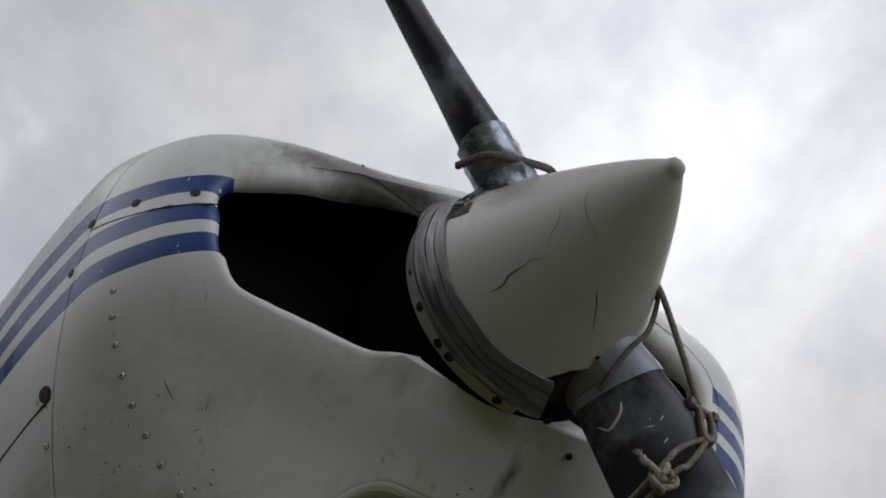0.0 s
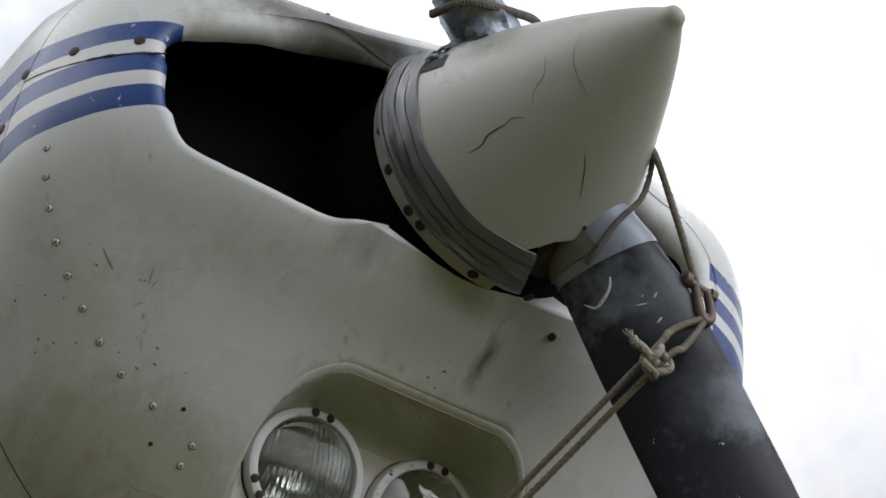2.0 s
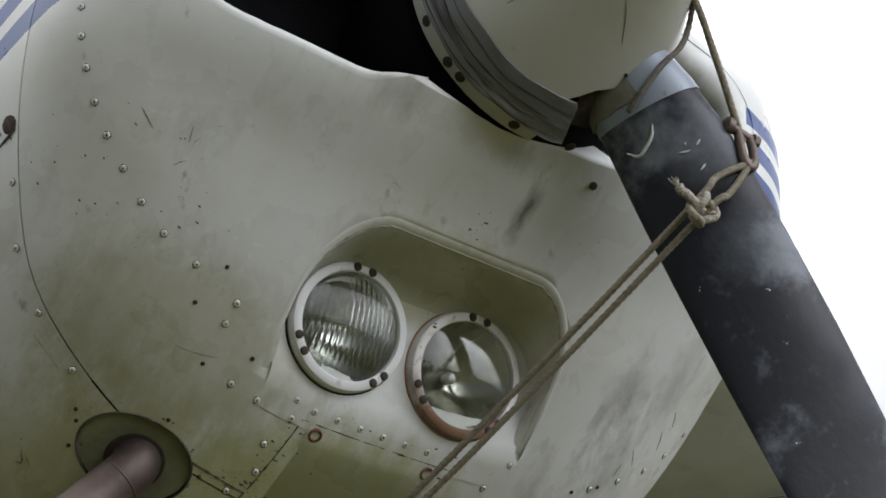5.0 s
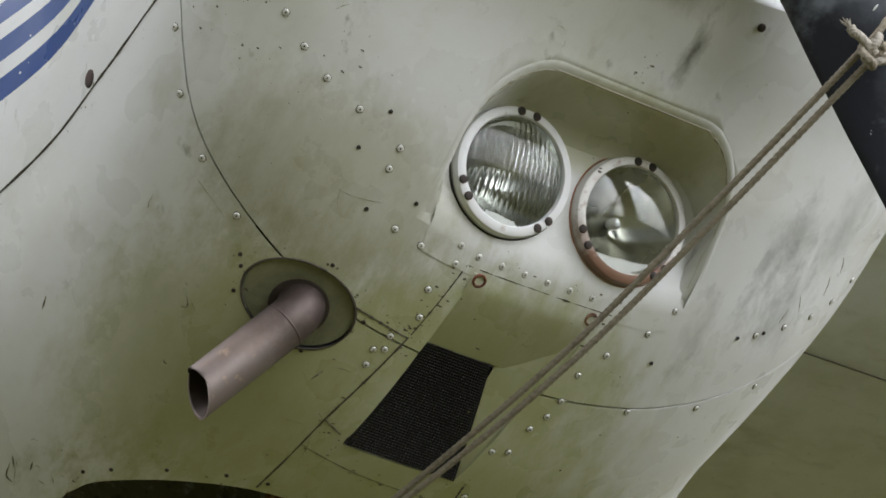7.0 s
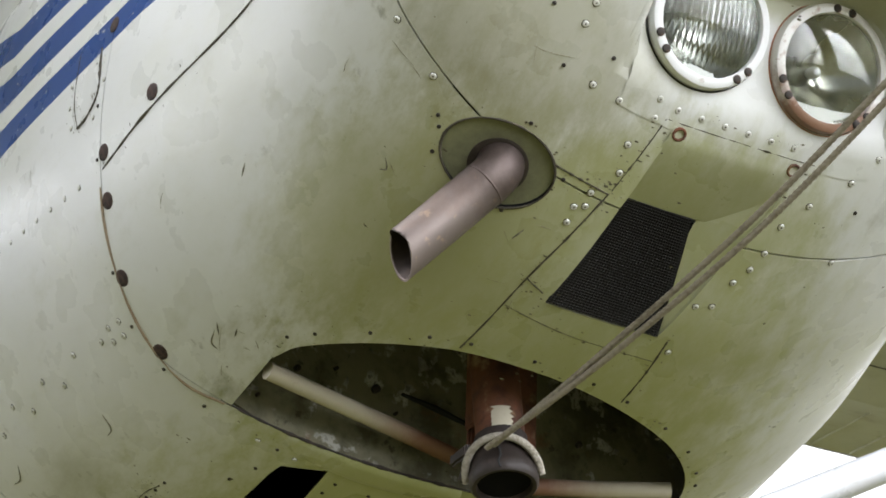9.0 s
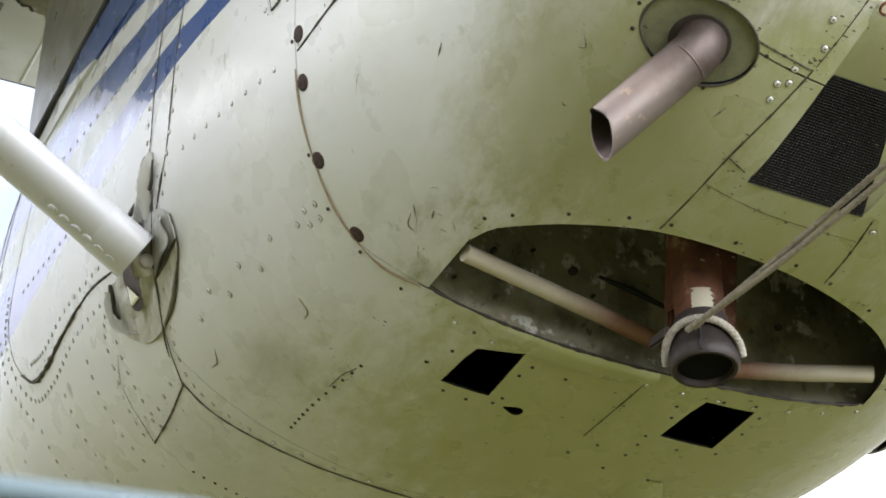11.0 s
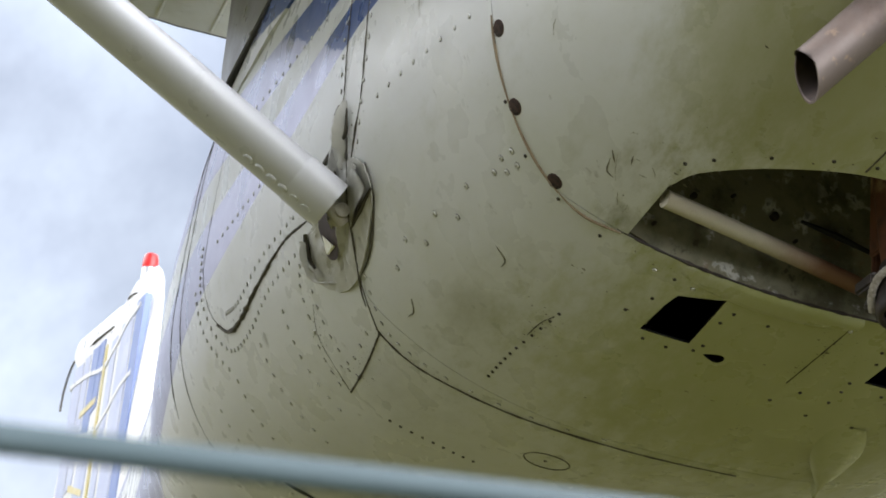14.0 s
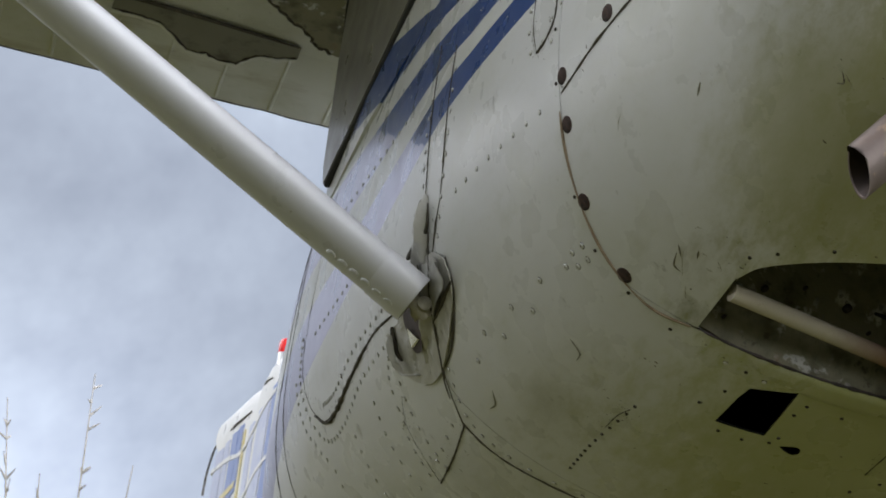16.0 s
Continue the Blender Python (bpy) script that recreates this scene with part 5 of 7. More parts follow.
# ---- wings, struts ----
def wing(side):
    """Thick, square-tipped wing; the flap is a part of its own."""
    def section(y, x0, x1, low, thick):
        out = []
        n = 22
        for k in range(n + 1):
            s = (1 - math.cos(math.pi * k / n)) / 2
            out.append(Vector((x0 - (x0 - x1) * s, side * y, low + 0.055 * (1 - s) ** 6 + (0.012 * s))))
        for k in range(n, -1, -1):
            s = (1 - math.cos(math.pi * k / n)) / 2
            t = thick * (2.97 * math.sqrt(max(s, 0)) - 1.26 * s - 3.52 * s * s + 2.84 * s ** 3 - 1.02 * s ** 4) * 0.95
            out.append(Vector((x0 - (x0 - x1) * s, side * y, low + 0.055 * (1 - s) ** 6 + 0.012 * s + max(t, 0.004))))
        return out
    w = part("wing", bm_grid([section(y, -1.50, -2.775, 0.60 + 0.017 * y, 0.20) for y in (0.50, 1.0, 1.6, 2.2, 2.9, 3.6, 4.3, 5.0)], closed_v=True, caps=True), WINGMAT, airplane, "stained underside of the high wing", angle=60)
    return w


def flap(parent, side, y0, y1):
    rows = []
    n = 40
    for i in range(n + 1):
        y = y0 + (y1 - y0) * i / n
        rag = 0.006 * noise.noise(Vector((y * 14, side, 0)))
        low = 0.605 + 0.017 * y
        rows.append([Vector((-2.765, side * y, low + 0.012)), Vector((-2.782, side * y, low + 0.004)), Vector((-2.90, side * y, low + 0.006)), Vector((-3.035 + rag, side * y, low + 0.012 + 0.3 * rag)),
                     Vector((-3.035 + rag, side * y, low + 0.018)), Vector((-2.90, side * y, low + 0.045)), Vector((-2.765, side * y, low + 0.075))])
    ragged = [Vector((r[3].x + 0.001, r[3].y, r[3].z + 0.002)) for r in rows]
    f = part("flap", bm_grid(rows, closed_v=True, caps=True), WINGMAT, parent, "battered wing flap with a ragged trailing edge")
    part("frayed_edge", bm_tube(ragged, lambda s: 0.0035 + 0.013 * max(0.0, noise.noise(Vector((s * 60, side, 3)))), 6), GUNK, f)
    for k in range(int((y1 - y0) / 0.11)):
        y = y0 + 0.05 + 0.11 * k
        low = 0.605 + 0.017 * y
        bm = bm_tube([(-2.80, side * y, low + 0.005), (-3.02, side * (y - 0.006), low + 0.011)], lambda s: 0.0042, 8)
        part("flap_bead", bm, WINGMAT, f)
    return f


starboard_wing, port_wing = wing(-1), wing(1)
flap(starboard_wing, -1, 0.45, 2.6)
flap(port_wing, 1, 0.45, 2.6)
# torn skin ahead of the starboard flap
TEAR_EDGE = spline([0.600, 0.640, 0.666, 0.688, 0.704, 0.741, 0.771, 0.795, 0.829, 0.870, 0.96], [-2.780, -2.800, -2.808, -2.838, -2.868, -2.876, -2.860, -2.868, -2.822, -2.772, -2.750])
tear, ragged_rim = [], []
for k in range(49):
    y = 0.600 + 0.36 * k / 48
    low = 0.600 + 0.017 * y + 0.007
    x = -2.757 + 0.8 * (TEAR_EDGE(y) + 2.757) + 0.010 * noise.noise(Vector((y * 70, 4, 1)))
    tear.append([Vector((-2.740 + 0.03 * k / 48, -y, low - 0.001)), Vector((min(x, -2.762), -y, low - 0.0045))])
    ragged_rim.append(Vector((min(x, -2.762), -y, low - 0.006)))
# dark sheet under the skin stands in for the gap's shaded inside
part("torn_skin", bm_grid(tear + [[p + Vector((0, 0, -0.0015)) for p in r] for r in tear[::-1]], closed_u=True), TORN, starboard_wing, "dark torn gap in the wing skin", smooth=False)
part("torn_rim", bm_tube(ragged_rim, lambda s: 0.0012 + 0.0055 * abs(noise.noise(Vector((s * 22, 3, 7)))), 6), GUNK, starboard_wing)
part("curled_skin", bm_grid([[p + Vector((-0.003, 0, -0.003)), p + Vector((-0.016 - 0.012 * abs(noise.noise(p * 30)), 0, 0.001))] for p in ragged_rim]), WINGMAT, starboard_wing)
# dark tube drawn as the shadow in the gap ahead of the flap
part("gap_shadow", bm_tube([(-2.742, -0.605, 0.6155), (-2.722, -0.80, 0.619), (-2.712, -0.955, 0.6215)], lambda s: 0.002 + 0.003 * abs(math.sin(s * 21)), 6), SEAL, starboard_wing)
for y0, x0, x1 in ((0.62, -2.40, -2.66), (0.90, -1.62, -2.75)):
    part("skin_seam", bm_tube([(x0, -y0, 0.6 + 0.017 * y0 + 0.004), (x1, -y0, 0.6 + 0.017 * y0 + 0.009)], 0.003, 6), SEAL, starboard_wing)
# ragged hole at the wing root
hole = [(-2.58, 0.70), (-2.604, 0.679), (-2.63, 0.652), (-2.652, 0.625), (-2.685, 0.592), (-2.706, 0.580), (-2.716, 0.556), (-2.730, 0.530), (-2.735, 0.50), (-2.45, 0.50), (-2.42, 0.66)]
line = [p + V((0.008 * noise.noise(p * 60), 0.008 * noise.noise(p * 60 + V((9, 0, 0))), 0)) for p in smooth_line([(x, -y, 0) for x, y in hole], 80)]
# mottled plate stands in for the hole's shaded inside
part("torn_hole", bm_prism([(p.x, p.y) for p in line], down, 0.6075, 0.615), FIREWALL, starboard_wing, "dark torn hole in the wing root")
part("torn_rim", bm_tube([V((p.x, p.y, 0.607)) for p in line[:52]], lambda s: 0.0016 + 0.0022 * abs(math.sin(s * 31)), 6), SEAL, starboard_wing)
part("inner_rib", bm_box((-2.70, -0.64, 0.645), (-2.40, -0.636, 0.70), 0.001), INSIDE, starboard_wing)
# panel joint and inspection plate on the port wing's underside
for x0, x1, y0, y1 in ((-1.895, -1.912, 0.62, 3.4), (-2.60, -2.60, 0.62, 3.4)):
    part("skin_seam", bm_tube([(x0, y0, 0.6 + 0.017 * y0 + 0.0055), (x1, y1, 0.6 + 0.017 * y1 + 0.0065)], 0.0016, 6), SEAL, port_wing)
PLATE = axes((-1.757, 1.69, 0.6 + 0.017 * 1.69 + 0.0030), (0, 0.017, -1), (0, 1, 0))
plate_ob = part("inspection_plate", bm_lathe([(0.002, 0.0016), (0.044, 0.0014), (0.047, 0.0002), (0.047, -0.003)], PLATE, 40), WINGMAT, port_wing, "round inspection plate")
part("plate_rim", bm_lathe([(0.0468, -0.001), (0.0472, 0.0012), (0.0488, 0.0012), (0.0492, -0.001)], PLATE, 40), SEAL, plate_ob)
for a in (0.4, 2.5, 4.6):
    shared("plate_screw", HOLE_MESH, plate_ob, PLATE @ Matrix.Translation((0.036 * math.cos(a), 0.036 * math.sin(a), 0.0018)))


def strut(side):
    a, b = Vector((-1.65, side * 0.585, -0.350)), Vector((-1.60, side * 2.30, 0.632))
    d = (b - a).normalized()
    chord = (Vector((1, 0, 0)) - Vector((1, 0, 0)).dot(d) * d).normalized()
    nrm = d.cross(chord)
    ring = []
    for k in range(40):
        t = 2 * math.pi * k / 40
        ring.append(chord * (0.052 * math.cos(t)) + nrm * (0.026 * math.sin(t) * (1 - 0.15 * math.cos(t) * -1)))
    rows = [[a + d * s + p for p in ring] for s in (-0.022, 0.5, 1.0, 1.5, 1.98)]
    inner = [[a + d * s + p * 0.93 for p in ring] for s in (-0.022, 0.5, 1.0, 1.5, 1.98)]
    st = part("wing_strut", bm_grid(rows + inner[::-1], closed_u=True, closed_v=True), STRUTPAINT, airplane, "white streamlined wing strut without its end fairing")
    cuff = [[a + d * s + p * g for p in ring] for s, g in ((-0.026, 1.035), (-0.020, 1.045), (0.030, 1.035), (0.034, 1.0))]
    part("strut_cuff", bm_grid(cuff + [[a + d * s + p * 0.955 for p in ring] for s in (0.034, -0.026)], closed_u=True, closed_v=True), STRUTPAINT, st, "white riveted cuff on the strut's cut end")
    part("strut_lining", bm_grid([[a + d * s + p * 0.925 for p in ring] for s in (-0.018, 0.30)] + [[a + d * s + p * 0.915 for p in ring] for s in (0.30, -0.018)], closed_u=True, closed_v=True), GUNK, st)
    fork = part("strut_fork", bm_tube([a + d * 0.10 + chord * 0.012, a - d * 0.015 + chord * 0.010, a - d * 0.050 + Vector((0, 0, -0.006))], lambda s: 0.013 - 0.003 * s, 12), GRIMY, st, "grimy steel fork inside the strut")
    part("fork_bolt", bm_lathe([(0.004, -0.020), (0.010, -0.018), (0.010, 0.018), (0.004, 0.020)], axes(a - d * 0.040, chord), 12), GRIMY, fork)
    return st, a, d, chord, nrm


st, SA, SD, SC, SN = strut(-1)
strut(1)
for k in range(6):
    p = SA + SD * (-0.002 + 0.0195 * k) + SC * 0.006 - SN * 0.0255
    if (SN.z > 0) is False:
        p = SA + SD * (-0.002 + 0.0195 * k) + SC * 0.006 + SN * 0.0255
    shared("strut_rivet", screw_mesh("strut_rivet", 0.0080, STRUTPAINT, 2.2, 0.35), st, axes(p, -SN if SN.z > 0 else SN))

# ---- tail ----
FIN = [(-5.66, 0.30), (-5.80, 0.92), (-5.865, 1.25), (-5.89, 1.35), (-5.95, 1.405), (-6.08, 1.435), (-6.20, 1.455), (-6.25, 1.445), (-6.24, 1.405), (-6.46, 1.464), (-7.20, 1.605), (-7.24, 1.575), (-7.09, 1.49), (-7.14, 1.29), (-7.22, 0.95), (-7.26, 0.20)]
FIN_MID = Vector((-6.45, 0, 0.95))


def fin_ring(y, inset):
    """The fin's outline at a distance from its middle plane, drawn in towards the middle."""
    return [Vector((x, y, z)) + (FIN_MID - Vector((x, 0, z))).normalized() * inset for x, z in FIN]


fin = part("fin", bm_grid([fin_ring(-0.038, 0.16), fin_ring(-0.033, 0.07), fin_ring(-0.018, 0.015), fin_ring(0.0, 0.0), fin_ring(0.018, 0.015), fin_ring(0.033, 0.07), fin_ring(0.038, 0.16)], closed_v=True, caps=True), FINWHITE, airplane, "white tail fin with blue panels and yellow lines", angle=50)


def fin_panel(pts, mat, name, y=0.0405):
    part(name, bm_grid([[Vector((x, s, z)) for x, z in pts] for s in (-0.020, -y)], closed_v=True, caps=True), mat, fin)


def fin_bar(a, b, w, mat, name):
    d = Vector((b[0] - a[0], b[1] - a[1])).normalized() * w
    fin_panel([(a[0] + d.y, a[1] - d.x), (b[0] + d.y, b[1] - d.x), (b[0] - d.y, b[1] + d.x), (a[0] - d.y, a[1] + d.x)], mat, name, 0.0425)


def fin_line(x):
    """Height of the black joint under the fin's cap and the rudder's horn."""
    return 1.30 + (-5.94 - x) * 0.125 if x > -6.39 else 1.357 + (-6.39 - x) * 0.195


for x0, x1, drop, low, mat in ((-5.87, -5.99, 0.02, 0.5, FINBLUE), (-6.02, -6.21, 0.05, 0.5, FINPALE), (-6.27, -6.36, 0.07, 0.7, FINPALE), (-6.50, -6.585, 0.035, 1.10, FINBLUE), (-6.60, -6.72, 0.04, 0.98, FINBLUE),
                              (-6.50, -6.70, 0.40, 0.5, FINPALE), (-6.76, -6.86, 0.05, 0.9, FINPALE), (-6.89, -7.06, 0.06, 0.62, FINPALE)):
    fin_panel([(x0, low), (x0, fin_line(x0) - drop), (x1, fin_line(x1) - drop), (x1 - 0.01, low)], mat, "blue_panel" if mat is FINBLUE else "pale_panel")
for drop in (0.0, 0.23):
    bow = smooth_line([(-7.12, 1.375 - drop, 0), (-6.75, 1.300 - drop, 0), (-6.483, 1.228 - drop, 0), (-6.30, 1.235 - drop, 0), (-6.10, 1.262 - drop, 0), (-5.93, 1.255 - drop, 0)], 14)
    for a, b in zip(bow, bow[1:]):
        fin_bar(a, b, 0.008, FINWHITE, "white_line")
for a, b, w in (((-6.40, 0.5), (-6.455, 1.30), 0.016), ((-6.80, 1.165), (-6.52, 1.13), 0.011), ((-6.80, 0.9), (-6.52, 0.80), 0.011)):
    fin_bar(a, b, w, FINYELLOW, "yellow_line")
part("rudder_gap", bm_tube([(-6.40, -0.036, 1.352), (-6.7, -0.038, 1.412), (-7.08, -0.022, 1.488)], lambda s: 0.003 + 0.002 * math.sin(s * 3), 6), SEAL, fin)
part("cap_joint", bm_tube(smooth_line([(-6.294, -0.020, 1.385), (-6.159, -0.036, 1.372), (-5.938, -0.024, 1.308)], 16), 0.0035, 6), SEAL, fin)
part("static_wick", bm_tube([(-6.27, -0.01, 1.43), (-6.33, -0.01, 1.455)], 0.003, 6), SEAL, fin)
beacon = part("beacon", bm_lathe([(0.025, 1.41), (0.025, 1.452), (0.020, 1.454), (0.018, 1.455)], Matrix.Translation((-6.10, 0, 0)), 24), ALLOY, fin, "metal base of the beacon")
part("beacon_lens", bm_lathe([(0.024, 1.452), (0.026, 1.458), (0.026, 1.486), (0.022, 1.500), (0.013, 1.506), (0.004, 1.507)], Matrix.Translation((-6.10, 0, 0)), 28), REDLENS, beacon, "red glass beacon")
part("loose_wire", bm_tube(smooth_line([(-7.10, 0, 1.50), (-7.26, 0, 1.56), (-7.42, 0, 1.58), (-7.53, 0, 1.52), (-7.55, 0, 1.44)], 16), 0.004, 6), SEAL, fin)

# ---- rope ----
def strand(path, r, mat, name, thing):
    """A braided cord: two sets of yarns wound against each other, one skin over them."""
    n = max(12, int(sum((path[i + 1] - path[i]).length for i in range(len(path) - 1)) / 0.0011))
    P = smooth_line(path, n)
    rows = []
    for i, p in enumerate(P):
        w = (P[min(i + 1, n)] - P[max(i - 1, 0)]).normalized()
        s = Vector((0.3, 0.2, 0.93)).cross(w).normalized()
        o = w.cross(s)
        row = []
        for k in range(20):
            a = 2 * math.pi * k / 20
            q = r * (0.90 + 0.13 * max(math.sin(3 * a + 1.25 * i), math.sin(3 * a - 1.25 * i)) + 0.03 * noise.noise(p * 300))
            row.append(p + q * (math.cos(a) * s + math.sin(a) * o))
        rows.append(row)
    return part(name, bm_grid(rows, closed_v=True, caps=True), mat, thing)


rope = new("tie_rope")
rope.matrix_world = AIR
tagged(rope, "weathered braided rope tied from the propeller to the gear leg", "rope")
SHACK = V((-0.19, 0.172, -0.163))


def cone(x, deg, lift=0.004):
    r = spin_r(x) + lift
    return V((x, r * math.cos(radians(deg)), r * math.sin(radians(deg))))


strand([V((-0.158, 0.075, -0.028)), V((-0.150, 0.085, -0.041)), V((-0.170, 0.129, -0.099)), SHACK + V((0, 0, -0.006))], 0.0040, ROPE, "taut_strand", rope)
FRONT_OFF = V((0.0030, -0.0026, -0.0024))
strand([V((-0.152, 0.083, -0.036)), cone(-0.162, 333)] + [V(p) + FRONT_OFF for p in ((-0.1800, 0.0905, -0.0800), (-0.1947, 0.0731, -0.1068), (-0.2056, 0.0651, -0.1237), (-0.2218, 0.0589, -0.1411), (-0.2366, 0.0574, -0.1497))], 0.0033, OLDROPE, "strand_on_spinner", rope)
strand([cone(-0.222, 317), cone(-0.228, 325, 0.010), V((-0.224, 0.085, -0.118)), V((-0.226, 0.084, -0.135))], 0.0016, OLDROPE, "loose_yarn", rope)
KNOT = V((-0.188, 0.096, -0.292))
END_A, END_B = V((-1.004, -0.093, -0.606)), V((-1.001, -0.086, -0.602))
GRIP = SHACK + V((0.004, 0.002, -0.036))
for off, up, end in ((V((-0.0005, -0.0052, 0.0043)), V((0.0, -0.008, 0.009)), END_B), (V((0.0005, 0.0052, -0.0043)), V((0.002, 0.005, -0.008)), END_A)):
    strand([GRIP + V((0, 0.004, 0.004)), GRIP.lerp(KNOT, 0.5) + up, KNOT + off, KNOT.lerp(end, 0.25) + off + V((0, 0, -0.022)), KNOT.lerp(end, 0.5) + off + V((0, 0, -0.036)), KNOT.lerp(end, 0.78) + off * 0.7 + V((0, 0, -0.022)), end], 0.0037, ROPE, "long_strand", rope)
# the knot: two bights drawn over each other and the cut end
ALONG = (GRIP - KNOT).normalized()
OVER = V((0.7, 0.25, -0.25)).normalized()
ACROSS = ALONG.cross(OVER).normalized()
for k, (sx, sy, at, lean) in enumerate(((0.015, 0.012, 0.008, 0.5), (0.014, 0.011, -0.005, -0.6), (0.012, 0.010, 0.002, 1.6))):
    ring = []
    for t in np.linspace(0, 2 * math.pi * 0.93, 16):
        c, s_ = math.cos(t + lean), math.sin(t + lean)
        ring.append(KNOT + ALONG * (at + sx * c) + ACROSS * (sy * s_) + OVER * (0.007 + 0.006 * math.sin(2 * t + k)))
    strand(ring, 0.0042, ROPEPALE if k != 1 else ROPE, "knot_turn", rope)
strand([KNOT + ALONG * -0.004 + OVER * 0.010, KNOT + V((0.012, -0.020, 0.004)), KNOT + V((0.012, -0.028, 0.006)), KNOT + V((0.012, -0.032, 0.011))], 0.0048, ROPEPALE, "frayed_end", rope)
for k in range(7):
    e = KNOT + V((0.012, -0.032, 0.010))
    part("yarn", bm_tube([e, e + V((0.004 * math.sin(k * 2.1), -0.006 + 0.004 * math.cos(k * 1.7), 0.007 + 0.002 * math.sin(k * 3.3)))], lambda s: 0.0016 * (1 - 0.7 * s), 5), ROPEPALE, rope)
ring = [LEG @ V((0.0432 * math.cos(t), 0.0432 * math.sin(t), -0.036 + 0.042 * ((t - 1.22 * math.pi) / (0.62 * math.pi)) ** 2)) for t in np.linspace(0.70 * math.pi, 1.72 * math.pi, 30)]
strand(ring, 0.0046, ROPEPALE, "loop_round_leg", rope)
strand([V((-0.240, -0.142, 0.106)), V((-0.214, -0.140, 0.095)), V((-0.195, -0.130, 0.094)), V((-0.188, -0.107, 0.098)), V((-0.192, -0.065, 0.114)), V((-0.207, -0.026, 0.136)), V((-0.216, 0.0, 0.124))], 0.0050, OLDROPE, "turn_round_blade", rope)

shackle = new("shackle")
shackle.matrix_world = AIR
tagged(shackle, "small brown weathered shackle joining the ropes", "shackle")
bow = [SHACK + V(p) for p in ((0.002, -0.008, 0.004), (0.004, -0.008, -0.014), (0.004, -0.005, -0.032), (0.004, 0.002, -0.041), (0.004, 0.009, -0.032), (0.004, 0.009, -0.014), (0.002, 0.007, 0.004))]
part("bow", bm_tube(smooth_line(bow, 30), lambda s: 0.0046 + 0.0012 * math.sin(math.pi * s), 12), SHACKLE, shackle)
part("pin", bm_tube([SHACK + V((0.002, -0.019, 0.006)), SHACK + V((0.002, 0.013, 0.000))], 0.0052, 12), SHACKLE, shackle)
part("pin_head", bm_lathe([(0.003, -0.004), (0.0085, -0.004), (0.0095, -0.001), (0.0095, 0.004), (0.006, 0.006)], axes(SHACK + V((0.002, -0.020, 0.006)), (0, -1, 0.12)), 16), SHACKLE, shackle)
part("pin_nut", bm_lathe([(0.003, -0.003), (0.0080, -0.003), (0.0080, 0.004), (0.005, 0.006)], axes(SHACK + V((0.002, 0.014, 0.0)), (0, 1, -0.12)), 8), SHACKLE, shackle)

# ---- round about ----
rows = []
for i in range(61):
    g = (i / 30 - 1)
    rows.append([Vector((math.copysign(abs(g) ** 3, g) * 2500, math.copysign(abs(h) ** 3, h) * 2500, 0.02 * noise.noise(Vector((i * 0.7, j * 0.7, 0))))) for j in range(61) for h in (j / 30 - 1,)])
ground = tagged(part("ground", bm_grid(rows), GRASS, None), "rough green grass under the aeroplane", "ground", kind="structure")

fence_wire = new("fence_wire")
fence_wire.matrix_world = AIR
tagged(fence_wire, "blue-grey plastic-coated fence wire stretched close by", "fence wire")
WA, WB = V((0.8872, -1.2601, -1.6442)), V((0.8589, -1.1396, -1.6243))
part("strand", bm_tube([WA.lerp(WB, k) for k in (-9, -6, -3, 0, 1, 4, 8, 12)], 0.0019, 14), WIRE, fence_wire)
AIR_BACK = AIR.inverted()
for k in (-9, 12):                      # the posts that hold it
    foot = AIR @ WA.lerp(WB, k)
    part("post", bm_tube([AIR_BACK @ V((foot.x, foot.y, z)) for z in (-0.05, foot.z * 0.5, foot.z + 0.06)], 0.02, 14), TWIG, fence_wire)


def shrub(base, tips, seed):
    """Thin upright shoots from one root to the tips given (offsets from the base), with small side buds."""
    rnd = random.Random(seed)
    thing = new("bare_shrub")
    thing.matrix_world = Matrix.Translation(base)
    tagged(thing, "leafless shrub with thin upright shoots", "shrub")
    for tip in tips:
        tip = V(tip)
        path = [V((tip.x * 0.1, tip.y * 0.1, 0)), V((tip.x * 0.35, tip.y * 0.35, tip.z * 0.4)), V((tip.x * 0.8, tip.y * 0.78, tip.z * 0.78)), tip]
        line = smooth_line(path, 30)
        tw = part("shoot", bm_tube(line, lambda s: 0.007 * (1 - s) + 0.0022, 7), TWIG, thing)
        for q in range(14):
            i = rnd.randrange(14, 30)
            d = V((rnd.uniform(-1, 1), rnd.uniform(-1, 1), rnd.uniform(0.1, 1))).normalized() * rnd.uniform(0.02, 0.06)
            part("bud", bm_tube([line[i], line[i] + d], lambda s: 0.004 * (1 - s) + 0.002, 5), TWIG, tw)
    return thing

# ---- seams, rivets, screws, marks ----
FLECKS = {}


def seam(parent, pts, r=0.0016, n=40, lift=0.0):
    n = max(n, 30)
    line = smooth_line(pts, n)
    FLECKS.setdefault(parent, []).extend(stick(*p) for p in line)
    wear = lambda s: r * (0.34 + 1.0 * abs(noise.noise(Vector((s * 17, 900 * r, pts[0][0] * 50)))) + 0.5 * max(0, noise.noise(Vector((s * 60, 5, pts[0][0] * 90)))))
    return part("seam", bm_tube([skin(*stick(*p), lift) for p in line], wear, 6), SEAL, parent)


def fix(mesh, parent, p, name="rivet", lift=0.0):
    x, a = stick(*p)
    return shared(name, mesh, parent, axes(skin(x, a, lift), facing(x, a), (1, 0, 0)))


def rivet_row(mesh, parent, pts, n, name="rivet"):
    for p in smooth_line(pts, n - 1):
        fix(mesh, parent, p, name)


S, B = on_side, on_belly
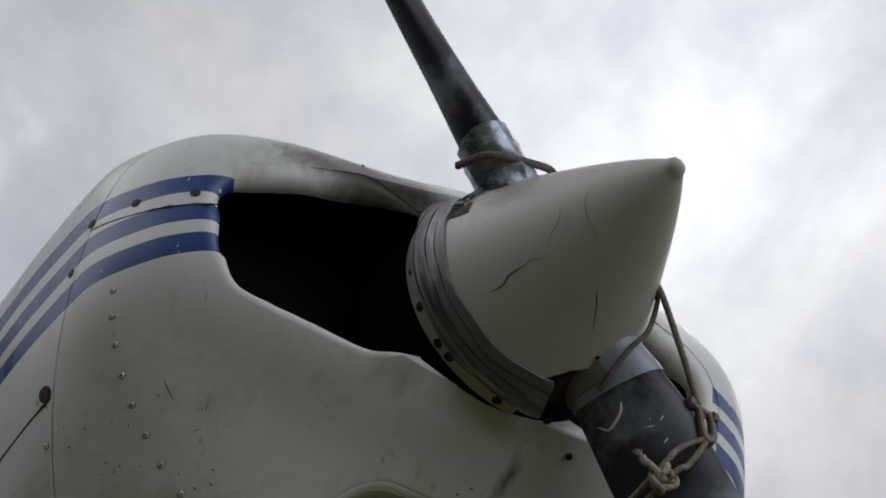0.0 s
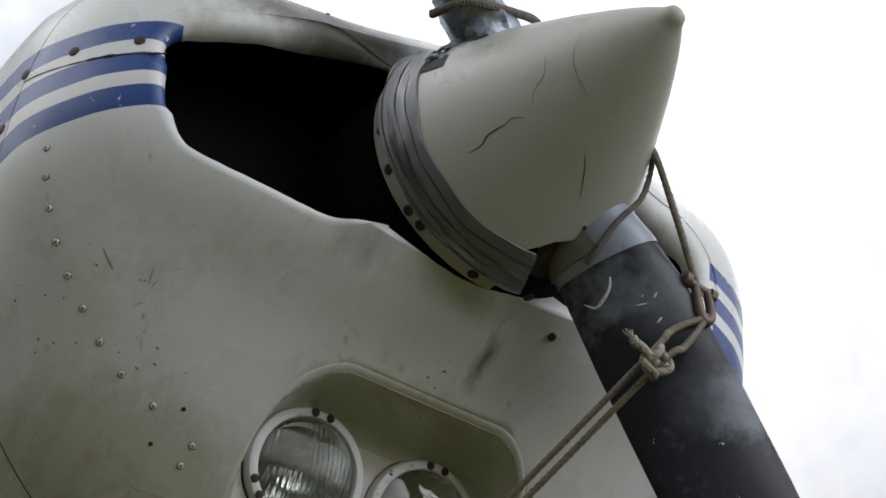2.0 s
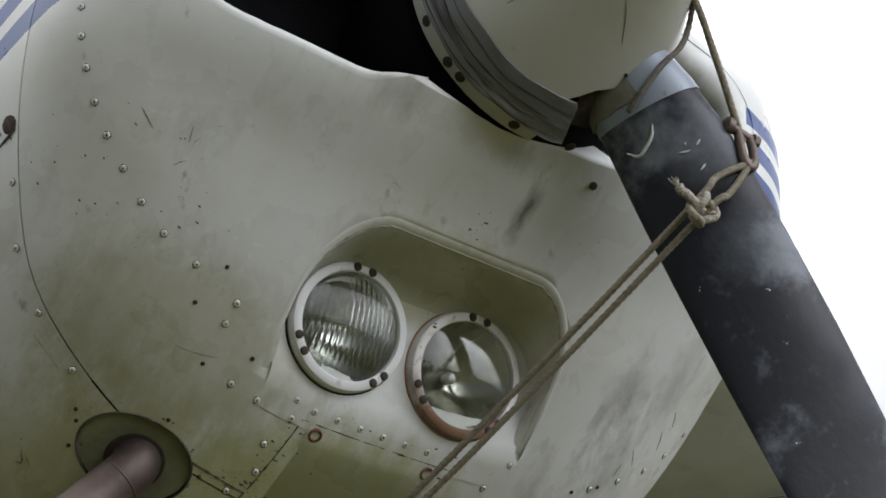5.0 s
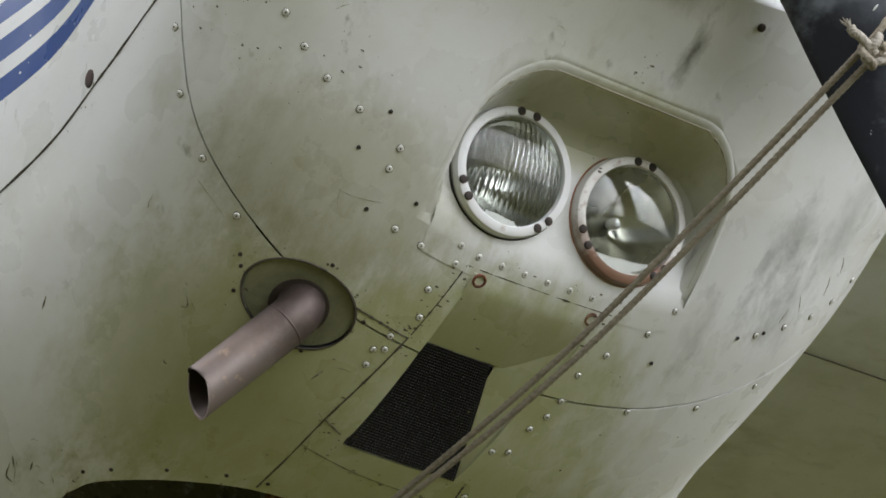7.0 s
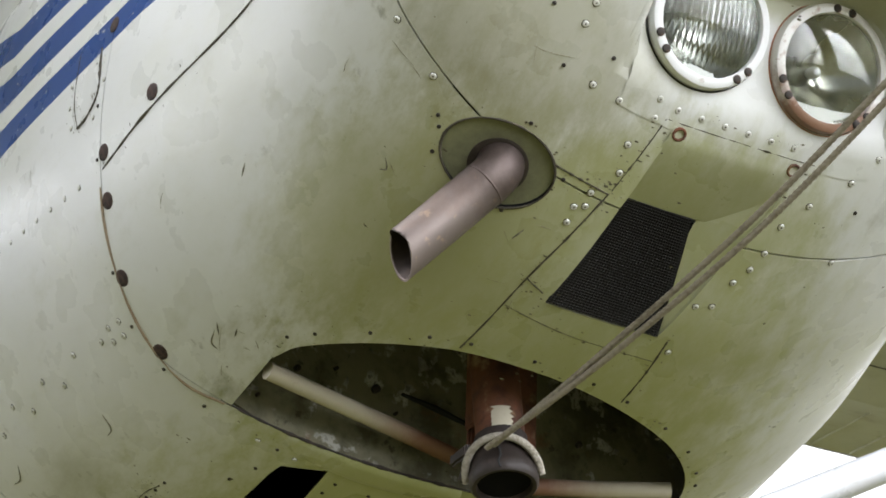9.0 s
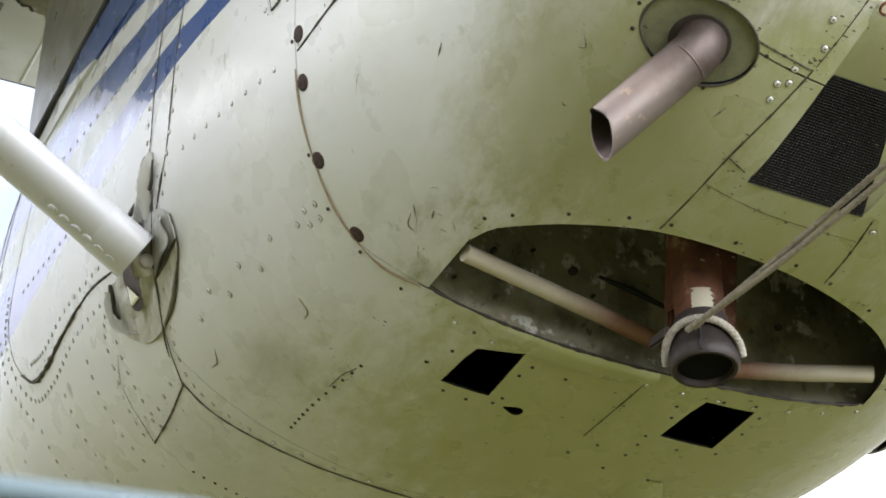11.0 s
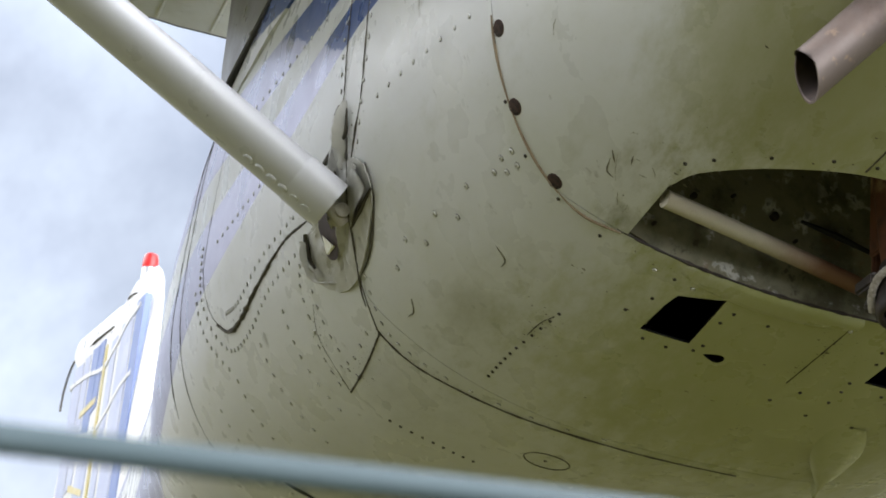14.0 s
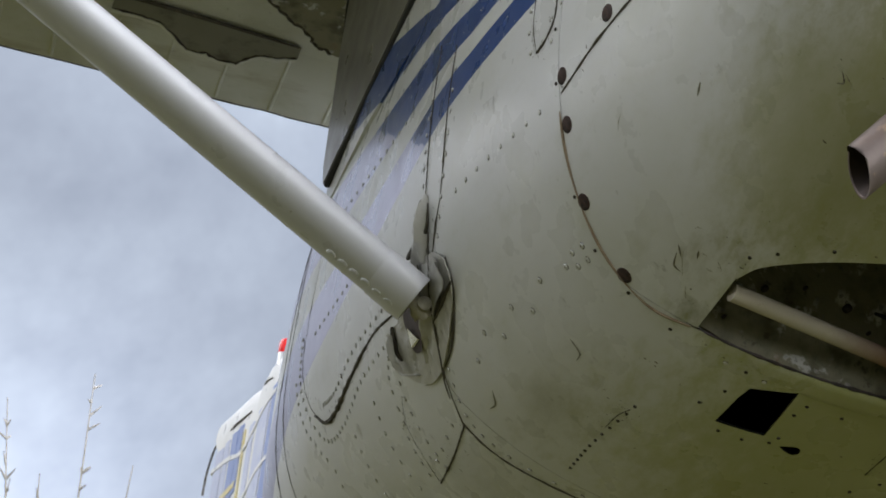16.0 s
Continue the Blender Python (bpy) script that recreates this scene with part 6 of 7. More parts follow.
# cowl side door and its rusty quarter-turn screws
seam(cowling, [S(-0.598, -0.166), S(-0.708, -0.191), S(-0.804, -0.202), S(-0.985, -0.234), S(-1.084, -0.259), S(-1.180, -0.282)], 0.0024)
seam(nose_bowl, [S(-0.372, 0.010), S(-0.43, 0.013), S(-0.508, 0.020)], 0.0016)
for p in (S(-1.172, -0.264), S(-1.184, -0.319), S(-1.213, -0.398), S(-1.234, -0.469), S(-0.605, -0.158), S(-0.790, -0.186), S(-1.06, -0.237), S(-0.542, -0.024), S(-0.508, 0.031), S(-1.150, -0.10)):
    fix(BIG_SCREW_MESH if p[0] < -0.58 else RING_SCREW_MESH, cowling, p, "quarter_turn_screw")
for p in (S(-0.448, 0.033), S(-0.390, 0.030)):
    fix(RING_SCREW_MESH, nose_bowl, p, "quarter_turn_screw")
# nose bowl
for p in (S(-0.4760, -0.085), S(-0.4855, -0.114), S(-0.4954, -0.1432), S(-0.5063, -0.1725), S(-0.5165, -0.1992), S(-0.5260, -0.2242), S(-0.5363, -0.2483), S(-0.5446, -0.2700), S(-0.5495, -0.2892), B(-0.6172, -0.1845), B(-0.6846, 0.0919), B(-0.6573, 0.1108)):
    fix(RIVET_MESH, nose_bowl, p)
for y in np.linspace(-0.086, 0.088, 7):
    fix(RIVET_MESH, nose_bowl, B(-0.6095, y))
for p in (B(-0.606, -0.110), B(-0.622, -0.107), B(-0.559, -0.215), B(-0.577, -0.217), B(-0.620, -0.151), B(-0.653, -0.121), B(-0.681, -0.114), B(-0.602, 0.165), B(-0.627, 0.146),
          B(-0.618, 0.290), B(-0.613, 0.328), B(-0.610, 0.366), B(-0.603, 0.393), B(-0.590, 0.415)):
    fix(RIVET_MESH, nose_bowl, p)
for p in (B(-0.591, -0.175), B(-0.614, -0.221), B(-0.620, 0.265), B(-0.616, 0.300), B(-0.538, -0.240), B(-0.655, 0.17), B(-0.575, -0.255)):
    fix(HOLE_MESH, nose_bowl, p, "dark_screw")
# flap catches ahead of the scoop
for y in (-0.074, 0.070):
    m = axes(Vector(B(-0.628, y)) + Vector((0.001, 0, -0.0005)), (0.55, 0, -0.83), (1, 0, 0))
    catch = part("catch", bm_lathe([(0.0052, -0.001), (0.0080, -0.001), (0.0080, 0.0016), (0.0066, 0.0024), (0.0052, 0.0016), (0.0052, -0.001)], m, 20), RUST, nose_bowl)
seam(nose_bowl, [B(-0.619, -0.092), B(-0.6185, 0.0), B(-0.619, 0.092)], 0.0014, 12)
seam(nose_bowl, [B(-0.619, -0.094), B(-0.660, -0.103), B(-0.701, -0.112)], 0.0013, 10)
seam(cowling, [B(-0.704, -0.113), B(-0.760, -0.128), B(-0.825, -0.143), B(-0.900, -0.151), B(-0.952, -0.157)], 0.0018, 24)
seam(cowling, [B(-0.699, -0.181), B(-0.702, -0.145), B(-0.705, -0.113)], 0.0016, 8)
seam(cowling, [B(-0.850, 0.050), B(-0.906, 0.055), B(-0.960, 0.056)], 0.0016, 8)
seam(cowling, [B(-0.870, -0.146), B(-0.880, -0.06), B(-0.884, 0.05)], 0.0008, 10)
seam(cowling, [B(-0.826, -0.143), B(-0.836, -0.118)], 0.0014, 4)
# cowling rivets
for p in (S(-0.625, -0.212), S(-0.656, -0.267), S(-0.677, -0.320), B(-0.692, -0.331), B(-0.710, -0.132), B(-0.730, -0.141), B(-0.748, -0.139), B(-0.725, -0.130), B(-0.713, 0.178), B(-0.705, 0.269), B(-0.690, 0.344),
          B(-0.716, 0.091), B(-0.737, 0.086), B(-0.756, 0.076), B(-0.795, 0.052), B(-0.790, 0.070), B(-0.865, 0.06)):
    fix(RIVET_MESH, cowling, p)
for p in (B(-0.755, -0.298), B(-0.729, -0.304), B(-0.674, -0.225), B(-0.709, -0.166), B(-0.767, -0.208), B(-0.72, -0.31)):
    fix(HOLE_MESH, cowling, p, "dark_screw")
for k in range(13):
    i = int(4 + k * 2.7)
    x, y = well_line[min(i, 40)]
    cx, cy = x + 1.10, y + 0.03
    d = math.hypot(cx, cy)
    fix(HOLE_MESH, cowling, B(x + 0.016 * cx / d, y + 0.016 * cy / d), "dark_screw")
# a strip of sealant creeping out of the firewall joint
seal_line = [skin(*stick(*p), 0.0006) for p in smooth_line([S(-1.191, -0.30), S(-1.204, -0.345), S(-1.224, -0.41), S(-1.239, -0.46), B(-1.243, -0.37), B(-1.226, -0.325)], 30)]
part("sealant", bm_tube(seal_line, lambda s: 0.0008 + 0.0011 * abs(math.sin(s * 9)), 8), material("old_sealant", (0.27, 0.21, 0.14), 0.8, 0.0, [(60.0, 0.5, 0.7, (0.16, 0.09, 0.05), 0.7)]), cowling, "brown sealant squeezed from the joint")
# forward fuselage
rivet_row(SMALL_RIVET_MESH, fore_body, [S(-1.235, -0.282), S(-1.357, -0.280), S(-1.480, -0.279)], 8)
rivet_row(HOLE_MESH, fore_body, [S(-1.178, -0.20), S(-1.20, -0.33), S(-1.245, -0.44), B(-1.252, -0.34)], 7, "dark_screw")
for p in (S(-1.283, -0.430), S(-1.308, -0.437), S(-1.367, -0.433), S(-1.452, -0.436), S(-1.542, -0.436), S(-1.260, -0.430), S(-1.267, -0.443), S(-1.289, -0.443), S(-1.417, -0.451), S(-1.505, -0.452), S(-1.600, -0.450)):
    fix(RIVET_MESH, fore_body, p)
for y in np.linspace(-0.27, 0.27, 12):
    fix(SMALL_RIVET_MESH, fore_body, B(-1.232 if y > -0.2 else -1.250, y))
for p in (B(-1.248, -0.245), B(-1.300, -0.250), B(-1.344, -0.265), B(-1.382, -0.225), B(-1.380, -0.195), B(-1.366, -0.165), B(-1.349, -0.160), B(-1.291, -0.165), B(-1.265, -0.160), B(-1.240, -0.150), B(-1.266, -0.115),
          B(-1.395, -0.006), B(-1.404, 0.038), B(-1.371, 0.038), B(-1.346, 0.036), B(-1.29, 0.042), B(-1.262, 0.034), B(-1.231, 0.082), B(-1.228, 0.125), B(-1.255, 0.145), B(-1.30, 0.147), B(-1.36, 0.143), B(-1.365, 0.09), B(-1.45, 0.03), B(-1.46, 0.1), B(-1.43, -0.03)):
    fix(HOLE_MESH, fore_body, p, "dark_screw")
seam(fore_body, [B(-1.232, -0.027), B(-1.30, -0.030), B(-1.38, -0.033)], 0.0014, 10)
rivet_row(HOLE_MESH, fore_body, [B(-1.643, -0.328), B(-1.55, -0.330), B(-1.421, -0.320)], 12, "dark_screw")
seam(fore_body, [B(-1.50, -0.331), B(-1.46, -0.329), B(-1.432, -0.322)], 0.0013, 8)
# small access flap behind the firewall
flap_line = [S(-1.176, -0.120), S(-1.178, -0.178), S(-1.205, -0.202), S(-1.228, -0.207)]
seam(fore_body, flap_line, 0.0032, 20)
seam(fore_body, [S(-1.228, -0.207), S(-1.237, -0.164), S(-1.232, -0.10)], 0.0012, 12)
for p in (S(-1.243, -0.20), S(-1.248, -0.17), S(-1.246, -0.14), S(-1.190, -0.21), S(-1.165, -0.17)):
    fix(SMALL_RIVET_MESH, fore_body, p)
# doubled seam along the door post
seam(fore_body, [S(-1.494, -0.06), S(-1.500, -0.135), S(-1.506, -0.198), S(-1.525, -0.252), S(-1.566, -0.296), S(-1.623, -0.340), S(-1.700, -0.420), S(-1.757, -0.474)], 0.0018, 40)
seam(rear_body, [S(-1.57, -0.02), S(-1.576, -0.121), S(-1.580, -0.203), S(-1.593, -0.245)], 0.0016, 20)
seam(fore_body, [S(-1.757, -0.474), B(-1.752, -0.40), B(-1.725, -0.325), B(-1.700, -0.22), B(-1.690, -0.135), B(-1.69, 0.05)], 0.0026, 40)
rivet_row(SMALL_RIVET_MESH, rear_body, [S(-1.585, -0.10), S(-1.60, -0.22)], 6)
rivet_row(SMALL_RIVET_MESH, fore_body, [S(-1.487, -0.10), S(-1.497, -0.20), S(-1.54, -0.28), S(-1.60, -0.34)], 11)
rivet_row(SMALL_RIVET_MESH, fore_body, [S(-1.690, -0.430), S(-1.735, -0.475), B(-1.733, -0.40), B(-1.705, -0.30), B(-1.675, -0.15)], 14)
# gear-box cover edge
seam(rear_body, [S(-1.758, -0.476), S(-1.860, -0.482), S(-1.968, -0.482)], 0.0026, 12)
seam(rear_body, [S(-1.968, -0.482), S(-1.950, -0.462), S(-1.926, -0.424), S(-1.885, -0.400)], 0.0005, 12)
rivet_row(SMALL_RIVET_MESH, rear_body, [S(-1.978, -0.470), S(-1.955, -0.440), S(-1.920, -0.405)], 6)
rivet_row(SMALL_RIVET_MESH, rear_body, [S(-1.79, -0.466), S(-1.96, -0.472)], 5)
rivet_row(HOLE_MESH, rear_body, [B(-1.958, -0.361), B(-1.940, -0.30), B(-1.936, -0.24)], 9, "dark_screw")
# door: bent lower edge, rows of rivets round it
seam(rear_body, [S(-1.80, -0.318), S(-1.90, -0.306), S(-2.012, -0.309), S(-2.163, -0.321), S(-2.253, -0.313)], 0.0034, 40)
seam(rear_body, [S(-2.253, -0.313), S(-2.310, -0.269), S(-2.341, -0.203), S(-2.330, -0.149), S(-2.29, -0.02), S(-2.25, 0.08)], 0.0006, 40)
crack_line = smooth_line([S(-1.95, -0.306), S(-2.012, -0.309), S(-2.10, -0.315), S(-2.163, -0.321), S(-2.225, -0.320), S(-2.262, -0.308), S(-2.290, -0.290)], 60)
part("dark_edge_line", bm_tube([skin(*stick(*p), 0.001) + Vector((0, 0, 0.003 * noise.noise(p * 55))) for p in crack_line], lambda s: 0.0018 + 0.0085 * abs(noise.noise(Vector((s * 13, 2, 9)))) * math.sin(math.pi * min(1, 0.1 + s)) ** 0.5, 7), SEAL, rear_body)
rivet_row(SMALL_RIVET_MESH, rear_body, [S(-1.82, -0.295), S(-2.012, -0.286), S(-2.163, -0.298), S(-2.235, -0.292)], 20)
rivet_row(SMALL_RIVET_MESH, rear_body, [S(-1.82, -0.338), S(-2.012, -0.332), S(-2.163, -0.345), S(-2.28, -0.330), S(-2.36, -0.22), S(-2.355, -0.14)], 34)
rivet_row(SMALL_RIVET_MESH, rear_body, [S(-2.31, -0.35), S(-2.37, -0.28), S(-2.40, -0.20)], 10)
for x0 in (1.86, 2.0, 2.14, 2.30, 2.44, 2.6):
    rivet_row(SMALL_RIVET_MESH, rear_body, [S(-x0, -0.37), S(-x0 - 0.03, -0.43), S(-x0 - 0.05, -0.48)], 8)
rivet_row(SMALL_RIVET_MESH, rear_body, [S(-1.86, -0.345), S(-1.90, -0.37), S(-1.93, -0.42)], 7)
rivet_row(SMALL_RIVET_MESH, rear_body, [S(-1.70, -0.06), S(-1.95, -0.03), S(-2.2, 0.0)], 14)
rivet_row(SMALL_RIVET_MESH, rear_body, [S(-1.85, -0.19), S(-2.05, -0.18), S(-2.25, -0.17)], 14)
# rear door edge and a strip of lapped skin
seam(rear_body, [S(-2.42, 0.12), S(-2.50, -0.05), S(-2.56, -0.25), S(-2.60, -0.40), B(-2.62, -0.42)], 0.0014, 30)
seam(rear_body, [S(-2.46, 0.12), S(-2.62, -0.10), S(-2.70, -0.30)], 0.0015, 24)
# oval plate and small blister under the cabin
ring = [skin(*stick(*B(-1.822 + 0.030 * math.cos(a), -0.173 + 0.032 * math.sin(a)))) for a in np.linspace(0, 2 * math.pi, 33)]
part("inspection_rim", bm_tube(ring, 0.0010, 6), SEAL, rear_body)
fix(HOLE_MESH, rear_body, B(-1.822, -0.175), "dark_screw")
rows = []
for k in range(9):
    f = k / 8
    x = -1.46 - 0.20 * f
    w = 0.004 + 0.030 * math.sin(math.pi * min(1, 0.15 + f)) ** 0.7
    rows.append([Vector((x, 0.10 + 0.05 * f + w * c, on_belly(x, 0.10)[2] - 0.022 * f * h - 0.0005)) for c, h in ((-1, 0), (-0.8, 0.6), (-0.3, 1), (0.3, 1), (0.8, 0.6), (1, 0))])
part("vent_blister", bm_grid(rows), STRIPED, fore_body, "small white vent blister under the belly")
slot = [skin(*stick(-2.447 + 0.009 * math.cos(a) + 0.006 * math.sin(a), -0.352 + 0.027 * math.sin(a), -0.470 - 0.012 * math.sin(a)), 0.0008) for a in np.linspace(0, 2 * math.pi, 20, endpoint=False)]
mid = sum(slot, Vector()) / 20
part("drain_slot", bm_grid([slot, [mid + (p - mid) * 0.5 for p in slot], [mid + (p - mid) * 0.02 for p in slot]], closed_v=True), BLACK, rear_body)

# ---- crumpled metal round the strut foot ----
def crushed_plate(outline, centre, seed, amp):
    """Skin pressed into folds that run down and aft, its edge standing a little off the hull."""
    edge = smooth_line([(x, z, 0) for x, z in outline + outline[:1]], 96)[:-1]
    rows = []
    for i in range(25):
        g = 0.03 + 0.97 * i / 24
        row = []
        for p in edge:
            x, z = centre[0] + (p.x - centre[0]) * g, centre[1] + (p.y - centre[1]) * g
            fold = noise.noise(Vector(((x - z) * 60, (x + z) * 13, seed)))
            fine = noise.noise(Vector(((x - z) * 150, (x + z) * 50, seed + 5)))
            row.append(skin(*stick(*on_side(x, z)), 0.0012 + amp * (0.9 - 1.6 * abs(fold)) * (1 - 0.6 * g ** 3) + 0.25 * amp * fine + 0.002 * g ** 6))
        rows.append(row)
    back = [[p + Vector((0, 0.002, 0)) for p in rows[-1]]]
    return part("crushed_cuff", bm_grid(rows + back, closed_v=True), CRUSH, rear_body, "crumpled bare metal round the strut foot", angle=28)


CRUSH = material("crushed_alloy", (0.47, 0.465, 0.42), 0.36, 0.15, [((30.0, 30.0, 30.0), 0.50, 0.68, (0.30, 0.29, 0.25), 0.6), (70.0, 0.62, 0.72, (0.10, 0.09, 0.07), 0.6)], 0.4, 60.0)
crushed_plate([(-1.580, -0.319), (-1.554, -0.336), (-1.551, -0.355), (-1.561, -0.377), (-1.590, -0.394), (-1.631, -0.410), (-1.684, -0.423), (-1.723, -0.427), (-1.767, -0.422), (-1.809, -0.402), (-1.833, -0.379),
               (-1.829, -0.358), (-1.814, -0.336), (-1.765, -0.336), (-1.713, -0.325), (-1.662, -0.311), (-1.623, -0.312)], (-1.690, -0.372), 1.0, 0.0052)


def sheet(pts, lifts, wide, mat, label="", curl=0.0):
    """A bent strip of skin along a line on the side, standing off it."""
    line = smooth_line([(x, z, h) for (x, z), h in zip(pts, lifts)], 24)
    rows = []
    for i, p in enumerate(line):
        f = i / 24
        w = wide * (0.35 + 0.65 * math.sin(math.pi * min(1, f * 0.9 + 0.08)))
        rows.append([skin(*stick(*on_side(p.x + q * w, p.y - 0.5 * q * w)), max(0.001, p.z * (1 - curl * abs(q)) + 0.003 * noise.noise(Vector((f * 9, q * 3, 2))))) for q in (-1, -0.6, -0.2, 0.2, 0.6, 1)])
    inner = [[p + Vector((0, 0.0018, 0)) for p in r] for r in rows[::-1]]
    return part("bent_skin", bm_grid(rows + inner, closed_u=True), mat, rear_body, label, angle=40)


# looped strip over the foot, the curled lip ahead of it and the torn cup below
sheet([(-1.583, -0.240), (-1.592, -0.262), (-1.606, -0.288), (-1.622, -0.318)], [0.004, 0.018, 0.020, 0.010], 0.010, CRUSH, curl=0.8)
sheet([(-1.606, -0.262), (-1.628, -0.288), (-1.650, -0.312), (-1.668, -0.330)], [0.003, 0.014, 0.016, 0.006], 0.009, CRUSH, curl=0.8)
# a folded-over corner of the skin
rows = []
for i in range(17):
    f = i / 16
    hinge = Vector((-1.584, -0.324)).lerp(Vector((-1.649, -0.381)), f)
    free = smooth_line([(-1.556, -0.341, 0), (-1.5508, -0.368, 0), (-1.604, -0.376, 0), (-1.649, -0.3825, 0)], 16)[i]
    row = []
    for k in range(6):
        q = k / 5
        p = hinge.lerp(Vector((free.x, free.y)), q)
        row.append(skin(*stick(*on_side(p.x, p.y)), 0.006 + 0.010 * q * q * (1 - f ** 3) + 0.0015 * noise.noise(Vector((f * 6, q * 4, 9)))))
    rows.append(row)
part("bent_skin", bm_grid(rows + [[p + Vector((0, 0.0016, 0)) for p in r] for r in rows[::-1]], closed_u=True), CRUSH, rear_body, "folded-over corner of torn skin", angle=40)
sheet([(-1.6689, -0.3288), (-1.676, -0.3471), (-1.6982, -0.3647)], [0.016, 0.017, 0.012], 0.007, CRUSH, curl=0.5)
sheet([(-1.6315, -0.3383), (-1.6541, -0.3556), (-1.6854, -0.3804), (-1.7168, -0.3943)], [0.010, 0.015, 0.015, 0.006], 0.007, CRUSH, curl=0.6)
sheet([(-1.806, -0.342), (-1.812, -0.366), (-1.806, -0.392), (-1.772, -0.408)], [0.016, 0.022, 0.018, 0.006], 0.008, CRUSH, curl=0.3)
# dark tubes drawn along tears, creases and the shade under folds
for pts, w, h in ((((-1.583, -0.291), (-1.605, -0.325), (-1.636, -0.360), (-1.654, -0.385), (-1.684, -0.416), (-1.714, -0.436), (-1.731, -0.451)), 0.0020, 0.004),
                  (((-1.553, -0.337), (-1.556, -0.365), (-1.571, -0.384), (-1.613, -0.408), (-1.655, -0.421), (-1.695, -0.426)), 0.0019, 0.001),
                  (((-1.551, -0.369), (-1.600, -0.3775), (-1.649, -0.383)), 0.0032, 0.005),
                  (((-1.823, -0.3815), (-1.795, -0.403), (-1.758, -0.416), (-1.716, -0.4215)), 0.0022, 0.001),
                  (((-1.803, -0.334), (-1.814, -0.358), (-1.810, -0.377)), 0.0048, 0.006),
                  (((-1.570, -0.257), (-1.583, -0.282), (-1.610, -0.289), (-1.631, -0.283)), 0.0024, 0.004),
                  (((-1.631, -0.283), (-1.6635, -0.288), (-1.687, -0.286)), 0.0050, 0.004),
                  (((-1.598, -0.241), (-1.6145, -0.2495), (-1.632, -0.261)), 0.0030, 0.004),
                  (((-1.630, -0.290), (-1.642, -0.3095), (-1.640, -0.3315)), 0.0016, 0.006)):
    line = [skin(*stick(*on_side(p.x, p.y)), h) for p in smooth_line([(x, z, 0) for x, z in pts], 16)]
    part("dark_edge_line", bm_tube(line, lambda s, w=w: w * (0.3 + 0.7 * math.sin(math.pi * min(1, s * 0.9 + 0.08))), 6), SEAL, rear_body)
# dark patch laid on the skin stands in for the hollow's shade
pit_edge = smooth_line([(-1.7071, -0.3275, 0), (-1.6446, -0.3309, 0), (-1.6561, -0.3548, 0), (-1.7117, -0.3925, 0), (-1.7437, -0.3869, 0), (-1.7416, -0.3657, 0), (-1.739, -0.3456, 0), (-1.7071, -0.3275, 0)], 42)[:-1]
pit = [[skin(*stick(*on_side(-1.695 + (p.x + 1.695) * g, -0.358 + (p.y + 0.358) * g)), 0.0095) for p in pit_edge] for g in (1.0, 0.7, 0.4, 0.05)]
part("strut_hole", bm_grid(pit, closed_v=True), SOOT, rear_body, "dark hole where the strut meets the skin")
# mirror-bright triangle added in place of sky showing through a gap
sky_gap = [skin(*stick(*on_side(x, z)), 0.013) for x, z in ((-1.729, -0.3610), (-1.7074, -0.3825), (-1.7386, -0.3822))]
part("sky_gap_triangle", bm_grid([sky_gap, [p + Vector((0, 0.003, 0)) for p in sky_gap]], closed_v=True, caps=True), material("sky_gap_mirror", (0.95, 0.95, 0.95), 0.2, 1.0), rear_body, "bright triangle standing in for sky seen through a gap", smooth=False)

# ---- spinner wear ----
def on_spinner(x, deg, lift=0.0):
    r = (0.157 if x < -0.309 else spin_r(x)) + lift
    return Vector((x, r * math.cos(radians(deg)), r * math.sin(radians(deg))))


def crack(pts, r):
    line = smooth_line([(x, d, 0) for x, d in pts], 20)
    part("crack", bm_tube([on_spinner(p.x, p.y, 0.0002) for p in line], lambda s: r * (0.3 + 0.7 * math.sin(math.pi * s)), 6), SEAL, spinner)


crack([(-0.230, 219.2), (-0.214, 219.8), (-0.206, 217.6), (-0.194, 217.4), (-0.184, 218.1)], 0.0009)
crack([(-0.150, 263.8), (-0.163, 270.0), (-0.190, 277.8)], 0.0005)
crack([(-0.1242, 189.9), (-0.1305, 203.1), (-0.1448, 209.9), (-0.1539, 218.1)], 0.0002)
crack([(-0.0857, 180.0), (-0.0955, 192.4), (-0.102, 210.4), (-0.105, 228.6), (-0.1085, 240.8)], 0.0002)
crack([(-0.184, 218.1), (-0.176, 217.0), (-0.166, 221.0)], 0.0004)
for x, d in ((-0.312, 186.3), (-0.314, 204.7), (-0.316, 222.9), (-0.315, 230.3), (-0.315, 258.2), (-0.314, 160.0), (-0.314, 285.0)):
    p = on_spinner(x, d, 0.0004)
    shared("ring_screw", RING_SCREW_MESH, spinner, axes(p, Vector((0, p.y, p.z)), (1, 0, 0)))
p = on_spinner(-0.219, 289.9, 0.0003)
shared("ring_screw", HOLE_MESH, spinner, axes(p, Vector((0.4, p.y * 6, p.z * 6)), (1, 0, 0)))
fix(SCREW_MESH, nose_bowl, (-0.350, 0.098, -0.155), "lip_screw", 0.002)
fix(HOLE_MESH, nose_bowl, (-0.36, -0.20, 0.165), "dark_screw")
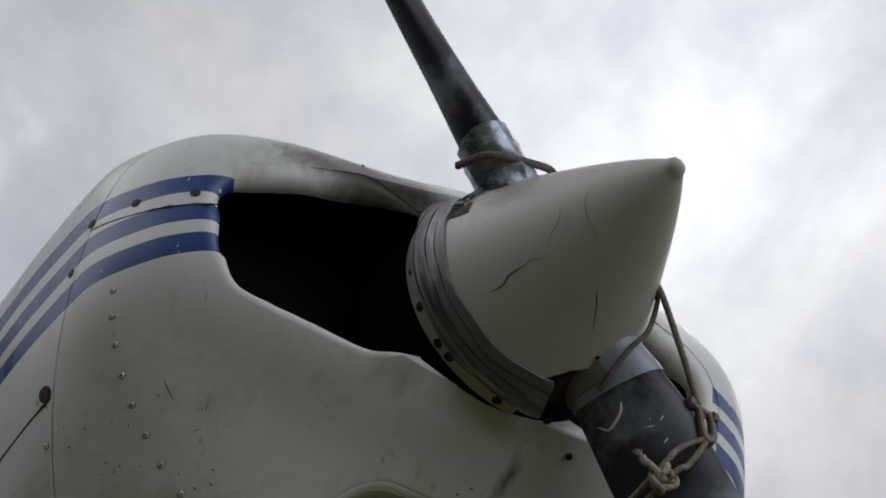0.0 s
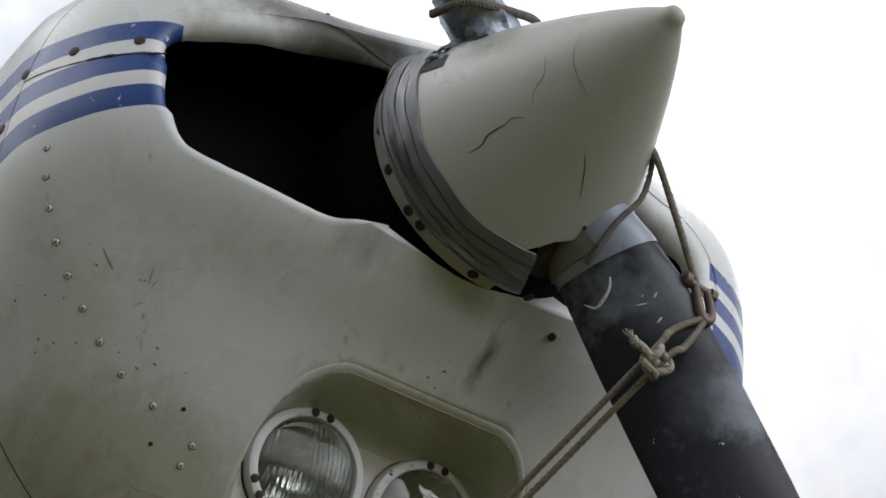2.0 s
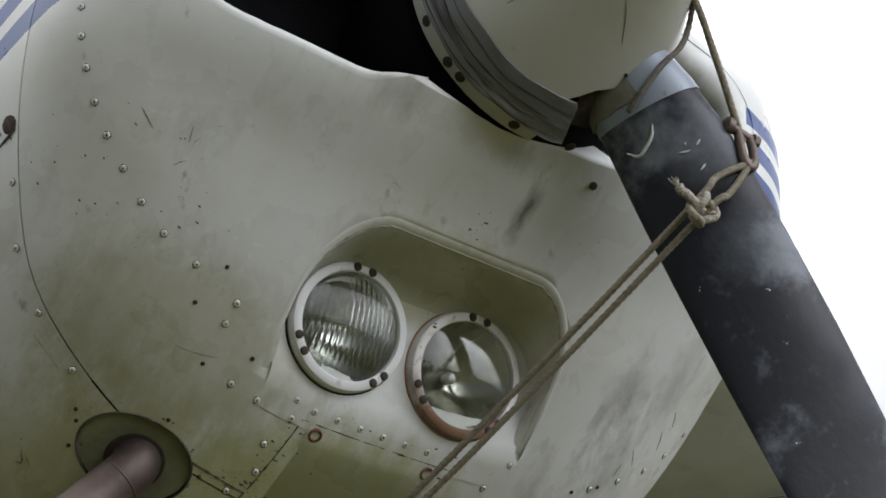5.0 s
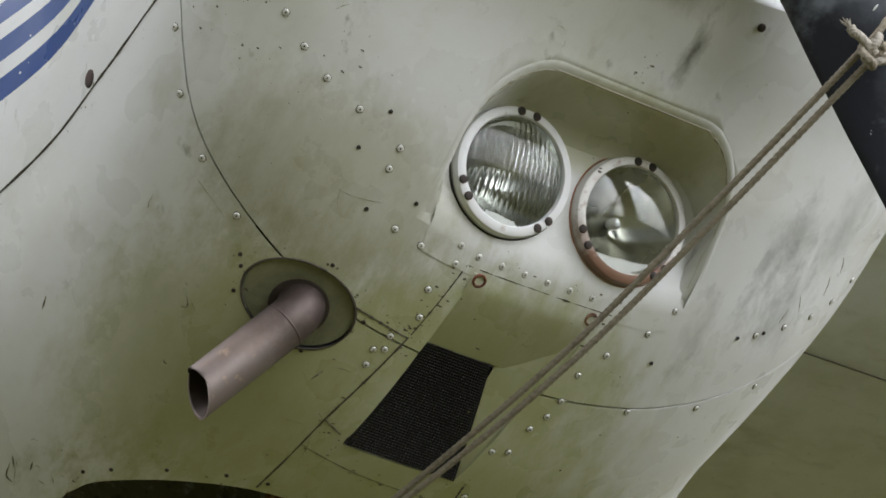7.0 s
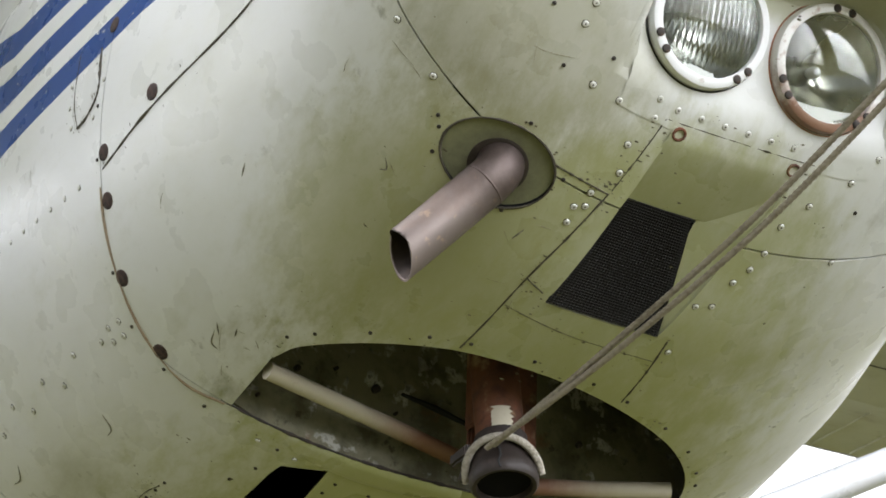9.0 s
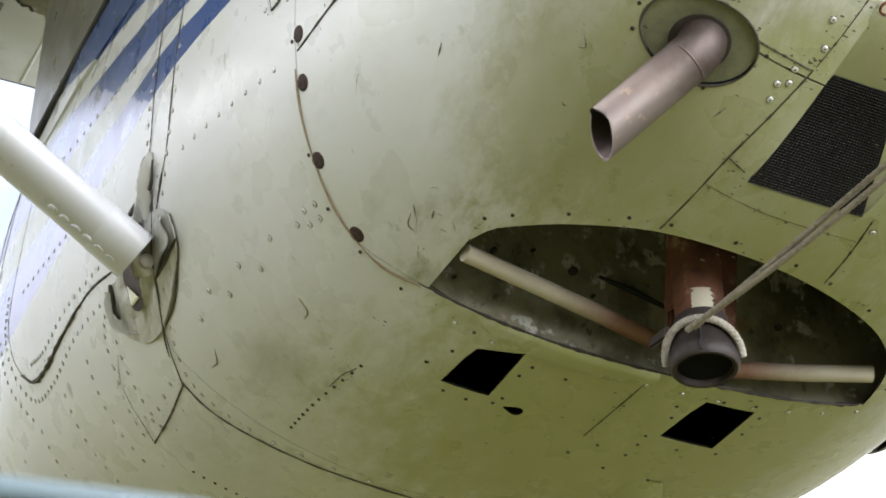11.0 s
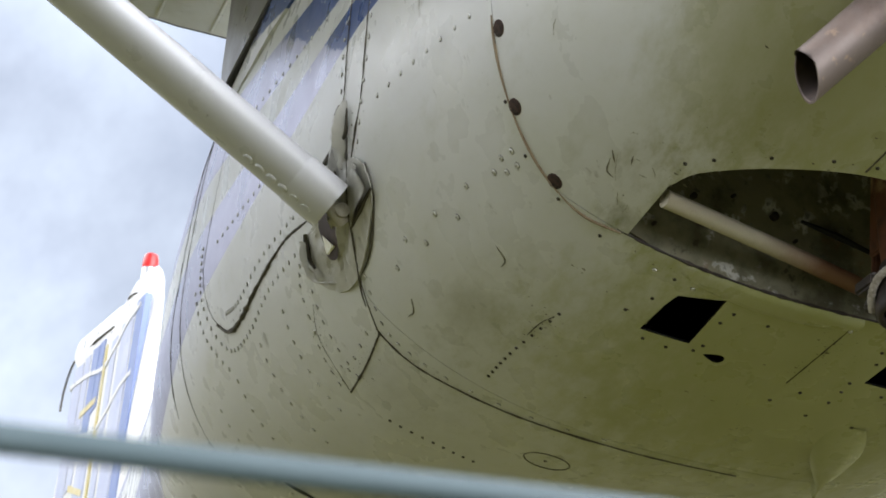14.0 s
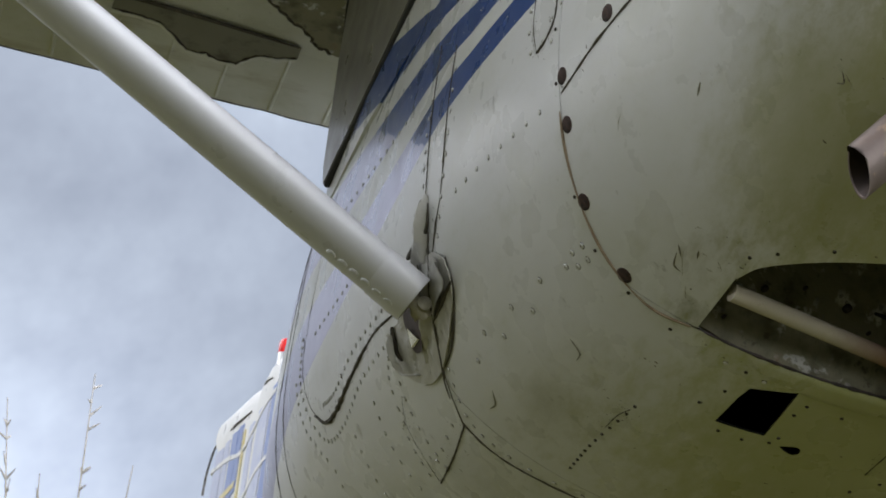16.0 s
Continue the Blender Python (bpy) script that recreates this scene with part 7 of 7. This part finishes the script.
# scrapes and chips in the paint
SCRAPE = material("paint_scrape", (0.10, 0.09, 0.06), 0.8, 0.0, [(200.0, 0.45, 0.6, (0.3, 0.29, 0.22), 0.8)])
for parent, pts in ((cowling, [S(-1.140, -0.474), S(-1.158, -0.480), S(-1.160, -0.486)]), (cowling, [S(-1.128, -0.470), S(-1.140, -0.478)]), (cowling, [S(-1.112, -0.480), S(-1.124, -0.484)]), (cowling, [S(-0.955, -0.362), S(-0.968, -0.372)]),
                    (cowling, [B(-0.797, -0.332), B(-0.806, -0.326), B(-0.812, -0.331)]), (nose_bowl, [S(-0.462, -0.192), S(-0.474, -0.204)]),
                    (nose_bowl, [S(-0.478, -0.180), S(-0.484, -0.196)]), (cowling, [B(-0.775, -0.176), B(-0.790, -0.182)]), (fore_body, [S(-1.395, -0.488), S(-1.402, -0.500), S(-1.418, -0.503)]), (fore_body, [S(-1.62, -0.478), S(-1.64, -0.487), S(-1.66, -0.486)])):
    line = [skin(*stick(*p), 0.0002) for p in smooth_line(pts, 8)]
    part("scrape", bm_tube(line, lambda s, w=0.4 if parent == nose_bowl else 0.8: w * (0.0004 + 0.0009 * math.sin(math.pi * s)), 6), SCRAPE, parent)

BOWL_SCUFFS = [(-0.612, -0.257, -0.610, -0.237), (-0.610, -0.237, -0.604, -0.210), (-0.612, -0.253, -0.624, -0.251), (-0.419, -0.113, -0.420, -0.105), (-0.427, -0.099, -0.435, -0.099), (-0.475, -0.323, -0.466, -0.319),
               (-0.478, -0.311, -0.478, -0.307), (-0.495, -0.332, -0.487, -0.322), (-0.451, -0.308, -0.447, -0.304), (-0.594, 0.321, -0.608, 0.315), (-0.568, 0.362, -0.587, 0.368), (-0.549, 0.368, -0.567, 0.378), (-0.580, 0.327, -0.599, 0.338)]
COWL_SCUFFS = [(-1.129, -0.373, -1.162, -0.361), (-1.112, -0.358, -1.109, -0.353), (-1.129, -0.346, -1.125, -0.339), (-1.107, -0.339, -1.116, -0.332), (-1.089, -0.376, -1.082, -0.370), (-0.797, -0.329, -0.804, -0.317),
               (-0.753, -0.402, -0.767, -0.400), (-0.786, -0.194, -0.795, -0.183), (-0.765, -0.168, -0.763, -0.149), (-0.847, -0.181, -0.844, -0.161), (-0.860, -0.142, -0.886, -0.138), (-0.695, -0.378, -0.699, -0.351), (-0.699, -0.351, -0.703, -0.340), (-0.761, -0.400, -0.768, -0.400),
               (-1.083, -0.475, -1.098, -0.473), (-1.175, -0.352, -1.190, -0.345), (-1.180, -0.336, -1.196, -0.338)]
SCUFF = material("paint_scuff", (0.22, 0.20, 0.13), 0.8, 0.0, [(200.0, 0.45, 0.6, (0.35, 0.34, 0.25), 0.8)])
scuff_rnd = random.Random(41)
for panel, scuffs in ((nose_bowl, BOWL_SCUFFS), (cowling, COWL_SCUFFS)):
    for x0, y0, x1, y1 in scuffs:
        j = [scuff_rnd.uniform(-0.0012, 0.0012) for _ in range(6)]
        line = [skin(*stick(*p), 0.0001) for p in smooth_line([B(x0 + j[0], y0 + j[1]), B((x0 + x1) / 2 + j[2], (y0 + y1) / 2 + j[3]), B(x1 + j[4], y1 + j[5])], 8)]
        wide = scuff_rnd.uniform(0.0002, 0.0005)
        part("scrape", bm_tube(line, lambda s, w=wide: 0.00012 + w * abs(math.sin(7 * s + 1)) * math.sin(math.pi * s), 6), SCUFF, panel)

# ---- shrubs on the far side ----
shrub(V((-7.6, -0.55, 0)), [(0.12, 0.20, 2.60), (0.10, 0.02, 2.22), (0.06, -0.11, 2.50), (0.08, -0.17, 2.33), (0.1, 0.36, 2.27)], 3)
shrub(V((-7.9, -0.95, 0)), [(0.2, 0.22, 2.35), (0.15, 0.28, 2.28), (0.1, 0.34, 2.24), (0.1, -0.1, 2.5)], 8)


# ---- specks of dirt along the joints ----
DIRT = material("dried_dirt", (0.09, 0.08, 0.05), 0.9, 0.0, [(90.0, 0.45, 0.65, (0.20, 0.18, 0.11), 0.8)])


def specks(parent, spots, count, seed):
    """Flat, uneven flecks strewn round the joints of one panel."""
    rnd = random.Random(seed)
    verts, faces = [], []
    for _ in range(count):
        x, a = rnd.choice(spots)
        x, a = x + rnd.gauss(0, 0.009), a + rnd.gauss(0, 0.020)
        n = facing(x, a)
        u = Vector((1, 0, 0)).cross(n).normalized()
        v = n.cross(u)
        r = 0.0003 + 0.0014 * rnd.random() ** 4
        turn, long = rnd.uniform(0, 6.28), rnd.uniform(1.0, 2.4)
        c, first = skin(x, a, 0.0005), len(verts)
        for k in range(6):
            q = turn + 1.047 * k
            s = r * rnd.uniform(0.6, 1.2)
            verts.append(c + u * (s * math.cos(q) * long) + v * (s * math.sin(q)))
        faces.append(list(range(first, first + 6)))
    me = bpy.data.meshes.new("dirt_specks")
    me.from_pydata(verts, [], faces)
    me.materials.append(DIRT)
    ob = new("dirt_specks", me)
    ob.parent = parent
    tagged(ob, kind="stuff")


WELL_RIM = [stick(*on_belly(x + 0.006, y)) for x, y in well_line]
FLECKS[nose_bowl] = [q for q in FLECKS[nose_bowl] if q[0] < -0.47]
FLECKS.setdefault(cowling, []).extend(WELL_RIM * 2)
FLECKS[cowling].extend(stick(*on_belly(x, y)) for x, y in hole_line)
FLECKS[fore_body].extend(stick(*on_belly(-1.235, y)) for y in np.linspace(-0.3, 0.25, 60))
for k, (panel, count) in enumerate(((nose_bowl, 130), (cowling, 430), (fore_body, 420), (rear_body, 420))):
    specks(panel, FLECKS[panel], count, 20 + k)
# loose specks over the open skin
wide = random.Random(77)
specks(cowling, [stick(*on_belly(wide.uniform(-1.18, -0.62), wide.uniform(-0.40, 0.30))) for _ in range(160)], 150, 31)
specks(fore_body, [stick(*on_belly(wide.uniform(-1.6, -1.26), wide.uniform(-0.36, 0.30))) for _ in range(120)], 130, 32)
specks(nose_bowl, [stick(*on_side(wide.uniform(-0.60, -0.40), wide.uniform(-0.30, -0.17))) for _ in range(80)], 80, 33)
